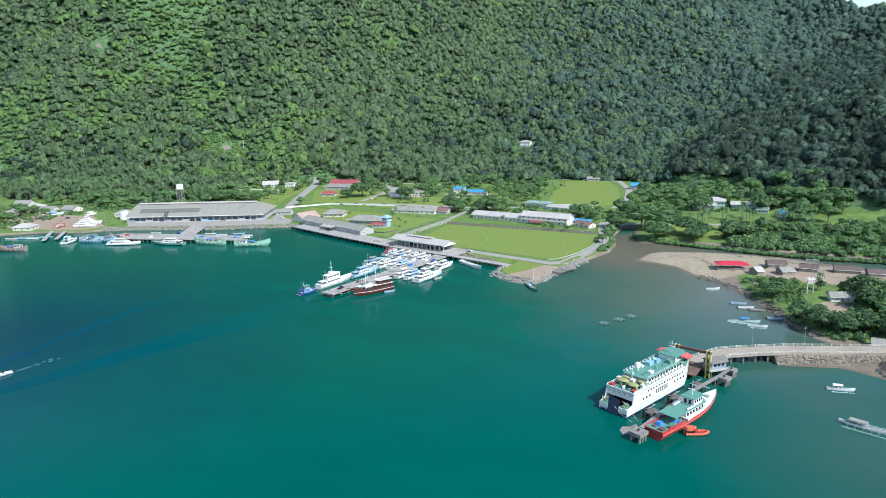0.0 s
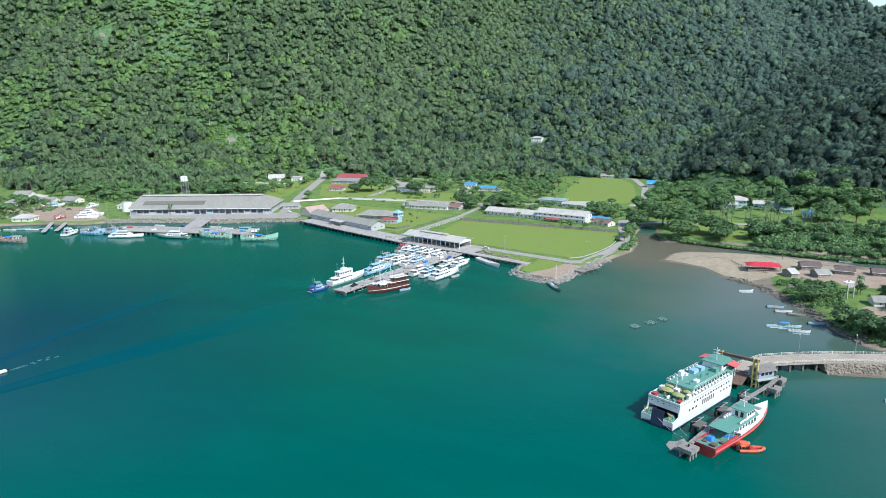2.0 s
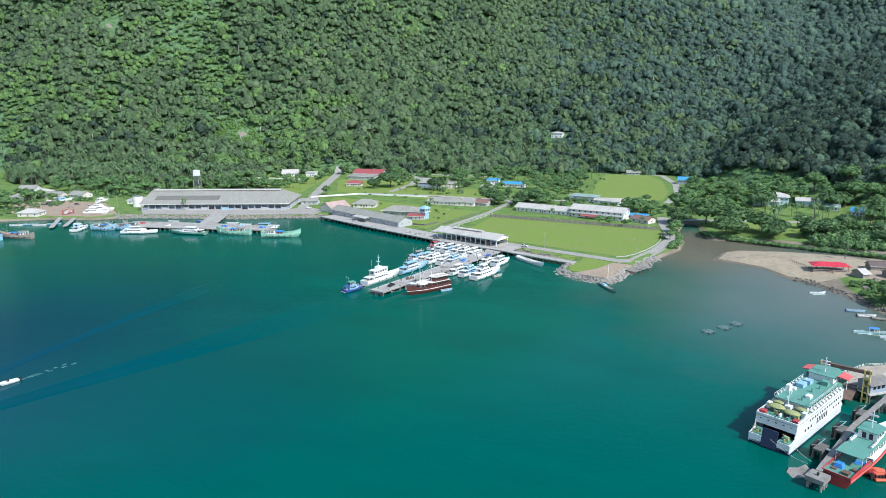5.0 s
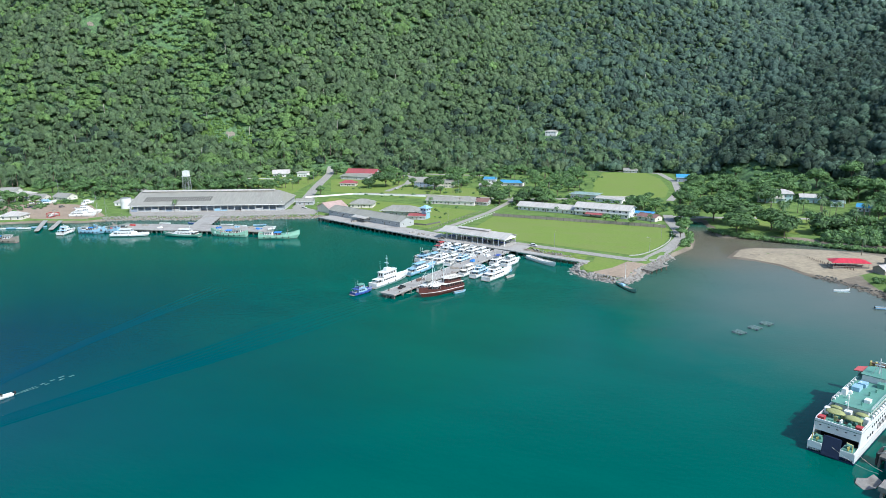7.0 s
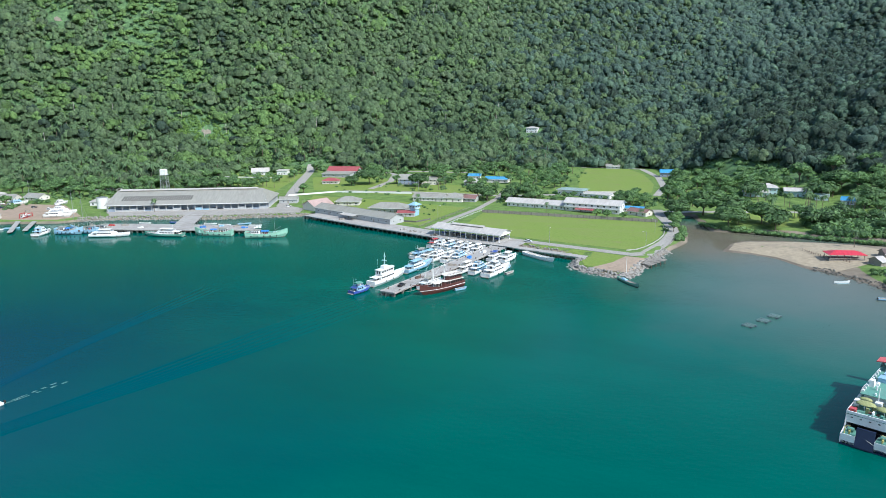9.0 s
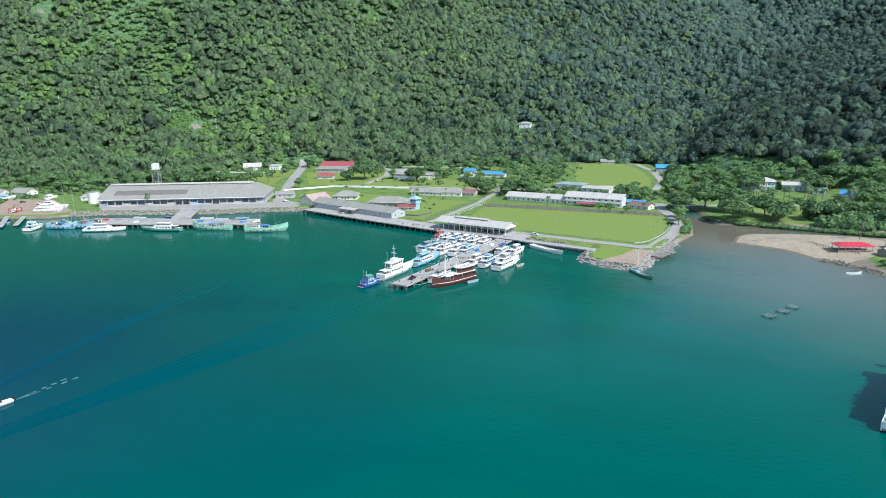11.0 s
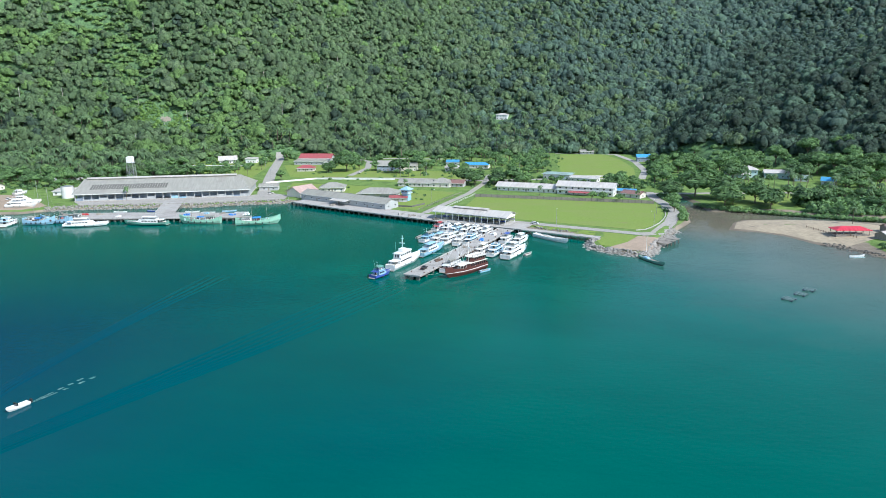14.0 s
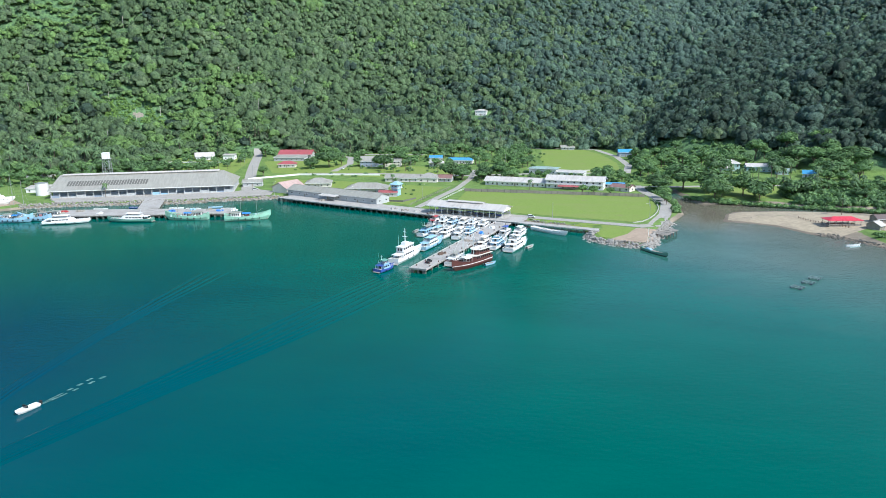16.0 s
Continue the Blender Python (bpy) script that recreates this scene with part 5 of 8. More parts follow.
# flagpole on the point and lamp poles
fp = thing("flagpole", pose(-65.5, 352, gz(-65.5, 352)), "pale flagpole on a concrete foot at the point", "pole")
part("pole", Shape().tube((0, 0, 0), (0, 0, 8), 0.13, 0.07, 8), "white", fp)
part("foot", Shape().box(-0.5, -0.5, -0.3, 0.5, 0.5, 0.5), "concrete", fp)
lp = thing("lamp_post", pose(-330, 466, 2.0), "slender grey lamp post with a single arm", "lamp post", "lamp posts")
part("pole", Shape().tube((0, 0, 0), (0, 0, 8.5), 0.12, 0.07, 6), "steel", lp)
part("arm", Shape().tube((0, 0, 8.4), (1.6, 0, 8.8), 0.06, 0.05, 5), "steel", lp)
part("lamp_head", Shape().box(1.4, -0.15, 8.72, 2.1, 0.15, 8.9), "white", lp)
for a, b, k in ((-440, 430, 0), (-300, 470, 60), (-240, 452, 60), (-196, 470, 0), (-170, 540, 0), (-57, 410, 180), (-52, 450, 180), (-356, 560, 0), (-400, 640, 0), (-110, 408, 90), (-250, 588, 90), (-160, 392, 0)):
    copy_thing(lp, pose(a, b, max(2.0, gz(a, b)), 0, 0, k))

# ---------------------------------------------------------------- boats: origin amidships at the waterline, bow towards +x
def hull_ring(t, L, B, zlo, zhi, H, draft, sheer, stern, full, rake, aft=0.25):
    """The hull's outline at the share t of its length, between two heights."""
    w = B / 2 * ((stern + (1 - stern) * min(1, t / 0.35)) if t < 0.5 else max(0.03, 1 - ((t - 0.5) / 0.5) ** full))
    top = H + sheer * (max(0, t - 0.45) / 0.55) ** 2 + aft * sheer * (max(0, 0.3 - t) / 0.3) ** 2

    def at(z):
        k = max(0, (z + draft) / (H + draft))
        flare = 0.55 + 0.45 * min(1, k * 1.5)
        back = rake * (1 - min(1, k)) * max(0, (t - 0.6) / 0.4)
        return (t - 0.5) * L - back, w * flare

    hi = top if zhi is None else zhi
    ring = []
    for z in (hi, (hi + zlo) / 2, zlo):
        x, b = at(z)
        ring.append((x, b, z))
    return ring + [(x, -b, z) for x, b, z in ring[::-1]]


STEPS = (0, 0.15, 0.32, 0.5, 0.65, 0.78, 0.88, 0.95, 1.0)


def hull(parent, L, B, H, upper, lower, draft=0.6, sheer=0.8, stern=0.85, full=2.2, rake=1.5, split=0.25, deck="deck", bulwark=0.6, rail_colour=None, aft=0.25):
    """Upper and lower hull, deck and bulwark of a boat."""
    a = (H, draft, sheer, stern, full, rake, aft)
    up = part("hull", Shape().loft([hull_ring(t, L, B, split, None, *a) for t in STEPS]), upper, parent)
    part("bottom", Shape().loft([hull_ring(t, L, B * 1.005, -draft, split, *a) for t in STEPS]), lower, parent)
    rings = [hull_ring(t, L, B, split, None, *a) for t in STEPS]
    d, w = Shape(), Shape()
    d.loft([[(r[0][0] - 0.02, r[0][1] * 0.96, r[0][2] + 0.01), (r[0][0] - 0.02, -r[0][1] * 0.96, r[0][2] + 0.01), (r[0][0] - 0.02, -r[0][1] * 0.96, r[0][2] + 0.06), (r[0][0] - 0.02, r[0][1] * 0.96, r[0][2] + 0.06)] for r in rings])
    part("deck_floor", d, deck, parent)
    if bulwark:
        for s in (1, -1):
            w.loft([[(r[0][0], s * r[0][1], r[0][2]), (r[0][0], s * (r[0][1] - 0.12), r[0][2]), (r[0][0], s * (r[0][1] - 0.12), r[0][2] + bulwark), (r[0][0], s * r[0][1] * 1.01, r[0][2] + bulwark)] for r in rings])
        r = rings[0]
        w.box(r[0][0], -r[0][1], r[0][2], r[0][0] + 0.12, r[0][1], r[0][2] + bulwark)
        part("bulwark", w, rail_colour or upper, parent)
    return up


PANES = {}


def panes(parent, x0, x1, y, z, w, h, count, turn=0, material="glass", name="window"):
    key = (w, h, material)
    if key not in PANES:
        PANES[key] = Shape().box(-w / 2, -0.04, -h / 2, w / 2, 0.04, h / 2).mesh(name, M[material])
    for i in range(count):
        k = (i + 0.5) / count
        a = pose(x0 + (x1 - x0) * k, y, z, 0, 0, turn) if not turn else pose(x0, y + (x1 - x0) * (k - 0.5), z, 0, 0, turn)
        part(name, PANES[key], "", parent, at=a)


def cabin(parent, x0, x1, b, z0, z1, wall, roof, name="cabin", count=5, over=0.3, slope=0.12, front=True):
    """One deck of a superstructure with its row of windows and its roof."""
    ring = [(x0, -b / 2), (x1 - 0.12 * (x1 - x0), -b / 2), (x1, -b / 4), (x1, b / 4), (x1 - 0.12 * (x1 - x0), b / 2), (x0, b / 2)]
    ob = part(name, Shape().prism(ring, z0, z1, 0.03), wall, parent)
    big = [(x0 - over, -b / 2 - over), (x1 - 0.1 * (x1 - x0), -b / 2 - over), (x1 + over, -b / 4), (x1 + over, b / 4), (x1 - 0.1 * (x1 - x0), b / 2 + over), (x0 - over, b / 2 + over)]
    part("roof", Shape().prism(big, z1, z1 + 0.15), roof, parent)
    h = (z1 - z0) * 0.4
    zc = z0 + (z1 - z0) * 0.6
    w = (x1 - x0) * 0.8 / count * 0.62
    for s in (1, -1):
        panes(parent, x0 + 0.3, x1 - 0.16 * (x1 - x0), s * b / 2 * 0.985, zc, round(w, 2), round(h, 2), count)
    if front:
        panes(parent, x1 - 0.02, x1 - 0.02 + b * 0.45, 0, zc, round(b * 0.13, 2), round(h, 2), 3, 90)
    panes(parent, x0 + 0.01, x0 + 0.01 + b * 0.7, 0, z0 + (z1 - z0) * 0.45, round(b * 0.2, 2), round((z1 - z0) * 0.7, 2), 2, 90, "dark", "doorway")
    return ob


def rails(parent, x0, x1, b, z, h=0.9, step=1.6, material="white"):
    s = Shape()
    m = max(2, int((x1 - x0) / step))
    for side in (1, -1):
        s.tube((x0, side * b / 2, z + h), (x1, side * b / 2, z + h), 0.05, 0.05, 4).tube((x0, side * b / 2, z + h / 2), (x1, side * b / 2, z + h / 2), 0.035, 0.035, 4)
        for i in range(m + 1):
            a = x0 + (x1 - x0) * i / m
            s.tube((a, side * b / 2, z), (a, side * b / 2, z + h), 0.045, 0.045, 4)
    part("railing", s, material, parent)


def mast(parent, x, z0, z1, r=0.09, yard=1.6, material="white"):
    m = part("mast", Shape().tube((x, 0, z0), (x, 0, z1), r, r * 0.6, 6), material, parent)
    part("yard", Shape().tube((x, -yard / 2, z0 + (z1 - z0) * 0.75), (x, yard / 2, z0 + (z1 - z0) * 0.75), r * 0.6, r * 0.6, 5), material, m)
    return m


def canopy(parent, x0, x1, b, z0, z1, material, name="canopy"):
    """A bowed awning on posts."""
    prof = [(-b / 2, z1 - 0.2), (-b / 4, z1 + 0.05), (b / 4, z1 + 0.05), (b / 2, z1 - 0.2), (b / 2, z1 - 0.12), (b / 4, z1 + 0.13), (-b / 4, z1 + 0.13), (-b / 2, z1 - 0.12)]
    ob = part(name, Shape().loft([[(x, y, z) for y, z in prof] for x in (x0, x1)]), material, parent)
    for x in (x0 + 0.15, (x0 + x1) / 2, x1 - 0.15):
        for y in (-b / 2 + 0.1, b / 2 - 0.1):
            part("canopy_post", Shape().tube((x, y, z0), (x, y, z1 - 0.2), 0.05, 0.05, 5), "white", ob)
    return ob


def tyres(parent, L, B, z, count, side=1):
    if "tyre" not in PANES:
        ring = [[(0.42 * math.cos(a * 0.785), d, 0.42 * math.sin(a * 0.785)) for a in range(8)] for d in (-0.13, 0.13)]
        hole = [[(0.2 * math.cos(a * 0.785), d, 0.2 * math.sin(a * 0.785)) for a in range(8)] for d in (0.13, -0.13)]
        PANES["tyre"] = Shape().loft(ring + hole + ring[:1], caps=False).mesh("tyre", M["black"])
    for i in range(count):
        part("tyre", PANES["tyre"], "", parent, at=pose(-L * 0.35 + L * 0.6 * i / max(1, count - 1), side * (B / 2 + 0.1), z))


def raked_cabin(parent, x0, x1, b, z0, z1, wall, roof, name, count, aft=0.0, over=0.25):
    """A cabin with a sloping windscreen, a row of windows a side and a thin roof that runs on aft as a shade."""
    run, rk = x1 - x0, 0.75 * (z1 - z0)

    def ring(z, back, k):
        return [(x0, -b / 2 * k, z), (x1 - 0.16 * run - back, -b / 2 * k, z), (x1 - back, -b / 4 * k, z), (x1 - back, b / 4 * k, z), (x1 - 0.16 * run - back, b / 2 * k, z), (x0, b / 2 * k, z)]

    ob = part(name, Shape().loft([ring(z0, 0, 1), ring(z0 + (z1 - z0) * 0.4, rk * 0.25, 0.98), ring(z1, rk, 0.92)]), wall, parent)
    top = [(x0 - aft, -b / 2 * 0.94), (x1 - 0.16 * run - rk, -b / 2 * 0.96), (x1 - rk + over, -b / 4), (x1 - rk + over, b / 4), (x1 - 0.16 * run - rk, b / 2 * 0.96), (x0 - aft, b / 2 * 0.94)]
    part("roof", Shape().prism(top, z1, z1 + 0.12, 0.03), roof, parent)
    h, zc = (z1 - z0) * 0.36, z0 + (z1 - z0) * 0.66
    w = (run * 0.8 - rk) / count * 0.8
    for sd in (1, -1):
        panes(parent, x0 + 0.25, x1 - 0.18 * run - rk * 0.8, sd * b / 2 * 0.955, zc, round(w, 2), round(h, 2), count)
    scr = Shape().loft([[(x1 - rk * 0.5 + 0.03, s, zc - h * 0.6), (x1 - rk * 0.5 - 0.05, s, zc - h * 0.6), (x1 - rk * 0.95 - 0.05, s, zc + h * 0.6), (x1 - rk * 0.95 + 0.03, s, zc + h * 0.6)] for s in (-b * 0.22, b * 0.22)])
    part("windscreen", scr, "glass", parent)
    panes(parent, x0 - 0.01, x0 - 0.01 + b * 0.5, 0, z0 + (z1 - z0) * 0.48, round(b * 0.3, 2), round((z1 - z0) * 0.75, 2), 1, 90, "dark", "doorway")
    if aft > 1:
        for sd in (-1, 1):
            part("roof_post", Shape().tube((x0 - aft + 0.2, sd * b * 0.42, z0), (x0 - aft + 0.2, sd * b * 0.42, z1), 0.05, 0.05, 5), "white", parent)
    return ob


def motor_boat(name, x, y, heading, L, B, label, upper="white", lower="navy", wall="white", roof="white", tiers=2, awning=None, category="boat", deck="deck", group="", tall=1.0):
    """A passenger motor boat: long foredeck, raked cabins, flying bridge under an awning, open after deck, mast and rails."""
    ob = thing(name, pose(x, y, 0, 0, 0, heading), label, category, group)
    H = (0.55 + 0.034 * L) * tall
    hull(ob, L, B, H, upper, lower, 0.6, 0.05 * L, 0.88, 2.0, 0.1 * L, 0.3, deck, 0.4)
    z = H + 0.05
    x0, x1 = -0.3 * L, 0.2 * L
    for k in range(tiers):
        h = 1.75 - 0.25 * k
        raked_cabin(ob, x0, x1, B * (0.8 - 0.1 * k), z, z + h, wall, roof, "cabin" if k == 0 else "upper_cabin", max(3, int((x1 - x0) / 2.2)), 0.13 * L if k == 0 else 0.04 * L)
        z += h + 0.12
        x0, x1 = x0 + 0.03 * L, x1 - 0.13 * L
    b = B * (0.74 - 0.1 * (tiers - 1))
    coam = [(x0, -b / 2), (x1 - 0.5, -b / 2), (x1 + 0.3, -b / 4), (x1 + 0.3, b / 4), (x1 - 0.5, b / 2), (x0, b / 2)]
    inner = [(p - 0.12 if p > 0 else p, q * 0.93) for p, q in coam]
    part("coaming", Shape().loft([[(*p, z) for p in coam], [(*p, z + 0.6) for p in coam], [(*p, z + 0.6) for p in inner], [(*p, z + 0.02) for p in inner]], caps=False), wall, ob)
    part("helm_seat", Shape().box(x1 - 1.9, -0.9, z, x1 - 1.3, 0.9, z + 0.8), "cream", ob)
    part("helm_console", Shape().box(x1 - 0.8, -0.7, z, x1 - 0.3, 0.7, z + 0.95), "slate", ob)
    if awning:
        canopy(ob, x0 + 0.2, x1 - 0.4, B * 0.68, z, z + 1.75, awning)
        z += 1.8
    mast(ob, x0 + 0.6, z, z + 2.2, 0.07, 0.9)
    part("aerial", Shape().tube((x0 + 0.3, B * 0.25, z), (x0 - 0.1, B * 0.25, z + 2.8), 0.03, 0.02, 4), "white", ob)
    part("bench", Shape().box(-0.44 * L, -B * 0.3, H + 0.05, -0.41 * L, B * 0.3, H + 0.55), "cream", ob)
    part("engine_hatch", Shape().box(-0.38 * L, -B * 0.16, H + 0.05, -0.33 * L, B * 0.16, H + 0.4), "plank", ob)
    part("swim_platform", Shape().box(-0.5 * L - 0.9, -B * 0.36, 0.25, -0.5 * L + 0.05, B * 0.36, 0.4), "plank", ob)
    for k in range(3):
        part("fender", Shape().tube((-0.2 * L + k * 0.2 * L, -B / 2 - 0.15, H - 0.8), (-0.2 * L + k * 0.2 * L, -B / 2 - 0.15, H - 0.1), 0.16, 0.16, 6), "black", ob)
    part("life_raft", Shape().tube((0.22 * L, -0.4, H + 0.45), (0.22 * L, 0.4, H + 0.45), 0.3, 0.3, 8), "white", ob)
    part("anchor_winch", Shape().box(0.36 * L, -0.3, H + 0.1, 0.39 * L, 0.3, H + 0.7), "steel", ob)
    rails(ob, 0.2 * L, 0.4 * L, B * 0.6, H + 0.4, 0.7)
    return ob


def fishing_boat(x, y, heading, L, B, label, upper="green", lower="plank", trim="white", seed=1, group="fishing boats at the quay"):
    """A wooden fishing boat with high ends, a wheelhouse aft, masts, booms and deck clutter."""
    rn = random.Random(seed)
    ob = thing("fishing_boat", pose(x, y, 0, 0, 0, heading), label, "fishing boat", group)
    hull(ob, L, B, 1.5, upper, lower, 0.7, 2.3, 0.7, 1.9, 3.0, 0.2, "plank", 0.6, upper, 0.5)
    cabin(ob, -0.36 * L, -0.14 * L, B * 0.55, 1.55, 3.7, trim, "roof_grey", "wheelhouse", 4)
    canopy(ob, -0.12 * L, 0.06 * L, B * 0.6, 1.55, 3.3, rn.choice(("tarp_blue", "roof_grey", "plank")))
    for px, top in ((0.2 * L, 8.5), (-0.14 * L, 10)):
        m = mast(ob, px, 1.5, top, 0.12, 2.2, "plank")
        part("boom", Shape().tube((px, 0, 3.6), (px + rn.uniform(3, 5), rn.uniform(-1, 1), 5.2), 0.08, 0.06, 5), "plank", m)
        part("stay", Shape().tube((px, 0, top - 0.4), (px + 0.2 * L, 0, 2.0), 0.025, 0.025, 4), "black", m)
    tint = rn.choice(("pink", "sky_blue"))
    for _ in range(30):
        px, py = rn.uniform(-0.3, 0.36) * L, rn.uniform(-0.32, 0.3) * B
        part("crate", Shape().box(px, py, 1.55, px + rn.uniform(0.4, 1.3), py + rn.uniform(0.4, 1.0), 1.55 + rn.uniform(0.4, 1.6)), rn.choice((tint, "plank", "rust", "plank", "white", "pale_teal")), ob)
    part("net_pile", Shape().prism([(0.02 * L, -0.3 * B), (0.16 * L, -0.34 * B), (0.18 * L, 0.3 * B), (0.04 * L, 0.32 * B)], 1.55, 2.7, 0.5), rn.choice(("teal", "plank")), ob)
    tyres(ob, L, B, 1.0, 5, -1)
    tyres(ob, L, B, 1.0, 5, 1)
    ob.matrix_basis = ob.matrix_basis @ Matrix.Diagonal((1.0, 1.0, 1.25, 1.0))
    return ob


def outrigger(x, y, heading, L, label, hullc="white", tarp=None, group="outrigger boats by the beach"):
    """A slim outrigger boat with two bamboo floats on cross beams."""
    ob = thing("outrigger_boat", pose(x, y, 0, 0, 0, heading), label, "outrigger", group)
    hull(ob, L, L * 0.1 + 0.4, 0.65, hullc, "sky_blue", 0.3, 0.6, 0.5, 1.7, 0.8, 0.15, "plank", 0.2)
    for s in (-1, 1):
        part("float", Shape().tube((-0.38 * L, s * 0.22 * L, 0.12), (0.42 * L, s * 0.22 * L, 0.16), 0.16, 0.12, 6), "pale_teal", ob)
    for k in (-0.3, -0.15, 0.0, 0.15, 0.28):
        part("cross_beam", Shape().tube((k * L, -0.23 * L, 0.35), (k * L, 0, 1.0), 0.07, 0.07, 5).tube((k * L, 0, 1.0), (k * L, 0.23 * L, 0.35), 0.07, 0.07, 5), "pale_teal", ob)
    if tarp:
        canopy(ob, -0.3 * L, 0.05 * L, L * 0.12 + 0.6, 0.7, 2.2, tarp)
    return ob


def dinghy(x, y, heading, L, label, colour="white", category="dinghy", z=0.0, group="small open boats"):
    ob = thing("dinghy", pose(x, y, z, 0, 0, heading), label, category, group)
    hull(ob, L, L * 0.3, 0.55, colour, colour, 0.25, 0.3, 0.85, 2.0, 0.6, 0.1, "plank", 0.25)
    part("thwart", Shape().box(-0.2, -L * 0.12, 0.7, 0.2, L * 0.12, 0.78), "plank", ob)
    part("engine", Shape().box(-L / 2 - 0.35, -0.2, 0.3, -L / 2, 0.2, 1.1), "black", ob)
    return ob


# ---- car ferry at the ramp: origin at its stern
F_L, F_B = 45.0, 10.8
fe = thing("car_ferry", pose(-3.9, 200.2, 0, 0, 0, 62.3), "white car ferry with green decks and navy stern ramp", "ferry")
outline = [(0.4, -F_B / 2), (F_L - 8, -F_B / 2), (F_L - 2.5, -F_B / 2 + 2.2), (F_L, -2.2), (F_L, 2.2), (F_L - 2.5, F_B / 2 - 2.2), (F_L - 8, F_B / 2), (0.4, F_B / 2)]


def inset(ring, k, x0=None, x1=None):
    out = []
    for a, b in ring:
        b = math.copysign(max(0.2, abs(b) - k), b)
        out.append((min(max(a, x0 if x0 is not None else a), x1 if x1 is not None else a), b))
    return out


part("bottom", Shape().prism([(1.2, -F_B / 2 + 0.3), (F_L - 8, -F_B / 2 + 0.3), (F_L - 1.5, -1.5), (F_L - 1.5, 1.5), (F_L - 8, F_B / 2 - 0.3), (1.2, F_B / 2 - 0.3)], -1.2, 0.7), "navy", fe)
part("car_deck", Shape().prism(inset(outline, 0.3), 0.7, 1.25), "navy", fe)
# sides of the car deck, open aft
s = Shape()
for sd in (-1, 1):
    y0, y1 = sorted((sd * F_B / 2, sd * (F_B / 2 - 0.25)))
    s.prism([(4.2, y0), (F_L - 8, y0), (F_L - 8, y1), (4.2, y1)], 0.5, 6.9)
    s.loft([[(4.2, y0, 0.5), (4.2, y1, 0.5), (4.2, y1, 6.9), (4.2, y0, 6.9)], [(3.4, y0, 0.5), (3.4, y1, 0.5), (3.4, y1, 3.6), (3.4, y0, 3.6)], [(0.4, y0, 0.5), (0.4, y1, 0.5), (0.4, y1, 2.8), (0.4, y0, 2.8)]])
part("side_plating", s, "white", fe)
s = Shape()
s.prism([(F_L - 8, -F_B / 2), (F_L - 2.5, -F_B / 2 + 2.2), (F_L, -2.2), (F_L - 0.3, -2.0), (F_L - 2.7, -F_B / 2 + 2.4), (F_L - 8, -F_B / 2 + 0.25)], 0.5, 6.9)
s.prism([(F_L - 8, F_B / 2), (F_L - 2.5, F_B / 2 - 2.2), (F_L, 2.2), (F_L - 0.3, 2.0), (F_L - 2.7, F_B / 2 - 2.4), (F_L - 8, F_B / 2 - 0.25)], 0.5, 6.9)
part("bow_plating", s, "white", fe)
part("boot_stripe", Shape().prism([(0.35, -F_B / 2 - 0.02), (F_L - 8, -F_B / 2 - 0.02), (F_L - 2.5, -F_B / 2 + 2.18), (F_L, -2.25), (F_L, 2.25), (F_L - 2.5, F_B / 2 - 2.18), (F_L - 8, F_B / 2 + 0.02), (0.35, F_B / 2 + 0.02)], 0.05, 0.46), "navy", fe)
for sd in (-1, 1):
    y0, y1 = sorted((sd * F_B / 2 - sd * 0.26, sd * 2.1))
    st = part("stern_block", Shape().box(0.4, y0, 0.7, 4.2, y1, 3.0), "white", fe)
    part("mooring_deck", Shape().box(0.55, y0 + 0.1, 3.0, 4.1, y1 - 0.1, 3.06), "teal", st)
    for k in range(3):
        part("bollard", Shape().tube((1.2 + k, sd * 3.6, 3.05), (1.2 + k, sd * 3.6, 3.9), 0.22, 0.22, 8), "yellow", st)
    part("winch", Shape().tube((2.6, sd * 2.9, 3.7), (2.6, sd * 4.3, 3.7), 0.55, 0.55, 10), "teal", st)
    part("davit", Shape().tube((0.9, sd * 4.6, 3.0), (0.9, sd * 4.6, 5.0), 0.12, 0.12, 6).tube((0.9, sd * 4.6, 5.0), (0.2, sd * 3.4, 5.6), 0.1, 0.1, 6), "yellow", st)
part("stern_ramp", Shape().loft([[(0.15, -2.05, 0.4), (0.15, 2.05, 0.4), (0.45, 2.05, 0.4), (0.45, -2.05, 0.4)], [(1.0, -2.05, 5.3), (1.0, 2.05, 5.3), (1.3, 2.05, 5.3), (1.3, -2.05, 5.3)]]), "navy", fe, "raised navy stern ramp")
# Dark panel added in place of the unlit car deck behind the stern ramp.
part("car_deck_bulkhead", Shape().box(9, -F_B / 2 + 0.3, 1.25, 9.2, F_B / 2 - 0.3, 5.2), "dark", fe)
part("aft_bulkhead", Shape().box(4.0, -F_B / 2, 4.8, 4.25, F_B / 2, 7.8), "white", fe)
for k in (-4, -2, 0, 2, 4):
    part("freeing_port", Shape().box(3.93, k - 0.25, 6.2, 4.0, k + 0.25, 6.45), "dark", fe)
deckring = [(4.0, -F_B / 2), (F_L - 8, -F_B / 2), (F_L - 2.5, -F_B / 2 + 2.2), (F_L, -2.2), (F_L, 2.2), (F_L - 2.5, F_B / 2 - 2.2), (F_L - 8, F_B / 2), (4.0, F_B / 2)]
part("passenger_deck", Shape().prism(inset(deckring, 0.03), 6.9, 7.1), "teal", fe, "green-painted passenger deck")
s = Shape()
for sd in (-1, 1):
    y0, y1 = sorted((sd * F_B / 2, sd * (F_B / 2 - 0.12)))
    s.box(4.25, y0, 7.1, F_L - 8, y1, 7.8)
part("deck_bulwark", s, "white", fe)
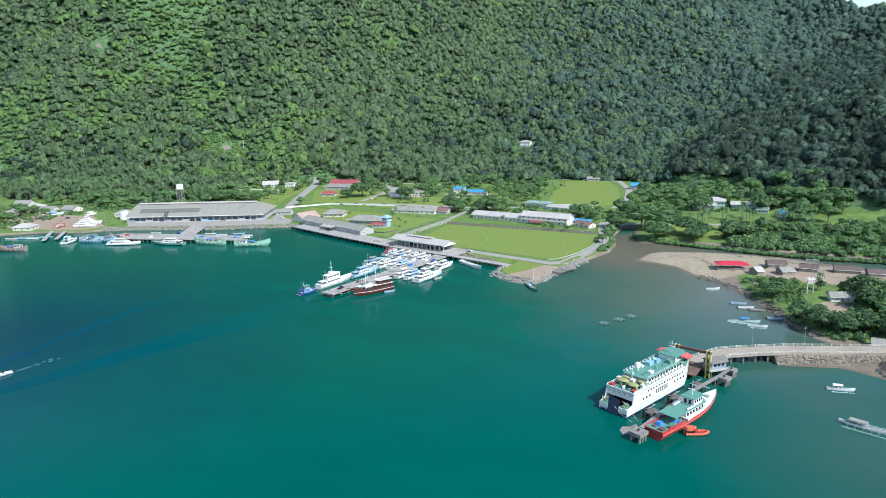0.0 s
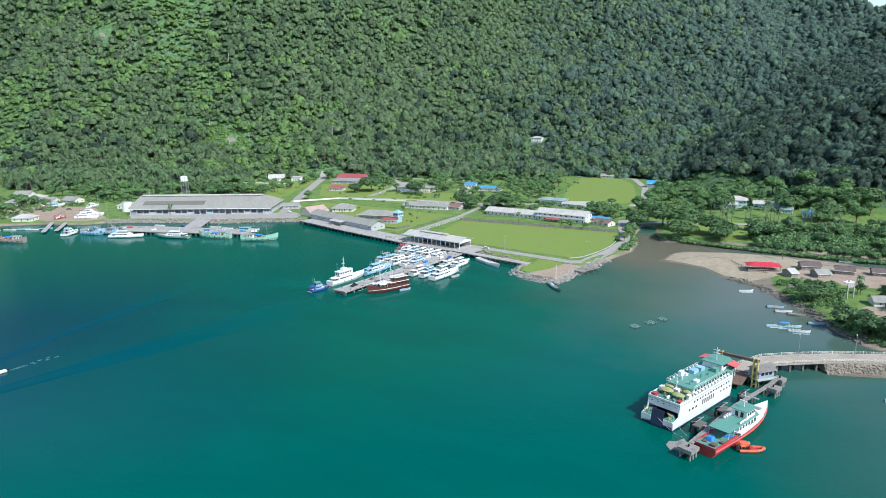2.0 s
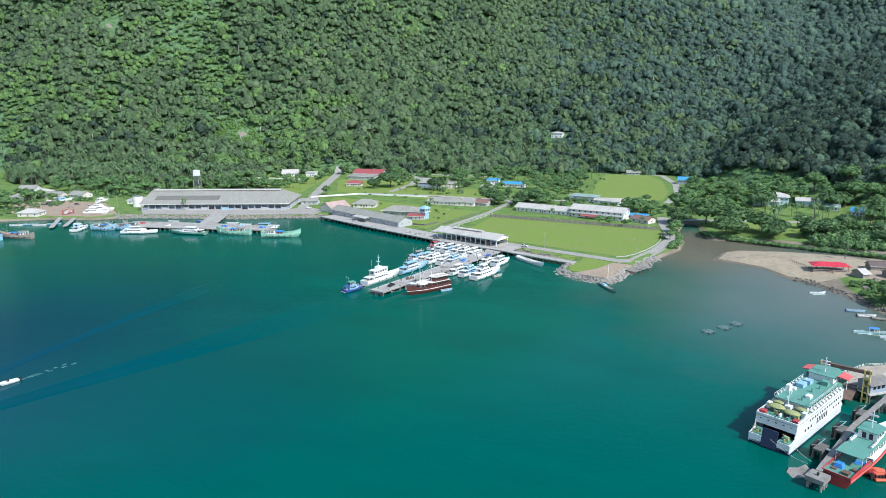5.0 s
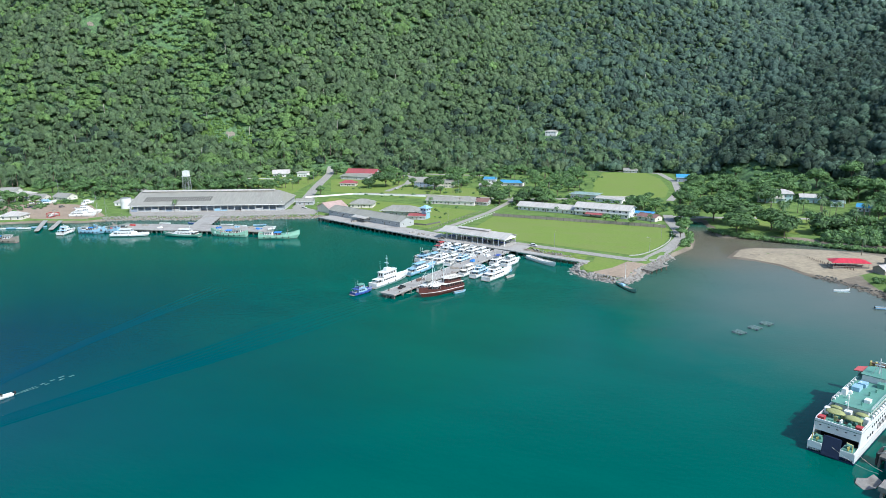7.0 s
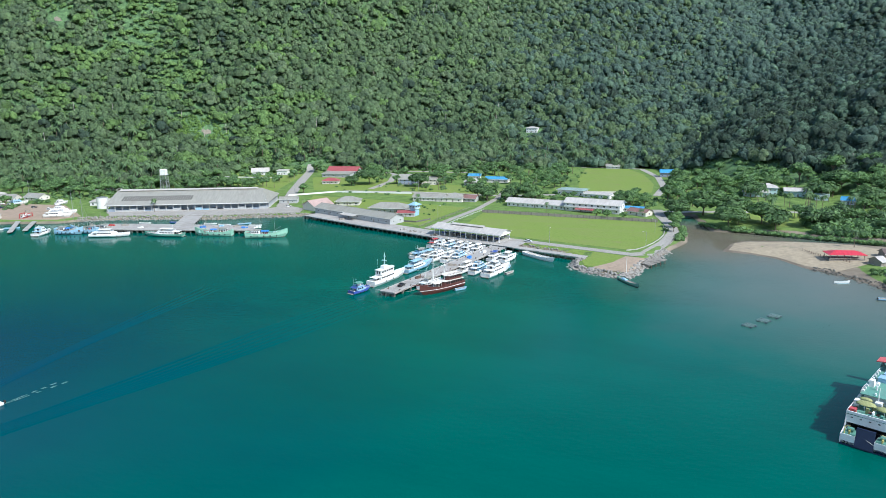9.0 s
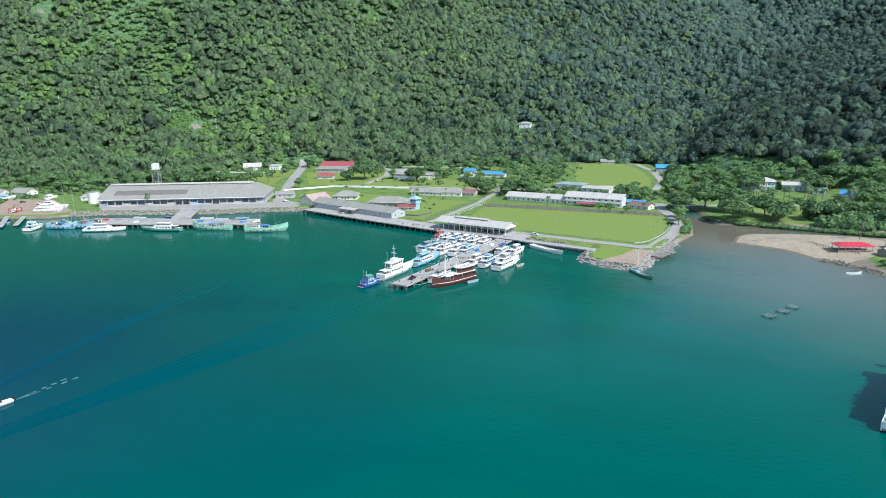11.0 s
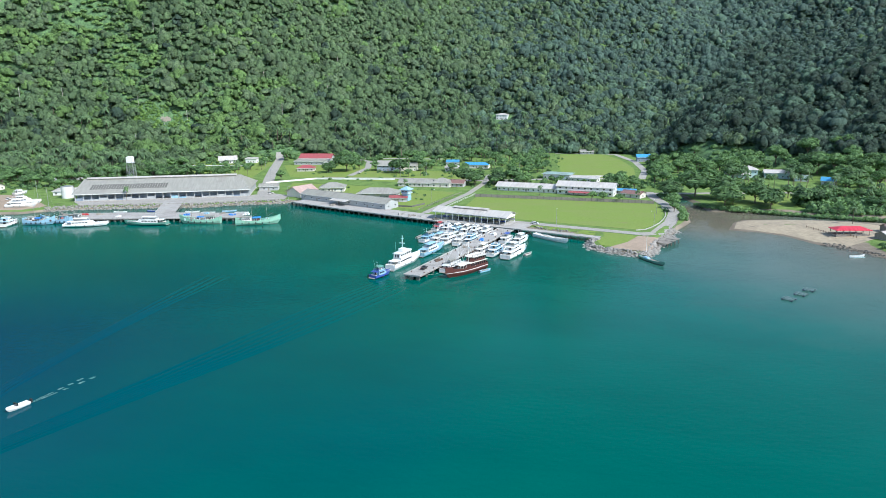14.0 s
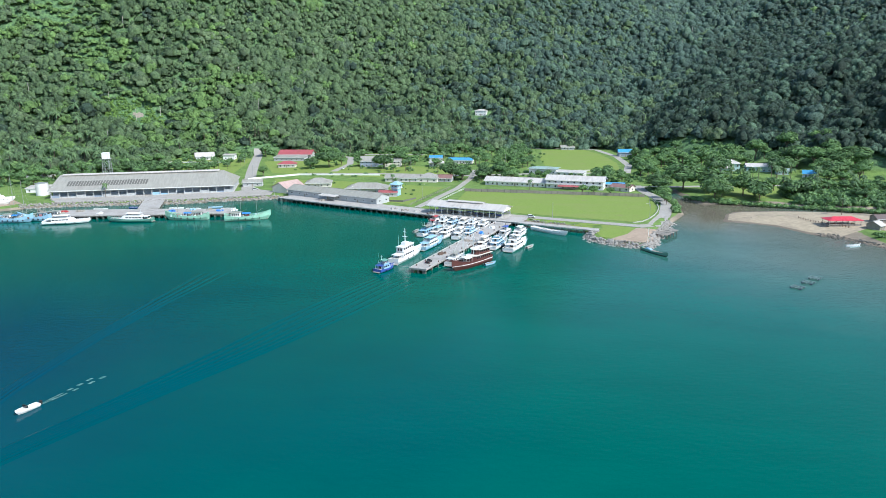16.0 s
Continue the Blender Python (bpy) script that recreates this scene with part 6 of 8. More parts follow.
# passenger house and bridge
part("deckhouse", Shape().prism([(14, -3.9), (F_L - 8, -3.9), (F_L - 3.5, -2.4), (F_L - 3.5, 2.4), (F_L - 8, 3.9), (14, 3.9)], 7.1, 9.4), "white", fe)
part("sun_deck", Shape().prism([(13, -4.7), (F_L - 7.5, -4.7), (F_L - 2.8, -2.8), (F_L - 2.8, 2.8), (F_L - 7.5, 4.7), (13, 4.7)], 9.4, 9.6), "teal", fe, "green-painted top deck")
br = part("bridge", Shape().prism([(33.5, -3.4), (40, -3.4), (41.3, -1.8), (41.3, 1.8), (40, 3.4), (33.5, 3.4)], 9.6, 11.5, 0.03), "white", fe)
part("bridge_roof", Shape().prism([(33, -3.7), (40.3, -3.7), (41.8, -2), (41.8, 2), (40.3, 3.7), (33, 3.7)], 11.5, 11.7), "teal", br)
panes(br, 41.2, 41.2 + 3.2, 0, 10.8, 0.8, 0.8, 4, 90)
for sd in (-1, 1):
    panes(br, 34.5, 40, sd * 3.36, 10.8, 1.0, 0.8, 4)
    wingr = part("wing_canopy", Shape().loft([[(36.2, sd * 3.5, 11.2), (41.2, sd * 3.5, 11.2), (41.2, sd * 3.5, 11.4), (36.2, sd * 3.5, 11.4)], [(36.6, sd * 6.4, 10.7), (40.8, sd * 6.4, 10.7), (40.8, sd * 6.4, 10.9), (36.6, sd * 6.4, 10.9)]]), "coral", fe, "bright red canopy over the bridge wing")
    part("wing_post", Shape().tube((38.6, sd * 5.6, 7.1), (38.6, sd * 5.6, 10.8), 0.1, 0.1, 6), "white", wingr)
    part("wing_deck", Shape().box(36.8, min(sd * 3.4, sd * 5.4), 9.4, 40.6, max(sd * 3.4, sd * 5.4), 9.58), "teal", wingr)
    panes(fe, 15, 37, sd * 3.93, 8.4, 1.1, 0.8, 12)
    # square cabin windows and tall louvre slots in the side
    panes(fe, 12, F_L - 9, sd * (F_B / 2 + 0.02), 6.0, 0.62, 0.62, 14)
    panes(fe, 17.5, 25.5, sd * (F_B / 2 + 0.02), 4.2, 0.55, 1.7, 6, 0, "dark", "louvre")
    panes(fe, 9, 15, sd * (F_B / 2 + 0.02), 4.0, 0.7, 0.7, 3)
    panes(fe, 29, 37, sd * (F_B / 2 + 0.02), 4.2, 0.6, 0.6, 4)
    part("rubbing_strake", Shape().box(4, min(sd * F_B / 2, sd * (F_B / 2 + 0.15)), 2.9, F_L - 8, max(sd * F_B / 2, sd * (F_B / 2 + 0.15)), 3.15), "white", fe)
    raft = Shape().tube((-0.6, 0, 0), (0.6, 0, 0), 0.38, 0.38, 10).mesh("life_raft", M["white"])
    for k in range(11):
        part("life_raft", raft, "", fe, at=pose(14 + k * 2.1, sd * 5.0, 8.2))
    part("rescue_locker", Shape().box(5.0, min(sd * 3.6, sd * 5.1), 7.1, 6.6, max(sd * 3.6, sd * 5.1), 8.1), "red", fe, "red rescue locker")
    part("deck_shelter", Shape().box(9.6, min(sd * 4.1, sd * 5.2), 7.1, 11.2, max(sd * 4.1, sd * 5.2), 8.8), "white", fe)
# awnings and benches of the open after-deck
for cx, cy, rx, ry in ((9.4, 2.4, 1.7, 2.3), (8.4, -2.2, 1.6, 2.2), (12.2, 3.1, 1.0, 1.6), (12.2, -3.0, 1.0, 1.6)):
    rings = []
    for k in range(5):
        r = math.cos(k / 4 * 1.45)
        rings.append([(cx + rx * r * math.cos(a * math.pi / 6), cy + ry * r * math.sin(a * math.pi / 6), 8.5 + 0.6 * math.sin(k / 4 * 1.45)) for a in range(12)])
    aw = part("awning", Shape().loft(rings), "olive", fe, "domed olive awning", smooth=True)
    for a in (-1, 1):
        part("awning_post", Shape().tube((cx + a * rx * 0.7, cy, 7.1), (cx + a * rx * 0.7, cy, 8.6), 0.07, 0.07, 5), "white", aw)
for k in range(5):
    part("bench", Shape().box(5.2 + k * 1.7, -1.2, 7.1, 5.8 + k * 1.7, 1.2, 7.55), "rust" if k % 2 else "teal", fe)
part("stair_house", Shape().box(10.6, -0.8, 7.1, 12.2, 0.8, 9.0), "white", fe)
part("after_mast", Shape().tube((11.4, 0.2, 7.1), (11.4, 0.2, 12.8), 0.16, 0.1, 8), "white", fe)
for a, b, c, d, h, m in ((24, 1.2, 27, 3.2, 1.5, "sky_blue"), (28, 0.8, 30.5, 2.8, 1.4, "sky_blue"), (18, -3, 20, -1.6, 1.0, "white"), (30.5, -3, 32.5, -1.2, 1.6, "teal"), (21, 2.2, 22.2, 3.4, 0.8, "white")):
    part("deck_box", Shape().box(a, b, 9.6, c, d, 9.6 + h * 0.8), m, fe)
for k in range(9):
    part("lifebuoy_locker", Shape().box(14.5 + k * 2.1, 4.2, 9.6, 15.1 + k * 2.1, 4.6, 10.1), "white", fe)
mm = mast(fe, 36.5, 11.7, 16.2, 0.18, 2.6)
part("radar", Shape().box(36.2, -1.2, 14.0, 36.6, 1.2, 14.25).tube((36.5, 0, 13.5), (36.5, 0, 14.0), 0.25, 0.2, 8), "white", mm)
part("lattice", Shape().tube((36.5, 0, 15.4), (34.6, 1.2, 11.7), 0.07, 0.07, 5).tube((36.5, 0, 15.4), (34.6, -1.2, 11.7), 0.07, 0.07, 5), "steel", mm)
part("funnel", Shape().prism([(19, 3.0), (21, 3.0), (21, 4.2), (19, 4.2)], 9.6, 11.4, 0.1), "white", fe)
rails(fe, 13.2, 33, 9.3, 9.6, 0.9, 1.7)
rails(fe, 4.4, 13.0, F_B - 0.3, 7.8, 0.35, 1.7)

for k in range(16):
    px, py = random.Random(k).uniform(4.6, 13), random.Random(k + 50).uniform(-4.6, 4.6)
    part("deck_gear", Shape().box(px, py, 7.1, px + 0.4 + 0.5 * (k % 3), py + 0.4 + 0.3 * (k % 2), 7.5 + 0.35 * (k % 4)), ("rust", "teal", "white", "olive")[k % 4], fe)
for k in range(10):
    px, py = 14 + 1.9 * k, (-1) ** k * (1.4 + 0.3 * (k % 5))
    part("vent", Shape().tube((px, py, 9.6), (px, py, 10.2 + 0.3 * (k % 3)), 0.22, 0.28, 8), ("white", "teal")[k % 2], fe)

# ---- rescue ship across the jetty
S_L, S_B = 38.0, 7.2
rs = thing("rescue_ship", pose(19.2, 203.8, 0, 0, 0, 61), "white rescue ship with a red hull and green decks", "ship")
hull(rs, S_L, S_B, 2.3, "red", "red", 0.9, 1.5, 0.9, 2.4, 2.6, 0.3, "teal", 0.0)
rr = [hull_ring(t, S_L, S_B * 1.015, 2.2 + 1.0 * t, None, 2.3, 0.9, 1.5, 0.9, 2.4, 2.6) for t in (0.36, 0.5, 0.65, 0.78, 0.88, 0.95, 1.0)]
part("white_topside", Shape().loft([[(a, b, c + (0.9 if i in (0, 5) else 0)) for i, (a, b, c) in enumerate(r)] for r in rr], caps=False), "white", rs, "white upper hull forward")
w = Shape()
for sd in (1, -1):
    w.box(-19, min(sd * 3.15, sd * 3.3), 2.3, -6, max(sd * 3.15, sd * 3.3), 3.2)
w.box(-19, -3.2, 2.3, -18.85, 3.2, 3.2)
part("after_bulwark", w, "red", rs)
part("foredeck", Shape().prism([(2, -3.0), (12, -2.6), (17, -0.9), (17, 0.9), (12, 2.6), (2, 3.0)], 3.3, 3.5), "teal", rs)
cabin(rs, -5, 8, 5.6, 2.4, 5.0, "white", "teal", "deckhouse", 6)
cabin(rs, 0.5, 6.5, 4.6, 5.15, 7.4, "white", "teal", "wheelhouse", 4)
ck = part("deck_canopy", Shape().box(-11.5, -3.2, 5.2, -5.1, 3.2, 5.35), "teal", rs, "teal awning over the after deck")
for a in (-11.2, -8.3):
    for sd in (-3, 3):
        part("canopy_post", Shape().tube((a, sd, 2.3), (a, sd, 5.2), 0.08, 0.08, 5), "white", ck)
part("tarpaulin", Shape().prism([(-15, 0.0), (-12.6, 0.0), (-12.6, 2.2), (-15, 2.2)], 2.35, 3.6, 0.35), "tarp_blue", rs, "crumpled blue tarpaulin")
part("deck_gear", Shape().box(-17.5, -2.2, 2.35, -15.8, -0.6, 3.3).box(-14, -2.6, 2.35, -12.8, -1.6, 3.0).box(-16.5, 1.0, 2.35, -15.4, 2.2, 2.9), "rust", rs)
mast(rs, 3.2, 7.5, 12.5, 0.15, 2.4)
part("radar", Shape().box(2.4, -1.1, 9.6, 2.7, 1.1, 9.85), "white", rs)
rails(rs, -4, 0.5, 5.2, 5.15, 0.9)
for k in range(4):
    for sd in (-1, 1):
        part("life_raft", Shape().tube((-4 + k * 1.3, sd * 2.4, 5.5), (-3.1 + k * 1.3, sd * 2.4, 5.5), 0.33, 0.33, 8), "white", rs)
part("windlass", Shape().box(12, -0.9, 3.5, 13.4, 0.9, 4.3), "steel", rs)
s = Shape()
for sd in (1, -1):
    pts = [hull_ring(t, S_L, S_B * 1.03, 1.5, None, 2.3, 0.9, 1.5, 0.9, 2.4, 2.6)[0] for t in (0.0, 0.32, 0.5, 0.65, 0.78, 0.88, 0.95, 1.0)]
    for p, q in zip(pts, pts[1:]):
        s.tube((p[0], sd * p[1], p[2] - 0.5), (q[0], sd * q[1], q[2] - 0.5), 0.2, 0.2, 6)
part("rubber_fender", s, "coral", rs)

# ---- inflatable rescue boats
for k, (a, b, hd, lab, top) in enumerate(((18.6, 196.5, 12, "orange inflatable boat with a blue canopy", "tarp_blue"), (22.6, 194.4, 18, "orange inflatable rescue boat with a frame", "orange"))):
    rb = thing("rescue_boat", pose(a, b, 0, 0, 0, hd), lab, "inflatable boat", "rescue boats beside the ship")
    t = Shape()
    pts = [(-3.6, 1.15, 0.45), (1.2, 1.2, 0.5), (2.8, 0.8, 0.65), (3.7, 0.0, 0.85), (2.8, -0.8, 0.65), (1.2, -1.2, 0.5), (-3.6, -1.15, 0.45)]
    for p, q in zip(pts, pts[1:]):
        t.tube(p, q, 0.42, 0.42, 8)
    part("tube", t, "orange", rb)
    part("floor_board", Shape().box(-3.4, -0.9, 0.1, 2.6, 0.9, 0.35), "red", rb)
    part("console", Shape().box(-0.6, -0.4, 0.35, 0.2, 0.4, 1.5), "red", rb)
    for j in range(3):
        part("seat", Shape().box(-2.9 + j * 0.75, -0.3, 0.35, -2.4 + j * 0.75, 0.3, 0.95), "black", rb)
    part("engine", Shape().box(-4.3, -0.5, 0.3, -3.7, 0.5, 1.4), "black", rb)
    part("roll_bar", Shape().tube((-3.2, -0.9, 0.5), (-3.2, -0.9, 2.4), 0.06, 0.06, 5).tube((-3.2, -0.9, 2.4), (-3.2, 0.9, 2.4), 0.06, 0.06, 5).tube((-3.2, 0.9, 2.4), (-3.2, 0.9, 0.5), 0.06, 0.06, 5), "steel", rb)
    part("top", Shape().box(-3.3, -1.0, 2.4, -1.2 + 0.6 * (1 - k), 1.0, 2.5), top, rb)

# ---- along the finger pier
tug = motor_boat("work_boat", -179.5, 297.0, 66, 11.5, 4.6, "blue work boat with a pale teal awning", "blue", "navy", "sky_blue", "blue", 1, "teal", deck="blue")
ws = motor_boat("patrol_ship", -174.2, 318, 74, 27, 5.6, "white patrol ship with a tall mast and long foredeck", "white", "white", "white", "white", 1, None, "ship", "white", tall=1.3)
mast(ws, -2.5, 7.5, 14.0, 0.2, 1.6)
part("radar", Shape().box(-2.9, -1.3, 10.2, -2.5, 1.3, 10.45), "white", ws)
for a, b in ((-6, 1.4), (-5, -1.6), (-1, 1.2)):
    part("aerial", Shape().tube((a, b, 5), (a, b, 11.5), 0.05, 0.03, 5), "white", ws)
cabin(ws, -7.5, 3.5, 3.6, 4.5, 6.4, "white", "white", "bridge_deck", 5)
part("mast_house", Shape().prism([(-4.5, -1.4), (-0.8, -1.4), (-0.8, 1.4), (-4.5, 1.4)], 4.9, 8.0, 0.2), "white", ws)
motor_boat("tour_boat", -167.2, 342.5, 74, 24, 5.2, "light blue and white tour boat with a pale roof", "sky_blue", "navy", "white", "sky_blue", 1, "sky_blue", deck="sky_blue")
motor_boat("tour_boat", -151.6, 313.5, 74, 17, 4.6, "white tour boat with a faded blue roof", "white", "navy", "white", "white", 1, "roof_grey")
motor_boat("tour_boat", -142.0, 346, 74, 18, 4.4, "small tour boat under a cream roof", "white", "navy", "white", "cream", 1, "cream")
motor_boat("tour_boat", -135.2, 346, 74, 20, 4.8, "blue-trimmed tour boat with an awning deck", "white", "blue", "sky_blue", "white", 2, None)
motor_boat("white_yacht", -126.6, 344.5, 72, 24, 6.2, "large white motor yacht with stepped decks", "white", "white", "white", "white", 2, "white", "yacht", "white")
motor_boat("white_yacht", -126.3, 371, 74, 17, 5.0, "small white motor yacht", "white", "white", "white", "white", 1, "white", "yacht", "white")
motor_boat("tour_boat", -133.6, 371, 74, 14, 4.4, "white tour boat with a blue sunshade", "white", "blue", "white", "white", 1, "blue")
for i, (a, b, L, tr, roof, aw) in enumerate(((-150.5, 366, 20, 2, "white", None), (-156.3, 365, 19, 1, "white", "white"), (-162, 366, 21, 2, "white", None), (-168, 366, 18, 1, "cream", "sky_blue"), (-173.6, 368, 17, 1, "sky_blue", "roof_grey"),
                                             (-146.3, 386, 16, 1, "white", "white"), (-151.8, 388, 17, 2, "white", None), (-157.5, 389, 17, 1, "white", "cream"), (-163.2, 391, 16, 1, "white", "white"), (-168.6, 392, 15, 2, "white", None), (-174, 394, 13, 1, "red", "red"))):
    motor_boat("tour_boat", a, b, 74 + (0, 5, -4, 2, -6, 3)[i % 6], L, 4.6, ("white tour boat with two decks", "white tour boat with an open awning deck")[tr == 1] + (" and coloured roof" if roof != "white" else ""), "white", ("navy", "blue", "white")[i % 3], "white" if i % 4 else "sky_blue", roof, tr, aw, group="tour boats west of the pier")
for i, (a, b, hd) in enumerate(((-124, 353, 60), (-120.5, 344, 62), (-136.5, 311, 50), (-181, 372, 80), (-178, 377, 75))):
    dinghy(a, b, hd, 6.5, "pale inflatable tender beside a larger boat", "roof_white" if i % 2 else "sky_blue")

# ---- wooden schooner
sc = thing("schooner", pose(-144.6, 307.2, 0, 0, 0, 237), "varnished wooden schooner with cream deck roofs", "schooner")
hull(sc, 24.5, 5.8, 2.2, "wood", "wood", 0.8, 2.0, 0.85, 2.0, 3.0, 0.2, "plank", 0.7, "wood")
part("white_strake", Shape().loft([hull_ring(t, 24.5, 5.9, 1.9, 2.15, 2.2, 0.8, 2.0, 0.85, 2.0, 3.0) for t in STEPS]), "white", sc)
cabin(sc, -11, 1, 4.8, 2.3, 4.6, "wood", "cream", "deckhouse", 7, 0.5)
cabin(sc, -10.5, -2, 4.4, 4.8, 6.9, "wood", "cream", "upper_house", 5, 0.7)
canopy(sc, 1.4, 5.5, 4.6, 2.3, 4.6, "cream")
part("bowsprit", Shape().tube((9.5, 0, 4.2), (16.5, 0, 5.6), 0.22, 0.12, 8), "wood", sc)
for px, top in ((4.5, 17), (-2, 14)):
    m = mast(sc, px, 2.3, top, 0.2, 2.4, "white")
    for sd in (-1, 1):
        part("shroud", Shape().tube((px, 0, top - 1), (px - 1.6, sd * 2.8, 3.0), 0.04, 0.04, 4), "white", m)
    part("forestay", Shape().tube((px, 0, top - 0.6), (px + 9, 0, 4.8), 0.035, 0.035, 4), "white", m)
rails(sc, -10.5, -2, 4.8, 7.05, 0.8, 1.6, "wood")

# ---- long white boat on the wharf's east arm, skiff at the point
lb = thing("long_boat", pose(-111.5, 378, 0, 0, 0, 322), "long slender white boat tied below the wharf", "boat")
hull(lb, 23, 3.6, 1.35, "white", "white", 0.4, 1.0, 0.85, 2.2, 1.6, 0.2, "cream", 0.3)
for k in range(8):
    part("thwart", Shape().box(-9 + 2.3 * k, -1.4, 1.45, -8.6 + 2.3 * k, 1.4, 1.6), "plank", lb)
sk = thing("wooden_skiff", pose(-63.8, 339.8, 0, 0, 0, 304), "slim dark green wooden boat moored at the point", "boat")
hull(sk, 17, 2.8, 0.8, "teal", "black", 0.4, 0.9, 0.7, 1.9, 1.4, 0.2, "plank", 0.35)
for k in range(5):
    part("thwart", Shape().box(-6 + 2.6 * k, -1.1, 0.9, -5.6 + 2.6 * k, 1.1, 1.0), "plank", sk)
part("cover", Shape().prism([(-6, -0.9), (-2, -0.9), (-2, 0.9), (-6, 0.9)], 1.0, 1.5, 0.3), "sky_blue", sk)

# ---- fishing quay
fishing_boat(-320.5, 389.5, 189, 25, 5.6, "pale green wooden fishing boat at the quay", "green", "plank", "white", 3)
fishing_boat(-284.5, 393, 22, 26, 7.0, "pale green wooden fishing boat with a crowded deck", "green", "plank", "white", 8)
bc = motor_boat("inspection_boat", -350.5, 380, 189, 26, 6.0, "white and teal inspection boat with long cabin", "teal", "navy", "white", "white", 1, "white", group="")
cr = motor_boat("white_cruiser", -384, 371, 20, 25, 6.0, "white cruiser with a navy waterline", "white", "navy", "white", "white", 1, "white", "cruiser", "white", tall=0.9)
fishing_boat(-409, 376, 188, 19, 5.0, "blue-grey fishing boat with masts", "sky_blue", "navy", "sky_blue", 11)
fishing_boat(-404, 383.5, 172, 18, 4.8, "grey fishing boat with a cluttered deck", "roof_grey", "navy", "white", 12)
fishing_boat(-452, 331, 195, 25, 6.0, "grey fishing boat with a rust-stained cabin", "plank", "pink", "white", 15, "fishing boats off the shore")
fishing_boat(-462, 322, 185, 16, 4.0, "small turquoise fishing boat", "sky_blue", "green", "white", 16, "fishing boats off the shore")
motor_boat("tour_boat", -434, 367, 104, 16, 7.0, "white tour boat with a sky-blue roof", "white", "white", "white", "sky_blue", 2, None)
for i, (a, b, hd) in enumerate(((-484, 368, 25), (-476, 369, 20), (-470, 376, 30), (-492, 363, 15), (-418, 381, 0))):
    dinghy(a, b, hd, 10, "low white open boat near the shore", "white" if i % 2 else "sky_blue")
motor_boat("white_yacht", -466, 411, 24, 19, 5.0, "white yacht propped on the slipway yard", "white", "white", "white", "white", 1, "white", "yacht", "white").matrix_basis = pose(-466, 411, gz(-466, 411) + 0.6, 0, 0, 24)
motor_boat("white_yacht", -511, 459, 80, 11, 4.0, "small white boat standing in the yard", "white", "white", "white", "white", 1, None, "boat", "white").matrix_basis = pose(-511, 459, gz(-511, 459) + 0.6, 0, 0, 80)
motor_boat("tour_boat", -546, 450, 70, 15, 4.6, "blue-roofed boat hauled out in the yard", "white", "white", "sky_blue", "sky_blue", 1, None).matrix_basis = pose(-546, 450, gz(-546, 450) + 0.6, 0, 0, 70)
cd = thing("boat_cradle", pose(-489, 405, gz(-489, 405), 0, 0, 105), "red steel cradle holding a boat on the slip", "cradle")
for a in (-3, 3):
    part("frame_post", Shape().box(a - 0.2, -3, 0, a + 0.2, -2.6, 3), "red", cd)
    part("frame_post", Shape().box(a - 0.2, 2.6, 0, a + 0.2, 3, 3), "red", cd)
part("frame_beam", Shape().box(-3.2, -3, 2.7, 3.2, -2.6, 3.1).box(-3.2, 2.6, 2.7, 3.2, 3, 3.1), "red", cd)
part("skid", Shape().box(-6, -1.5, 0, 6, -1.1, 0.4).box(-6, 1.1, 0, 6, 1.5, 0.4), "red", cd)
motor_boat("white_yacht", -474, 424, 20, 20, 5.4, "tall white yacht standing at the yard's edge", "white", "white", "white", "white", 2, "white", "yacht", "white").matrix_basis = pose(-474, 424, gz(-474, 424) + 0.6, 0, 0, 20)
fishing_boat(-416, 371, 12, 19, 5.4, "grey-blue fishing boat rafted beside a cruiser", "sky_blue", "navy", "white", 21)
dinghy(-489, 405, 100, 9, "white boat standing in the red cradle", "white", z=gz(-489, 405) + 0.7)

# ---- boats off the beach and fish cages
outrigger(43.5, 312, 8, 11, "outrigger boat with a blue tarpaulin", "pale_teal", "tarp_blue")
outrigger(47.5, 306.5, 2, 8.5, "bare pale outrigger boat", "white")
outrigger(38.5, 311.5, 20, 7.5, "small bare outrigger boat with bamboo floats", "pale_teal")
outrigger(70, 243, 5, 9, "white outrigger boat with a white roof", "white", "white")
outrigger(72, 214, -25, 15, "large outrigger boat with a cluttered deck", "white", "roof_grey")
outrigger(29.5, 364, 15, 7, "small white outrigger boat", "white", None)
for i, (a, b, hd) in enumerate(((41, 340, 5), (44, 334, 12), (49, 331, -4), (56, 320, 10), (88, 448, 0))):
    dinghy(a, b, hd, 7.5, "small open boat by the beach", ("sky_blue", "white", "plank")[i % 3])
for i, (a, b) in enumerate(((-18.5, 291.2), (-12.4, 298.4), (-7.6, 305))):
    cg = thing("fish_cage", pose(a, b, 0.1, 0, 0, 50 + i * 4), "small floating fish cage on grey-green drums", "fish cage", "fish cages off the creek")
    for s0 in (-1.3, 0, 1.3):
        part("pole", Shape().tube((-2.2, s0, 0.25), (2.2, s0, 0.25), 0.16, 0.16, 5), "roof_green", cg)
        part("cross_pole", Shape().tube((s0, -2.2, 0.45), (s0, 2.2, 0.45), 0.16, 0.16, 5), "roof_green", cg)
    for p0, q0 in ((-1.5, -1.5), (1.5, 1.5), (-1.5, 1.5), (1.5, -1.5)):
        part("drum", Shape().tube((p0 - 0.3, q0, 0.0), (p0 + 0.3, q0, 0.0), 0.5, 0.5, 8), "navy", cg)
wl = thing("old_landing", pose(-52.5, 377.5, 0, 0, 0, 60), "broken wooden landing on dark posts", "landing")
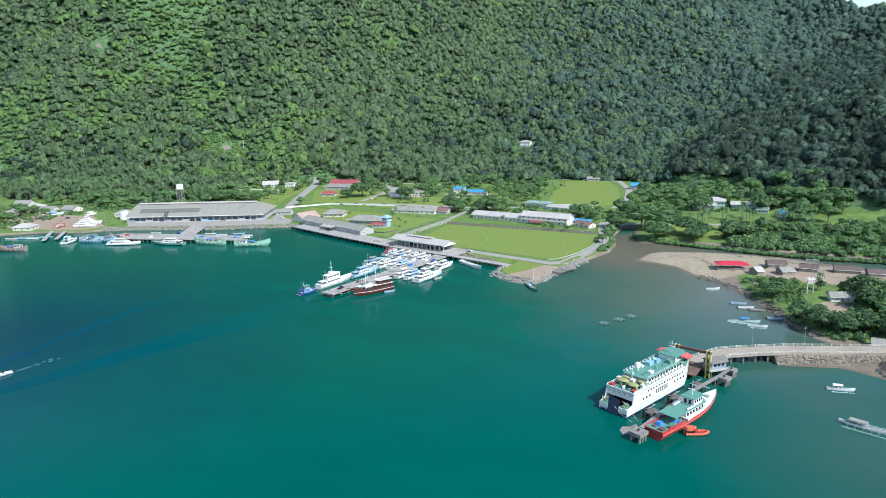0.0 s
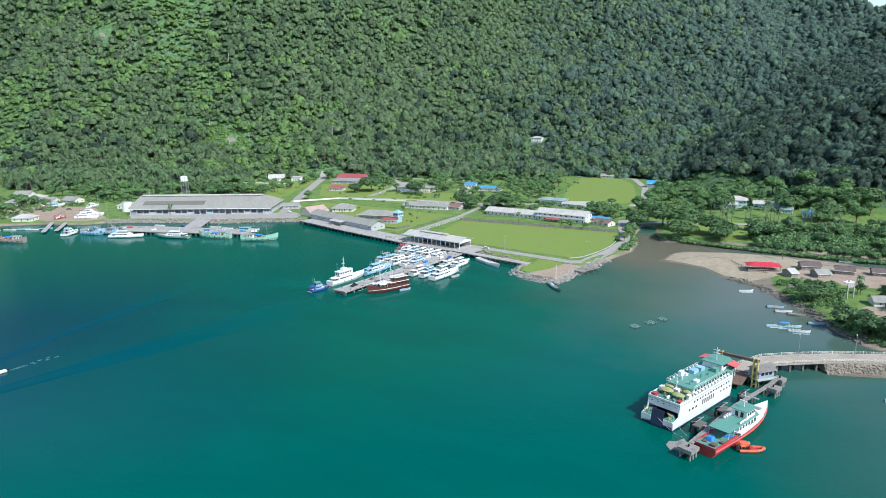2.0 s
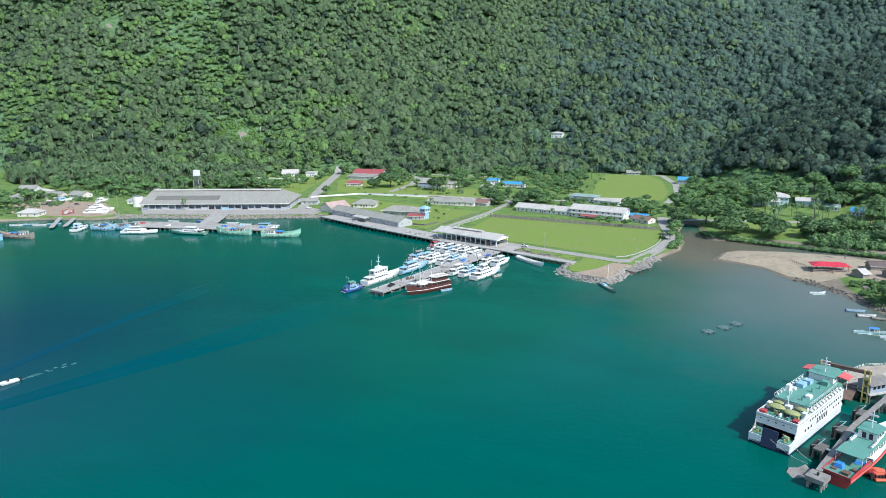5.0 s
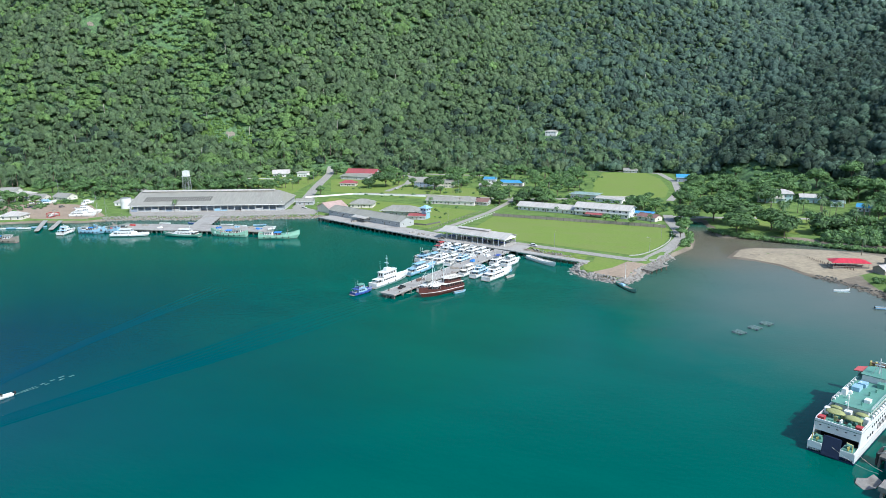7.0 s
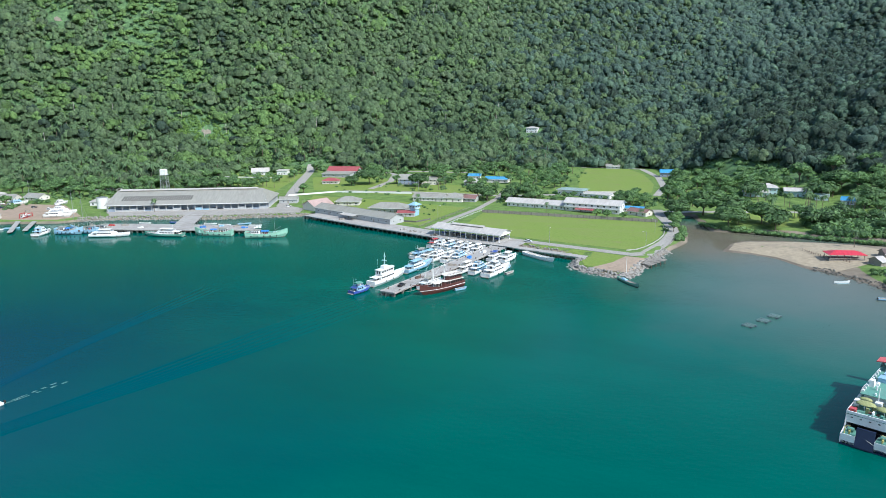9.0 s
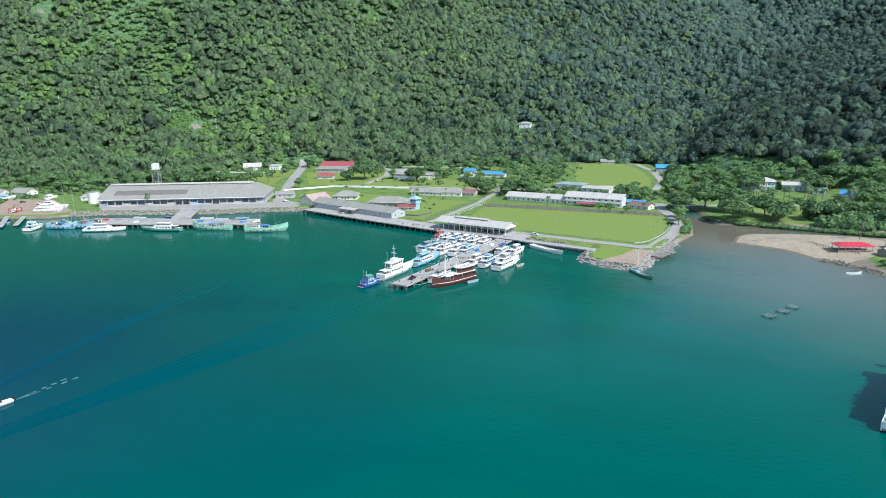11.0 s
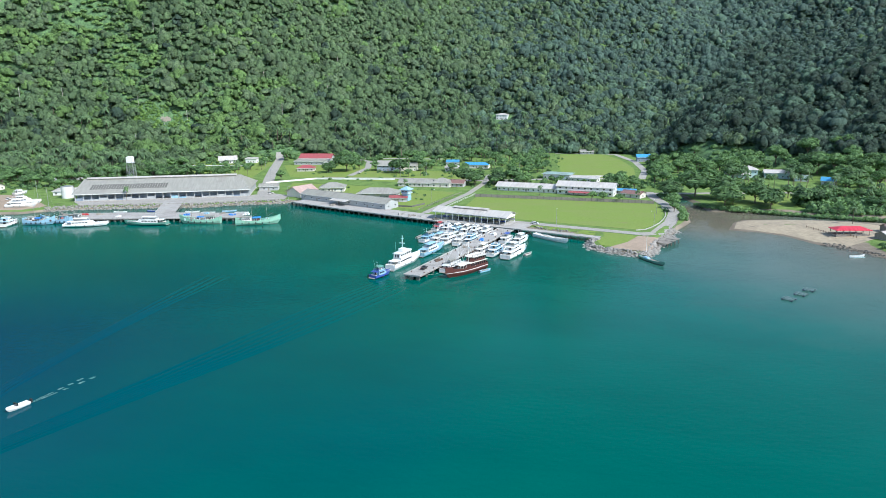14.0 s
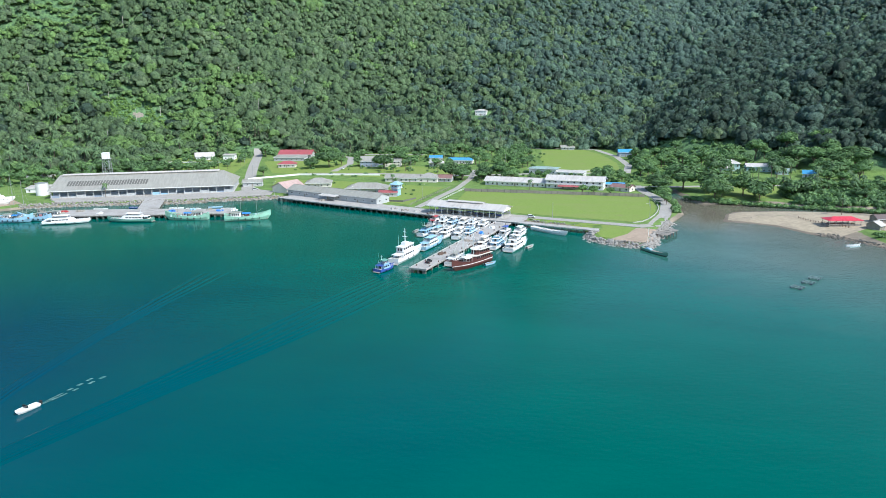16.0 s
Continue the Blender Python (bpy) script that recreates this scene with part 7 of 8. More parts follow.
for i in range(4):
    for j in (-2.5, 2.5):
        part("post", Shape().tube((-7 + i * 4.4, j, -1.5), (-7 + i * 4.4, j, 1.9), 0.22, 0.2, 6), "rust", wl)
for i in range(14):
    if i not in (5, 9):
        part("plank", Shape().box(-8 + i * 1.15, -3, 1.9, -7.1 + i * 1.15, 3, 2.05), "plank", wl)

# ---- speedboat with its foam trail
sp = thing("speedboat", pose(-236, 161, 0.15, 0, -4, 256), "small white speedboat running across the bay", "speedboat")
hull(sp, 6, 1.9, 0.6, "white", "white", 0.3, 0.3, 0.9, 2.2, 0.8, 0.15, "cream", 0.2)
part("windscreen", Shape().box(0.2, -0.8, 0.9, 0.5, 0.8, 1.5), "glass", sp)
part("engine", Shape().box(-3.9, -0.3, 0.3, -3.4, 0.3, 1.2), "black", sp)

tail = dense([(-235.3, 164), (-232, 177), (-231, 182)], 1.4)
s = Shape()
rn = random.Random(4)
for i, (p, q) in enumerate(zip(tail, tail[1:])):
    k = i / len(tail)
    w0 = (0.45 + 0.6 * k) * rn.uniform(0.7, 1.2)
    for side in (-1, 1):
        if rn.random() < 1.15 - k:
            o = side * (0.25 + 1.1 * k)
            s.add([(p[0] + o - w0 / 2, p[1], 0.03), (p[0] + o + w0 / 2, p[1], 0.03), (q[0] + o + w0 / 2, q[1], 0.03), (q[0] + o - w0 / 2, q[1], 0.03)], [(0, 1, 2, 3)])
tagged(part("wake", s, "foam"), "broken white foam trail behind the speedboat", "wake", kind="stuff")
s = Shape()
for way, m, gap in (([(-238, 112), (-226, 143), (-212, 179), (-201, 207), (-181, 262), (-172, 286)], 7, 1.9), ([(-244, 140), (-249, 172), (-252, 208), (-253, 244), (-251, 288)], 4, 1.8)):
    pts = dense(way, 3.0)
    for j in range(m):
        rings = []
        for k, (p, (l, r)) in enumerate(zip(pts, ribbon(pts, 2.0))):
            u = k / (len(pts) - 1)
            ux, uy = (l[0] - r[0]) / 2, (l[1] - r[1]) / 2
            o = (j - m / 2) * gap * (0.5 + 1.1 * u) + 1.2 * math.sin(k / 9 + 0.5 * j)
            cx, cy = p[0] + ux * o, p[1] + uy * o
            hgt = 0.42 * math.sin(math.pi * u) ** 0.5
            rings.append([(cx - ux, cy - uy, -0.05), (cx, cy, hgt), (cx + ux, cy + uy, -0.05)])
        s.loft(rings, closed=False, caps=False)
tagged(part("swell", s, "sea", smooth=True), "faint lines of swell left by a boat", "swell", kind="stuff")

# ---------------------------------------------------------------- ferry landing: causeway, jetty, lifting gantry
CW = [(94, 281.5), (77, 277), (56, 271), (42, 265), (32, 260), (26, 252.5), (21, 245.5)]
e = ribbon(CW, 8.5)
cw = thing("causeway", pose(0, 0, 0), "pale concrete causeway on piles to the ferry ramp", "causeway", kind="structure")
part("deck_slab", Shape().loft([[(*l, 2.9), (*l, 3.5), (*r, 3.5), (*r, 2.9)] for l, r in e]), "causeway", cw)
piles(cw, offset(CW[2:], 3.2), 5, 2.9, 0.35)
piles(cw, offset(CW[2:], -3.2), 5, 2.9, 0.35)
for sd in (4.0, -4.0):
    ln = dense(offset(CW, sd), 3.2)
    for p in ln:
        part("rail_post", Shape().box(p[0] - 0.12, p[1] - 0.12, 3.5, p[0] + 0.12, p[1] + 0.12, 4.5), "cream", cw)
    s = Shape()
    for p, q in zip(ln, ln[1:]):
        s.tube((*p, 4.35), (*q, 4.35), 0.06, 0.06, 4).tube((*p, 3.95), (*q, 3.95), 0.05, 0.05, 4)
    part("rail", s, "cream", cw)
s = Shape()
bank = [(49, 268.5), (56, 271), (77, 277), (96, 282)]
wide, top = ribbon(bank, 17), ribbon(bank, 8.8)
s.loft([[(*wl, -1.5), (*tl, 2.88), (*tr_, 2.88), (*wr, -1.5)] for (wl, wr), (tl, tr_) in zip(wide, top)])
part("embankment", s, "bank_stone", cw, "stone-faced bank under the causeway")
BANK_STONES = []
for me in STONES:
    me = me.copy()
    me.materials[0] = M["bank_stone"]
    BANK_STONES.append(me)
for side, sd in ((offset(bank, -6.6), 11), (offset(bank, 6.6), 12)):
    rn = random.Random(sd)
    for k in range(235 if sd == 11 else 60):
        t = rn.random() * 2.999
        p, q = side[int(t)], side[int(t) + 1]
        u, o = t % 1, rn.uniform(-1.9, 1.9)
        zz = 0.75 + o * (1.05 if sd == 11 else -1.05)
        part("stone", BANK_STONES[k % 6], "", cw, at=pose(p[0] + (q[0] - p[0]) * u - 0.21 * o, p[1] + (q[1] - p[1]) * u + 0.97 * o, zz, rn.uniform(0, 40), rn.uniform(0, 40), rn.uniform(0, 360)) @ Matrix.Scale(rn.uniform(0.4, 0.75), 4))
rn = random.Random(33)
south = offset(bank, -6.4)
co, fa = [], []
for k in range(900):
    t = rn.random() * 2.999
    p, q = south[int(t)], south[int(t) + 1]
    u, o = t % 1, rn.uniform(-2.1, 2.0)
    m = pose(p[0] + (q[0] - p[0]) * u - 0.21 * o, p[1] + (q[1] - p[1]) * u + 0.97 * o, 0.8 + o * 1.05, rn.uniform(0, 60), rn.uniform(0, 60), rn.uniform(0, 360)) @ Matrix.Scale(rn.uniform(0.3, 0.6), 4)
    base, me = len(co), BANK_STONES[k % 6]
    co += [m @ v.co for v in me.vertices]
    fa += [[base + j for j in f.vertices] for f in me.polygons]
tagged(part("stone_facing", grid_mesh("stone_facing", np.array(co), np.array(fa), M["bank_stone"], False), "", cw), kind="stuff")
for a, b in ((42.5, 268.5), (62, 274.5)):
    copy_thing(lp, pose(a, b, 3.5, 0, 0, 255))
g = thing("ramp_gantry", pose(20.4, 243.2, 0, 0, 0, -20), "yellow lifting gantry over the ferry ramp", "gantry")
for a in (-6, 6):
    tw = part("tower", Shape().box(a - 0.9, -0.7, -3, a - 0.5, 0.7, 10.5).box(a + 0.5, -0.7, -3, a + 0.9, 0.7, 10.5), "yellow", g)
    for k in range(5):
        part("tie", Shape().box(a - 0.5, -0.5, 1 + k * 2.1, a + 0.5, 0.5, 1.4 + k * 2.1), "yellow", tw)
part("cross_beam", Shape().box(-7, -0.5, 9.2, 7, 0.5, 10.2), "rust", g)
part("ramp_deck", Shape().loft([[(-3.6, 3, 3.4), (3.6, 3, 3.4), (3.6, 3, 3.7), (-3.6, 3, 3.7)], [(-3.6, -6, 1.7), (3.6, -6, 1.7), (3.6, -6, 2.0), (-3.6, -6, 2.0)]]), "rust", g, "dark steel ramp plate")
kh = thing("control_house", pose(27.2, 240.6, 3.2, 0, 0, 38), "small white control house with a dark gable roof", "control house")
part("wall", Shape().loft([[(a, b, c) for b, c in ((0, 0), (4.6, 0), (4.6, 2.9), (2.3, 4.3), (0, 2.9))] for a in (0, 6.5)]), "slate", kh)
part("roof", Shape().gable(0, 0, 6.5, 4.6, 2.95, 1.4, 0.7), "asphalt", kh)
part("platform", Shape().box(-0.8, -0.8, -0.4, 7.3, 5.4, 0), "concrete", kh)
for a in (0, 6.5):
    for b in (0, 4.6):
        part("pile", Shape().tube((a, b, -7), (a, b, -0.4), 0.3, 0.3, 8), "dark_concrete", kh)
panes(kh, 0.8, 5.8, -0.03, 1.7, 1.1, 1.1, 3)
JT = [(6.3, 187.5), (18.5, 216), (30.5, 238), (34.5, 246.5)]
jt = thing("jetty", pose(0, 0, 0), "narrow concrete jetty with mooring platforms", "jetty", kind="structure")
e = ribbon(JT, 1.4)
part("walkway", Shape().loft([[(*l, 2.7), (*l, 3.05), (*r, 3.05), (*r, 2.7)] for l, r in e]), "jetty", jt)
piles(jt, JT, 6.5, 2.7, 0.28, square=False)
for cx, cy, w in ((5.8, 184.8, 4.3), (31.5, 236, 4.0), (34.2, 244.6, 3.4)):
    m = pose(cx, cy, 0, 0, 0, 61)
    pl = part("mooring_platform", Shape().box(-w / 2, -w / 2, 2.0, w / 2, w / 2, 3.15), "jetty", jt, at=m)
    for a in (-0.35, 0, 0.35):
        for b in (-0.35, 0.35):
            part("pile", Shape().tube((a * w, b * w, -4), (a * w, b * w, 2.0), 0.32, 0.32, 8), "jetty", pl)
    part("bollard", Shape().tube((0, 0, 3.15), (0, 0, 3.9), 0.25, 0.3, 8), "black", pl)
bs = thing("broken_slab", pose(2.6, 190.5, 0.25, 4, -5, 40), "broken concrete slab tilted into the water", "concrete slab")
part("slab", Shape().prism([(-3.4, -1.6), (-0.6, -2.3), (2.9, -1.2), (3.6, 1.4), (0.9, 1.1), (-1.0, 2.2), (-3.0, 1.0)], -0.35, 0.15, 0.0), "jetty", bs)
part("lower_slab", Shape().prism([(-3.8, -3.9), (-1.2, -4.6), (0.8, -2.6), (-1.0, -2.2), (-3.6, -2.4)], -0.5, -0.05, 0.0), "jetty", bs)
for a in (-2, 2):
    part("pile", Shape().tube((a, 0, -4), (a, 0, -0.3), 0.3, 0.3, 8), "dark_concrete", bs)
# breasting dolphins between ferry and jetty, dark steel frames with rubber fenders
for k in range(3):
    t = 0.2 + k * 0.27
    dx, dy = 4.6 + 26 * t - 1.2, 188.5 + 48 * t + 2.4
    dl = thing("mooring_dolphin", pose(dx, dy, 0, 0, 0, 61.8), "dark steel mooring dolphin with rubber fenders", "dolphin", "mooring dolphins along the jetty")
    part("cap", Shape().box(-2.3, -1.2, 2.4, 2.3, 1.2, 3.0), "dark_concrete", dl)
    part("fender_panel", Shape().box(-2.2, 1.4, 0.4, 2.2, 1.9, 3.6), "black", dl)
    for a in (-2, 0, 2):
        for b in (-1.0, 1.0):
            part("pile", Shape().tube((a * 1.15, b * 1.3, -4), (a, b, 2.4), 0.3, 0.3, 8), "dark_concrete", dl)
    part("frame", Shape().tube((-2.2, 1.6, 3.6), (-2.2, 0, 4.4), 0.12, 0.12, 5).tube((2.2, 1.6, 3.6), (2.2, 0, 4.4), 0.12, 0.12, 5).tube((-2.2, 0, 4.4), (2.2, 0, 4.4), 0.12, 0.12, 5), "steel", dl)
    part("gangway", Shape().box(-0.5, -4.2, 2.8, 0.5, -1.3, 3.0), "steel", dl)

# ---------------------------------------------------------------- single trees of the plain
def taken(x, y, margin):
    """Whether a house, a road, a lawn kept open or the sea is at x, y."""
    for a, b, turn, L, D in FOOTPRINTS:
        c, s = math.cos(radians(turn)), math.sin(radians(turn))
        u, v = (x - a) * c + (y - b) * s, -(x - a) * s + (y - b) * c
        if -margin < u < L + margin and -margin < v < D + margin:
            return True
    for pts, w in WAYS:
        for (ax, ay), (bx, by) in zip(pts, pts[1:]):
            dx, dy = bx - ax, by - ay
            k = min(1, max(0, ((x - ax) * dx + (y - ay) * dy) / (dx * dx + dy * dy)))
            if math.hypot(x - ax - k * dx, y - ay - k * dy) < w / 2 + margin * 0.6:
                return True
    return gz(x, y) < 0.9


def broadleaf(seed, spread):
    """Trunk with limbs, and a crown of leafy lobes, for a tree one unit high."""
    r = random.Random(seed)
    trunk = Shape()
    trunk.tube((0, 0, -0.04), (0.01, 0, 0.3), 0.035, 0.024, 7)
    cos, tris, base = [], [], 0
    for i in range(7):
        a = 2 * math.pi * i / 6 + r.uniform(-0.3, 0.3)
        rad = 0 if i == 6 else spread * r.uniform(0.45, 0.7)
        c = Vector((math.cos(a) * rad, math.sin(a) * rad, r.uniform(0.55, 0.72) if i < 6 else 0.78))
        trunk.tube((0.01, 0, 0.28), (c.x * 0.5, c.y * 0.5, 0.3 + (c.z - 0.3) * 0.6), 0.018, 0.012, 5)
        trunk.tube((c.x * 0.5, c.y * 0.5, 0.3 + (c.z - 0.3) * 0.6), tuple(c), 0.012, 0.005, 5)
        tc, tt = leafy_template(seed * 10 + i, 108, 0.18)
        k = spread * r.uniform(0.5, 0.68)
        p = tc * np.array([k, k, k * r.uniform(0.6, 0.8)]) + np.array(c)
        cos.append(p)
        tris.append(tt + base)
        base += len(p)
    crown = np.concatenate(cos), np.concatenate(tris)
    return trunk.mesh("trunk", M["bark"]), grid_mesh("crown", *crown, M["dark_leaf" if spread > 0.5 else "leaf"], False), triangles(trunk), crown


KINDS = {"broad": [broadleaf(k, 0.42) for k in range(21, 25)], "umbrella": [broadleaf(k, 0.75) for k in range(31, 33)]}
PALM_MESHES = [(t.mesh("trunk", M["bark"]), l.mesh("fronds", M["palm"])) for t, l in PALMS]
tr = random.Random(17)
LABELS = {"broad": ("leafy broad-crowned green tree", "tree", "trees of the village plain"),
          "umbrella": ("wide umbrella-shaped green tree", "tree", "trees of the village plain"),
          "palm": ("coconut palm with drooping fronds", "palm", "palms of the village plain")}


WOOD = []


def plant(kind, x, y, h):
    if kind == "broad" and (y > 590 or x < -470):
        # trees of the far thickets stand too close to be told apart
        WOOD.append((x, y, gz(x, y) - 0.05, h, h, tr.uniform(0, 6.28)))
        return
    lab, cat, grp = LABELS[kind]
    ob = thing("palm_tree" if kind == "palm" else "tree", pose(x, y, gz(x, y) - 0.05, 0, 0, tr.uniform(0, 360)) @ Matrix.Scale(h, 4), lab, cat, grp)
    if kind == "palm":
        t, c = tr.choice(PALM_MESHES)
        part("trunk", t, "", ob)
        part("fronds", c, "", ob)
    else:
        t, c = tr.choice(KINDS[kind])[:2]
        part("trunk", t, "", ob)
        part("crown", c, "", ob)


# named trees
for k, x, y, h in (("umbrella", -309, 618, 15), ("umbrella", -322, 606, 9), ("umbrella", -257, 611, 12), ("broad", -248, 634, 14), ("umbrella", -190, 560, 12), ("broad", -150, 560, 15), ("palm", -126, 505, 9),
                   ("broad", -90, 493, 7), ("broad", -83, 491, 7), ("broad", -72, 489, 6), ("palm", -60, 490, 9), ("palm", -412, 447, 11), ("broad", -345, 556, 9), ("broad", -400, 690, 12), ("broad", -352, 690, 10),
                   ("umbrella", 56.5, 350, 8), ("umbrella", 63, 357, 7.5), ("umbrella", 65.5, 316, 8), ("umbrella", 72, 307, 8.5), ("umbrella", 80, 302, 9), ("broad", 74, 322, 7), ("umbrella", 89, 307, 9.5), ("umbrella", 98, 342, 10), ("broad", 91, 318, 7),
                   ("broad", 69, 370, 6), ("broad", 63, 375, 5), ("broad", 81, 370, 6), ("broad", 53, 376, 4.5), ("palm", 81, 376, 9), ("broad", 91, 366, 7),
                   ("umbrella", -20, 520, 17), ("umbrella", -4, 512, 15), ("umbrella", -38, 512, 12), ("broad", -40, 470, 9), ("broad", -38, 482, 10), ("broad", -41, 457, 7), ("umbrella", 14, 497, 13), ("palm", 53, 440, 11), ("palm", 20, 560, 13), ("palm", 52, 556, 14), ("palm", 60, 552, 13)):
    plant(k, x, y, h)


def grove(kind, x0, x1, y0, y1, count, h0, h1, margin=2.5, gap=6.0):
    done, tries = [], 0
    while len(done) < count and tries < count * 12:
        tries += 1
        x, y = tr.uniform(x0, x1), tr.uniform(y0, y1)
        if kind != "palm" and 8 < x < 85 and 528 < y < 600:
            continue  # kept clear so the camera sees the white house
        if -472 < x < -415 and 575 < y < 690:
            continue  # kept clear so the camera sees the steep-roofed house
        if taken(x, y, margin) or any(math.hypot(x - a, y - b) < gap for a, b in done):
            continue
        done.append((x, y))
        plant(kind, x, y, tr.uniform(h0, h1))


grove("broad", -182, -140, 543, 600, 16, 6, 10, 2.0, 5)
grove("broad", -78, -54, 540, 600, 9, 7, 12, 2.0, 5)
grove("broad", -140, -80, 540, 575, 9, 4, 7, 2.0, 6)
grove("umbrella", -182, -145, 548, 590, 3, 9, 12, 2.0, 9)
grove("broad", -182, -130, 600, 745, 30, 8, 13)
grove("broad", -245, -180, 684, 745, 22, 7, 12)
grove("broad", -245, -180, 585, 640, 6, 6, 10)
grove("palm", -240, -130, 560, 740, 14, 10, 15)
grove("broad", -345, -250, 655, 715, 9, 8, 13)
grove("broad", -45, 12, 545, 720, 34, 8, 14)
grove("broad", 0, 130, 618, 660, 20, 11, 19)
grove("broad", 60, 130, 566, 620, 10, 9, 15)
grove("broad", -4, 60, 548, 590, 6, 5, 9)
grove("palm", -10, 110, 550, 590, 9, 11, 15)
grove("umbrella", -14, 60, 476, 500, 6, 8, 13, 1.5, 9)
grove("broad", 62, 150, 466, 545, 32, 6, 11, 2, 6)
grove("palm", 20, 130, 500, 600, 22, 9, 14, 2, 5)
grove("broad", 40, 150, 505, 565, 22, 7, 12, 2, 6)
grove("umbrella", 0, 130, 575, 640, 8, 11, 16, 2, 9)
grove("umbrella", 94, 132, 296, 362, 11, 9, 13, 1.0, 9)
grove("broad", 92, 135, 296, 376, 12, 6, 9, 1.0, 7)
grove("palm", 74, 135, 362, 390, 6, 8, 11)
grove("umbrella", 92, 140, 232, 292, 9, 9, 15, 1.0, 8)
grove("broad", -640, -545, 372, 462, 34, 6, 12, 2, 5)
grove("broad", -640, -440, 505, 580, 40, 7, 13, 2, 6)
grove("palm", -640, -420, 500, 690, 26, 10, 15, 2, 8)
grove("broad", -610, -510, 482, 600, 34, 7, 12, 2, 5)
grove("broad", -500, -415, 560, 640, 26, 7, 12, 2, 5)
grove("palm", -480, -380, 560, 640, 8, 9, 12, 2, 7)
grove("umbrella", -560, -400, 540, 640, 7, 9, 13, 2, 9)
grove("broad", -330, -200, 590, 720, 16, 5, 10, 2, 7)
grove("palm", -330, -195, 500, 720, 10, 8, 12, 2, 9)
grove("broad", -425, -400, 570, 690, 5, 6, 10)
grove("broad", -520, -480, 476, 505, 5, 6, 9)

broad = KINDS["broad"]
tagged(new("thicket_crowns", scatter("thicket_crowns", np.array(WOOD), [k[3] for k in broad], "leaf")), "leafy green crowns of thickets behind the village", "trees", kind="stuff")
tagged(new("thicket_stems", scatter("thicket_stems", np.array(WOOD), [k[2] for k in broad], "bark")), "brown trunks of the thickets behind the village", "tree trunks", kind="stuff")

# low scrub on banks and between houses
pts = []
for x0, x1, y0, y1, count, r0, r1 in ((40, 150, 458, 505, 520, 1.6, 4.4), (58, 150, 505, 548, 200, 1.2, 3.4), (-20, 60, 463, 477, 150, 1.0, 2.6), (46, 72, 338, 385, 130, 0.7, 1.9), (88, 140, 290, 385, 200, 1.0, 2.6), (56, 90, 290, 322, 110, 0.8, 2.0), (-640, -530, 370, 470, 220, 1.0, 2.6), (-700, -410, 520, 690, 700, 1.4, 3.6), (-600, -500, 480, 530, 90, 1.0, 2.6), (-340, -190, 560, 740, 150, 0.8, 2.0),
                                      (-180, -40, 540, 600, 160, 0.8, 2.2), (-128, -118, 610, 760, 20, 0.6, 1.6), (-46, -34, 420, 520, 60, 1.0, 2.4), (-40, 60, 600, 760, 240, 1.5, 3.6), (-300, -200, 470, 530, 26, 0.5, 1.3), (-330, -180, 740, 800, 180, 1.5, 3.5), (-480, -300, 690, 730, 140, 1.5, 3.5)):
    got = 0
    for _ in range(count * 3):
        x, y = tr.uniform(x0, x1), tr.uniform(y0, y1)
        if got < count and not taken(x, y, 1.5):
            r = tr.uniform(r0, r1)
            pts.append((x, y, gz(x, y) + r * 0.3, r, r * tr.uniform(0.7, 1.2), tr.uniform(0, 6.28)))
            got += 1
# mangrove hanging over the creek's far bank
bank_line = dense([(-23, 492), (-14, 477), (7, 470), (43, 460), (78, 450), (130, 447)], 1.1)
for a, b in bank_line:
    r = tr.uniform(1.0, 2.3)
    pts.append((a + tr.uniform(-0.5, 0.5), b + tr.uniform(-0.8, 2.2), 0.5 + r * 0.45, r, r * tr.uniform(0.7, 1.0), tr.uniform(0, 6.28)))
tagged(new("scrub", scatter("scrub", np.array(pts), [leafy_template(60 + k, 52, 0.26) for k in range(4)], "leaf")), "low bushes and mangrove scrub on banks", "scrub", kind="stuff")

# light green open scrub round the bare cut on the hillside
pts = []
for _ in range(520):
    a, d = tr.uniform(0, 6.28), tr.uniform(0, 1) ** 0.5
    x, y = -560 + 42 * d * math.cos(a), 714 + 22 * d * math.sin(a)
    if math.hypot(x + 556, y - 722) < 8:
        continue
    r = tr.uniform(0.8, 2.2)
    pts.append((x, y, gz(x, y) + 0.3 * r, r, r, a))
tagged(new("hill_scrub", scatter("hill_scrub", np.array(pts), [leafy_template(70 + k, 50, 0.26) for k in range(3)], "scrub")), "pale green scrub round a bare cut on the slope", "scrub", kind="stuff")


# ---------------------------------------------------------------- vehicles and quay clutter
WHEEL = Shape().tube((0, -0.11, 0), (0, 0.11, 0), 0.33, 0.33, 12).mesh("tyre", M["black"])
RIM = Shape().tube((0, -0.13, 0), (0, 0.13, 0), 0.19, 0.19, 8).mesh("rim", M["steel"])


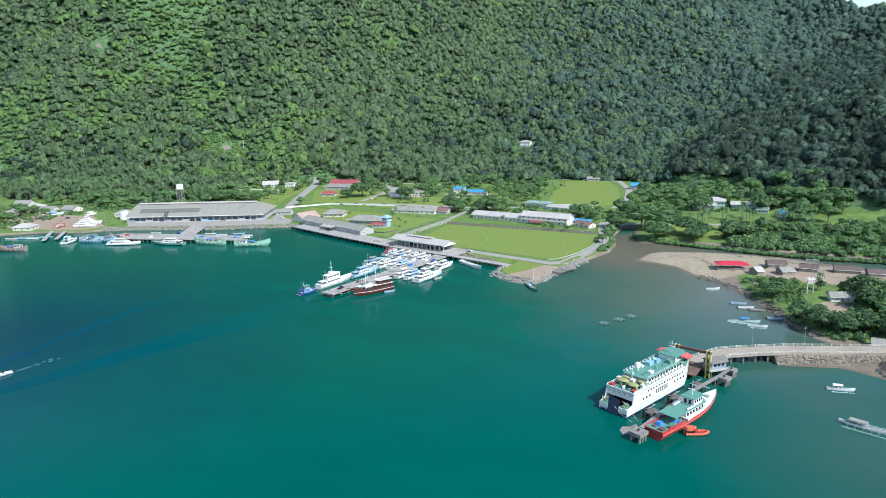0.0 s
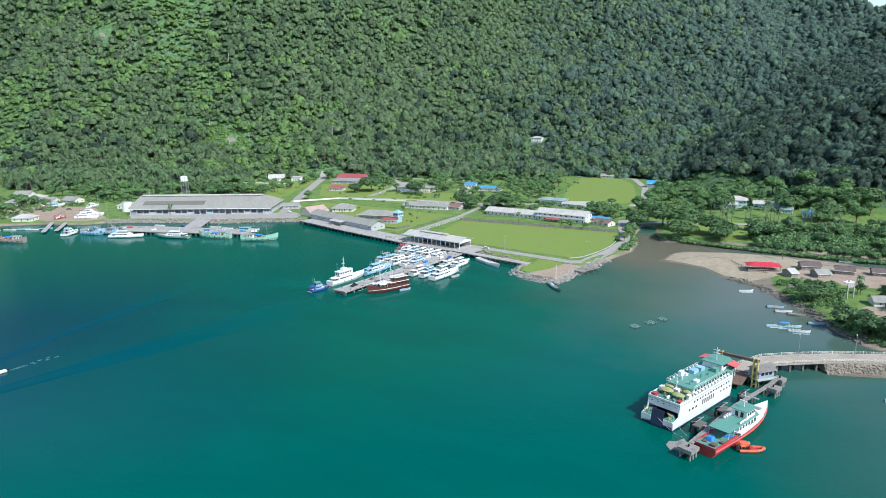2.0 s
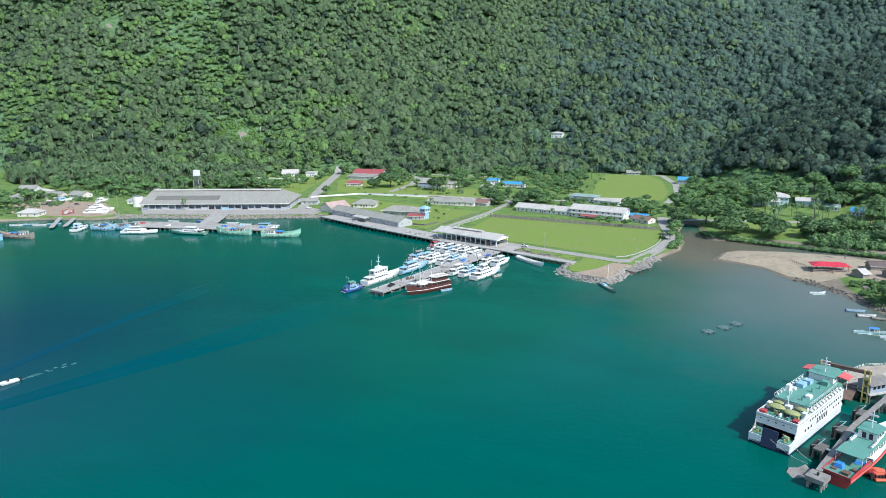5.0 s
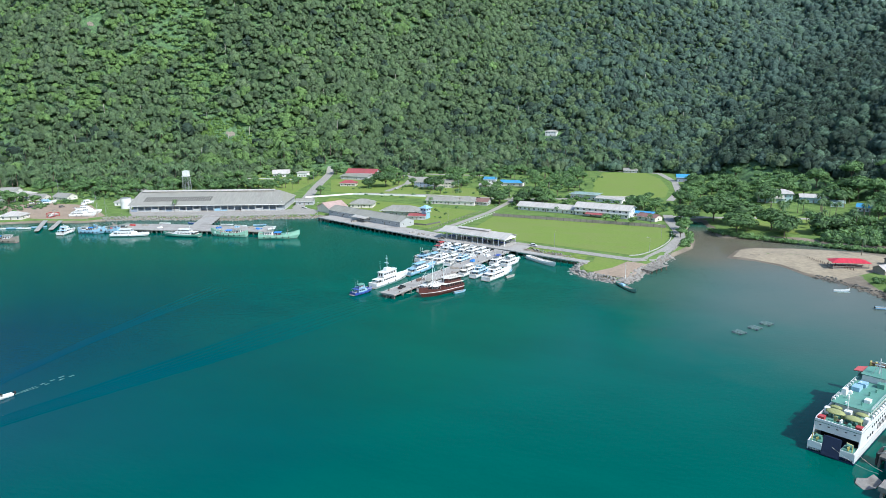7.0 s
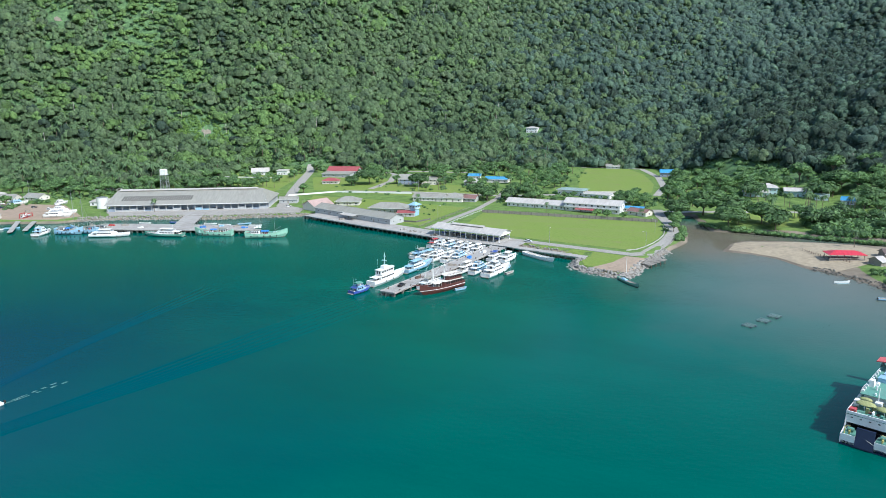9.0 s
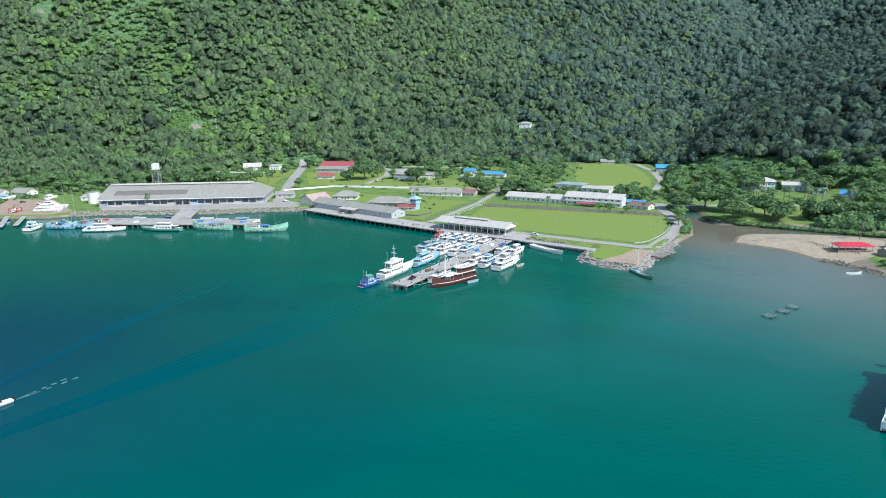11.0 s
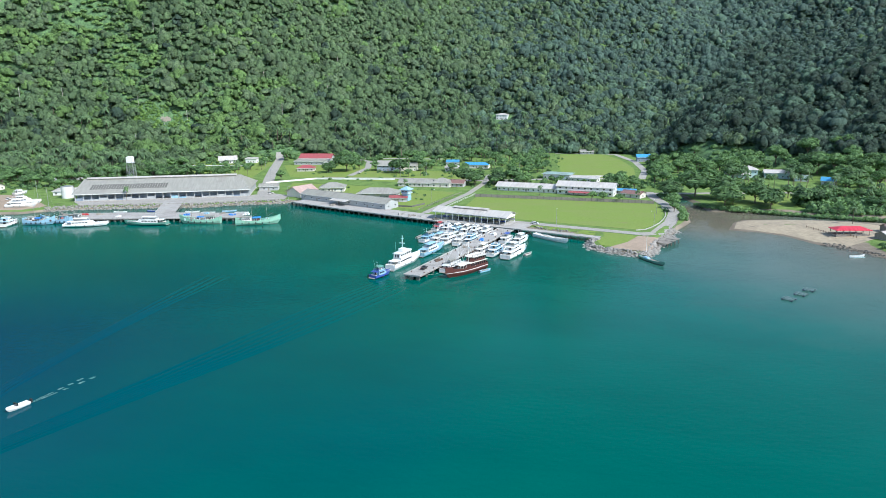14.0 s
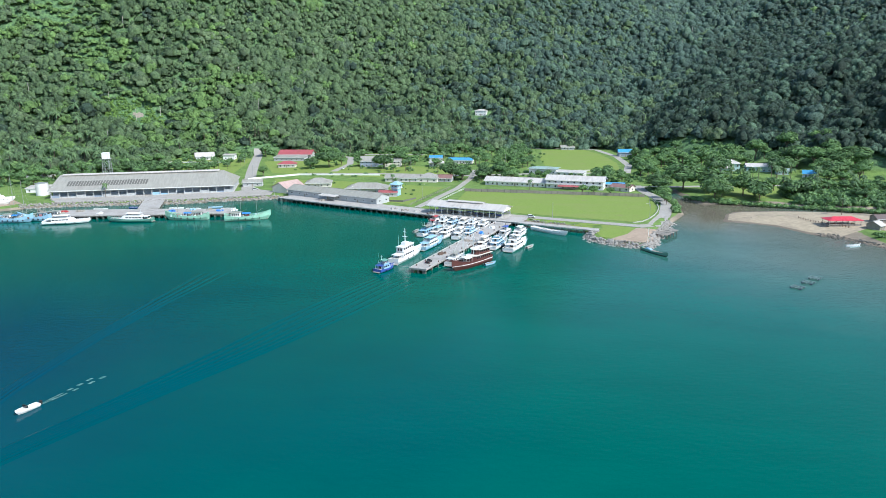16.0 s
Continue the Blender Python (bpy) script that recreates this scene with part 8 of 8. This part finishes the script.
def car(x, y, turn, colour, label, z=None, pickup=False):
    """A car or pickup: body, cabin, windows, lights, wheels."""
    ob = thing("pickup" if pickup else "car", pose(x, y, gz(x, y) + 0.1 if z is None else z, 0, 0, turn), label, "car", "parked vehicles")
    body = [(-2.2, 0.45), (2.15, 0.45), (2.25, 0.75), (1.2, 0.95), (-2.2, 1.0)]
    part("body", Shape().loft([[(a, s, b) for a, b in body] for s in (-0.85, 0.85)]), colour, ob)
    back = -0.4 if pickup else -1.9
    top = [(back, 0.97), (0.95, 0.97), (0.35, 1.5), (back + 0.25, 1.52)]
    part("cabin", Shape().loft([[(a, s, b) for a, b in top] for s in (-0.72, 0.72)]), "glass", ob)
    part("roof", Shape().box(back + 0.2, -0.7, 1.5, 0.4, 0.7, 1.58), colour, ob)
    for s in (-0.6, 0.6):
        part("headlight", Shape().box(2.18, s - 0.15, 0.6, 2.27, s + 0.15, 0.75), "white", ob)
        part("tail_light", Shape().box(-2.25, s - 0.12, 0.7, -2.18, s + 0.12, 0.9), "red", ob)
        for a in (-1.35, 1.35):
            w = part("wheel", WHEEL, "", ob, at=pose(a, s * 1.33, 0.33))
            part("rim", RIM, "", w)
    return ob


car(-543, 431, 70, "navy", "dark pickup parked in the boat yard", pickup=True)
car(-519, 440, 80, "dark_concrete", "dark van parked in the boat yard")
car(-500, 436, 100, "white", "white car parked in the boat yard")
car(-560, 447, 60, "white", "white car under the yard trees")
car(-497, 443, 90, "black", "black car at the edge of the yard")
car(-166, 413, -17, "black", "black car in the passenger shed", 2.4)
car(-150, 408, -17, "navy", "dark car in the passenger shed", 2.4)
car(-122, 407.5, -16, "white", "white car on the field road")
car(-180, 410, 40, "dark_concrete", "dark pickup beside the passenger shed", 2.25, True)
car(-292, 604, 80, "white", "white car on the village road")
car(-162, 303, 80, "black", "dark pickup on the finger pier", 2.1, True)
car(-322, 488, 60, "white", "white car by the warehouse road")
car(60, 548, 5, "white", "white car on the creekside road")

cr_rng = random.Random(31)


def heap(name, x, y, z, colour, label, category, spread=2.0, count=7):
    """A few crates or bundles stacked as one pile of separate boxes."""
    ob = thing(name, pose(x, y, z, 0, 0, cr_rng.uniform(0, 90)), label, category, "cargo on the quays")
    for i in range(count):
        a, b, h = cr_rng.uniform(-spread, spread), cr_rng.uniform(-spread * 0.6, spread * 0.6), cr_rng.uniform(0.4, 1.1)
        w = cr_rng.uniform(0.4, 0.9)
        part("box", Shape().prism([(a - w, b - w * 0.7), (a + w, b - w * 0.7), (a + w, b + w * 0.7), (a - w, b + w * 0.7)], 0, h, cr_rng.uniform(0, 0.25)), colour, ob)


for x, y, z, c, lab in ((-335, 400, 2.4, "tarp_blue", "blue tarpaulin bundles on the quay"), (-326, 406, 2.4, "sky_blue", "pale blue fish crates on the quay"), (-316, 408, 2.4, "plank", "pile of nets and boxes on the quay"),
                        (-308, 405, 2.4, "tarp_blue", "blue nets heaped on the quay"), (-300, 407, 2.4, "white", "white foam boxes on the quay"), (-392, 394, 2.4, "plank", "crates stacked on the quay"),
                        (-400, 391, 2.4, "red", "red handcart and boxes on the quay"), (-376, 390, 2.4, "white", "white foam boxes by the boats"), (-258, 448, 2.25, "plank", "timber stacked on the wharf"),
                        (-205, 424, 2.25, "concrete", "rubble heap on the wharf"), (-197, 420, 2.25, "plank", "planks heaped on the wharf"), (-190, 417, 2.25, "concrete", "broken concrete heap on the wharf"),
                        (-158.5, 318, 2.1, "rust", "coiled ropes and drums on the pier"), (-150.5, 345, 2.1, "plank", "crates on the finger pier"), (-146, 362, 2.1, "tarp_blue", "covered cargo on the finger pier"), (-141.5, 376, 2.1, "white", "foam boxes on the finger pier"),
                        (58, 392, None, "plank", "driftwood and boxes by the shacks"), (68, 380, None, "sky_blue", "blue drums by the shore"), (52, 374, None, "plank", "heap of timber on the shore"), (80, 392, None, "white", "pale rubbish heap by the shacks"),
                        (-482, 419, None, "sky_blue", "blue drums in the boat yard"), (-510, 425, None, "plank", "timber props in the boat yard"), (-498, 412, None, "white", "white boat parts in the yard")):
    heap("cargo_pile", x, y, gz(x, y) if z is None else z, c, lab, "cargo")
for x, y, hd, lab, c in ((-372, 420, 8, "blue open boat behind the quay", "blue"), (-345, 421, 15, "white open boat behind the quay", "white"), (-333, 420, 10, "white open boat behind the quay", "white"), (-322, 427, 30, "pale blue open boat behind the quay", "sky_blue"), (-311, 423, 10, "white open boat behind the quay", "white"), (-392, 413, 5, "white open boat behind the quay", "white")):
    dinghy(x, y, hd, 9, lab, c)
for x, y, h in ((-452, 411, 20), (-449, 416, 15), (-587, 498, 14), (-150, 610, 14), (-230, 600, 12)):
    mp = thing("radio_mast", pose(x, y, gz(x, y)), "thin grey steel mast with stays", "mast", "masts")
    part("pole", Shape().tube((0, 0, 0), (0, 0, h), 0.16, 0.06, 6), "steel", mp)
    for k in range(3):
        a = k * 2.094
        part("stay", Shape().tube((0, 0, h * 0.85), (4 * math.cos(a), 4 * math.sin(a), 0), 0.025, 0.025, 4), "steel", mp)
# mooring lines from boats to the finger pier
for a, b, c in (((-150.5, 297.5, 4.4), (-158, 293.5, 2.5), 0.8), ((-176.5, 299, 1.8), (-167, 294.5, 2.5), 0.4), ((-170, 330, 3), (-157.5, 331, 2.4), 0.5), ((0.5, 204, 3.2), (5.2, 191, 3.3), 0.8), ((-4, 201.5, 3.2), (4.2, 189.5, 3.3), 1.0)):
    ml = thing("mooring_line", pose(0, 0, 0), "slack pale mooring rope", "rope", "mooring lines")
    s = Shape()
    pts = [(a[0] + (b[0] - a[0]) * t, a[1] + (b[1] - a[1]) * t, a[2] + (b[2] - a[2]) * t - c * 4 * t * (1 - t)) for t in np.linspace(0, 1, 9)]
    for p, q in zip(pts, pts[1:]):
        s.tube(p, q, 0.035, 0.035, 4)
    part("rope", s, "cream", ml)
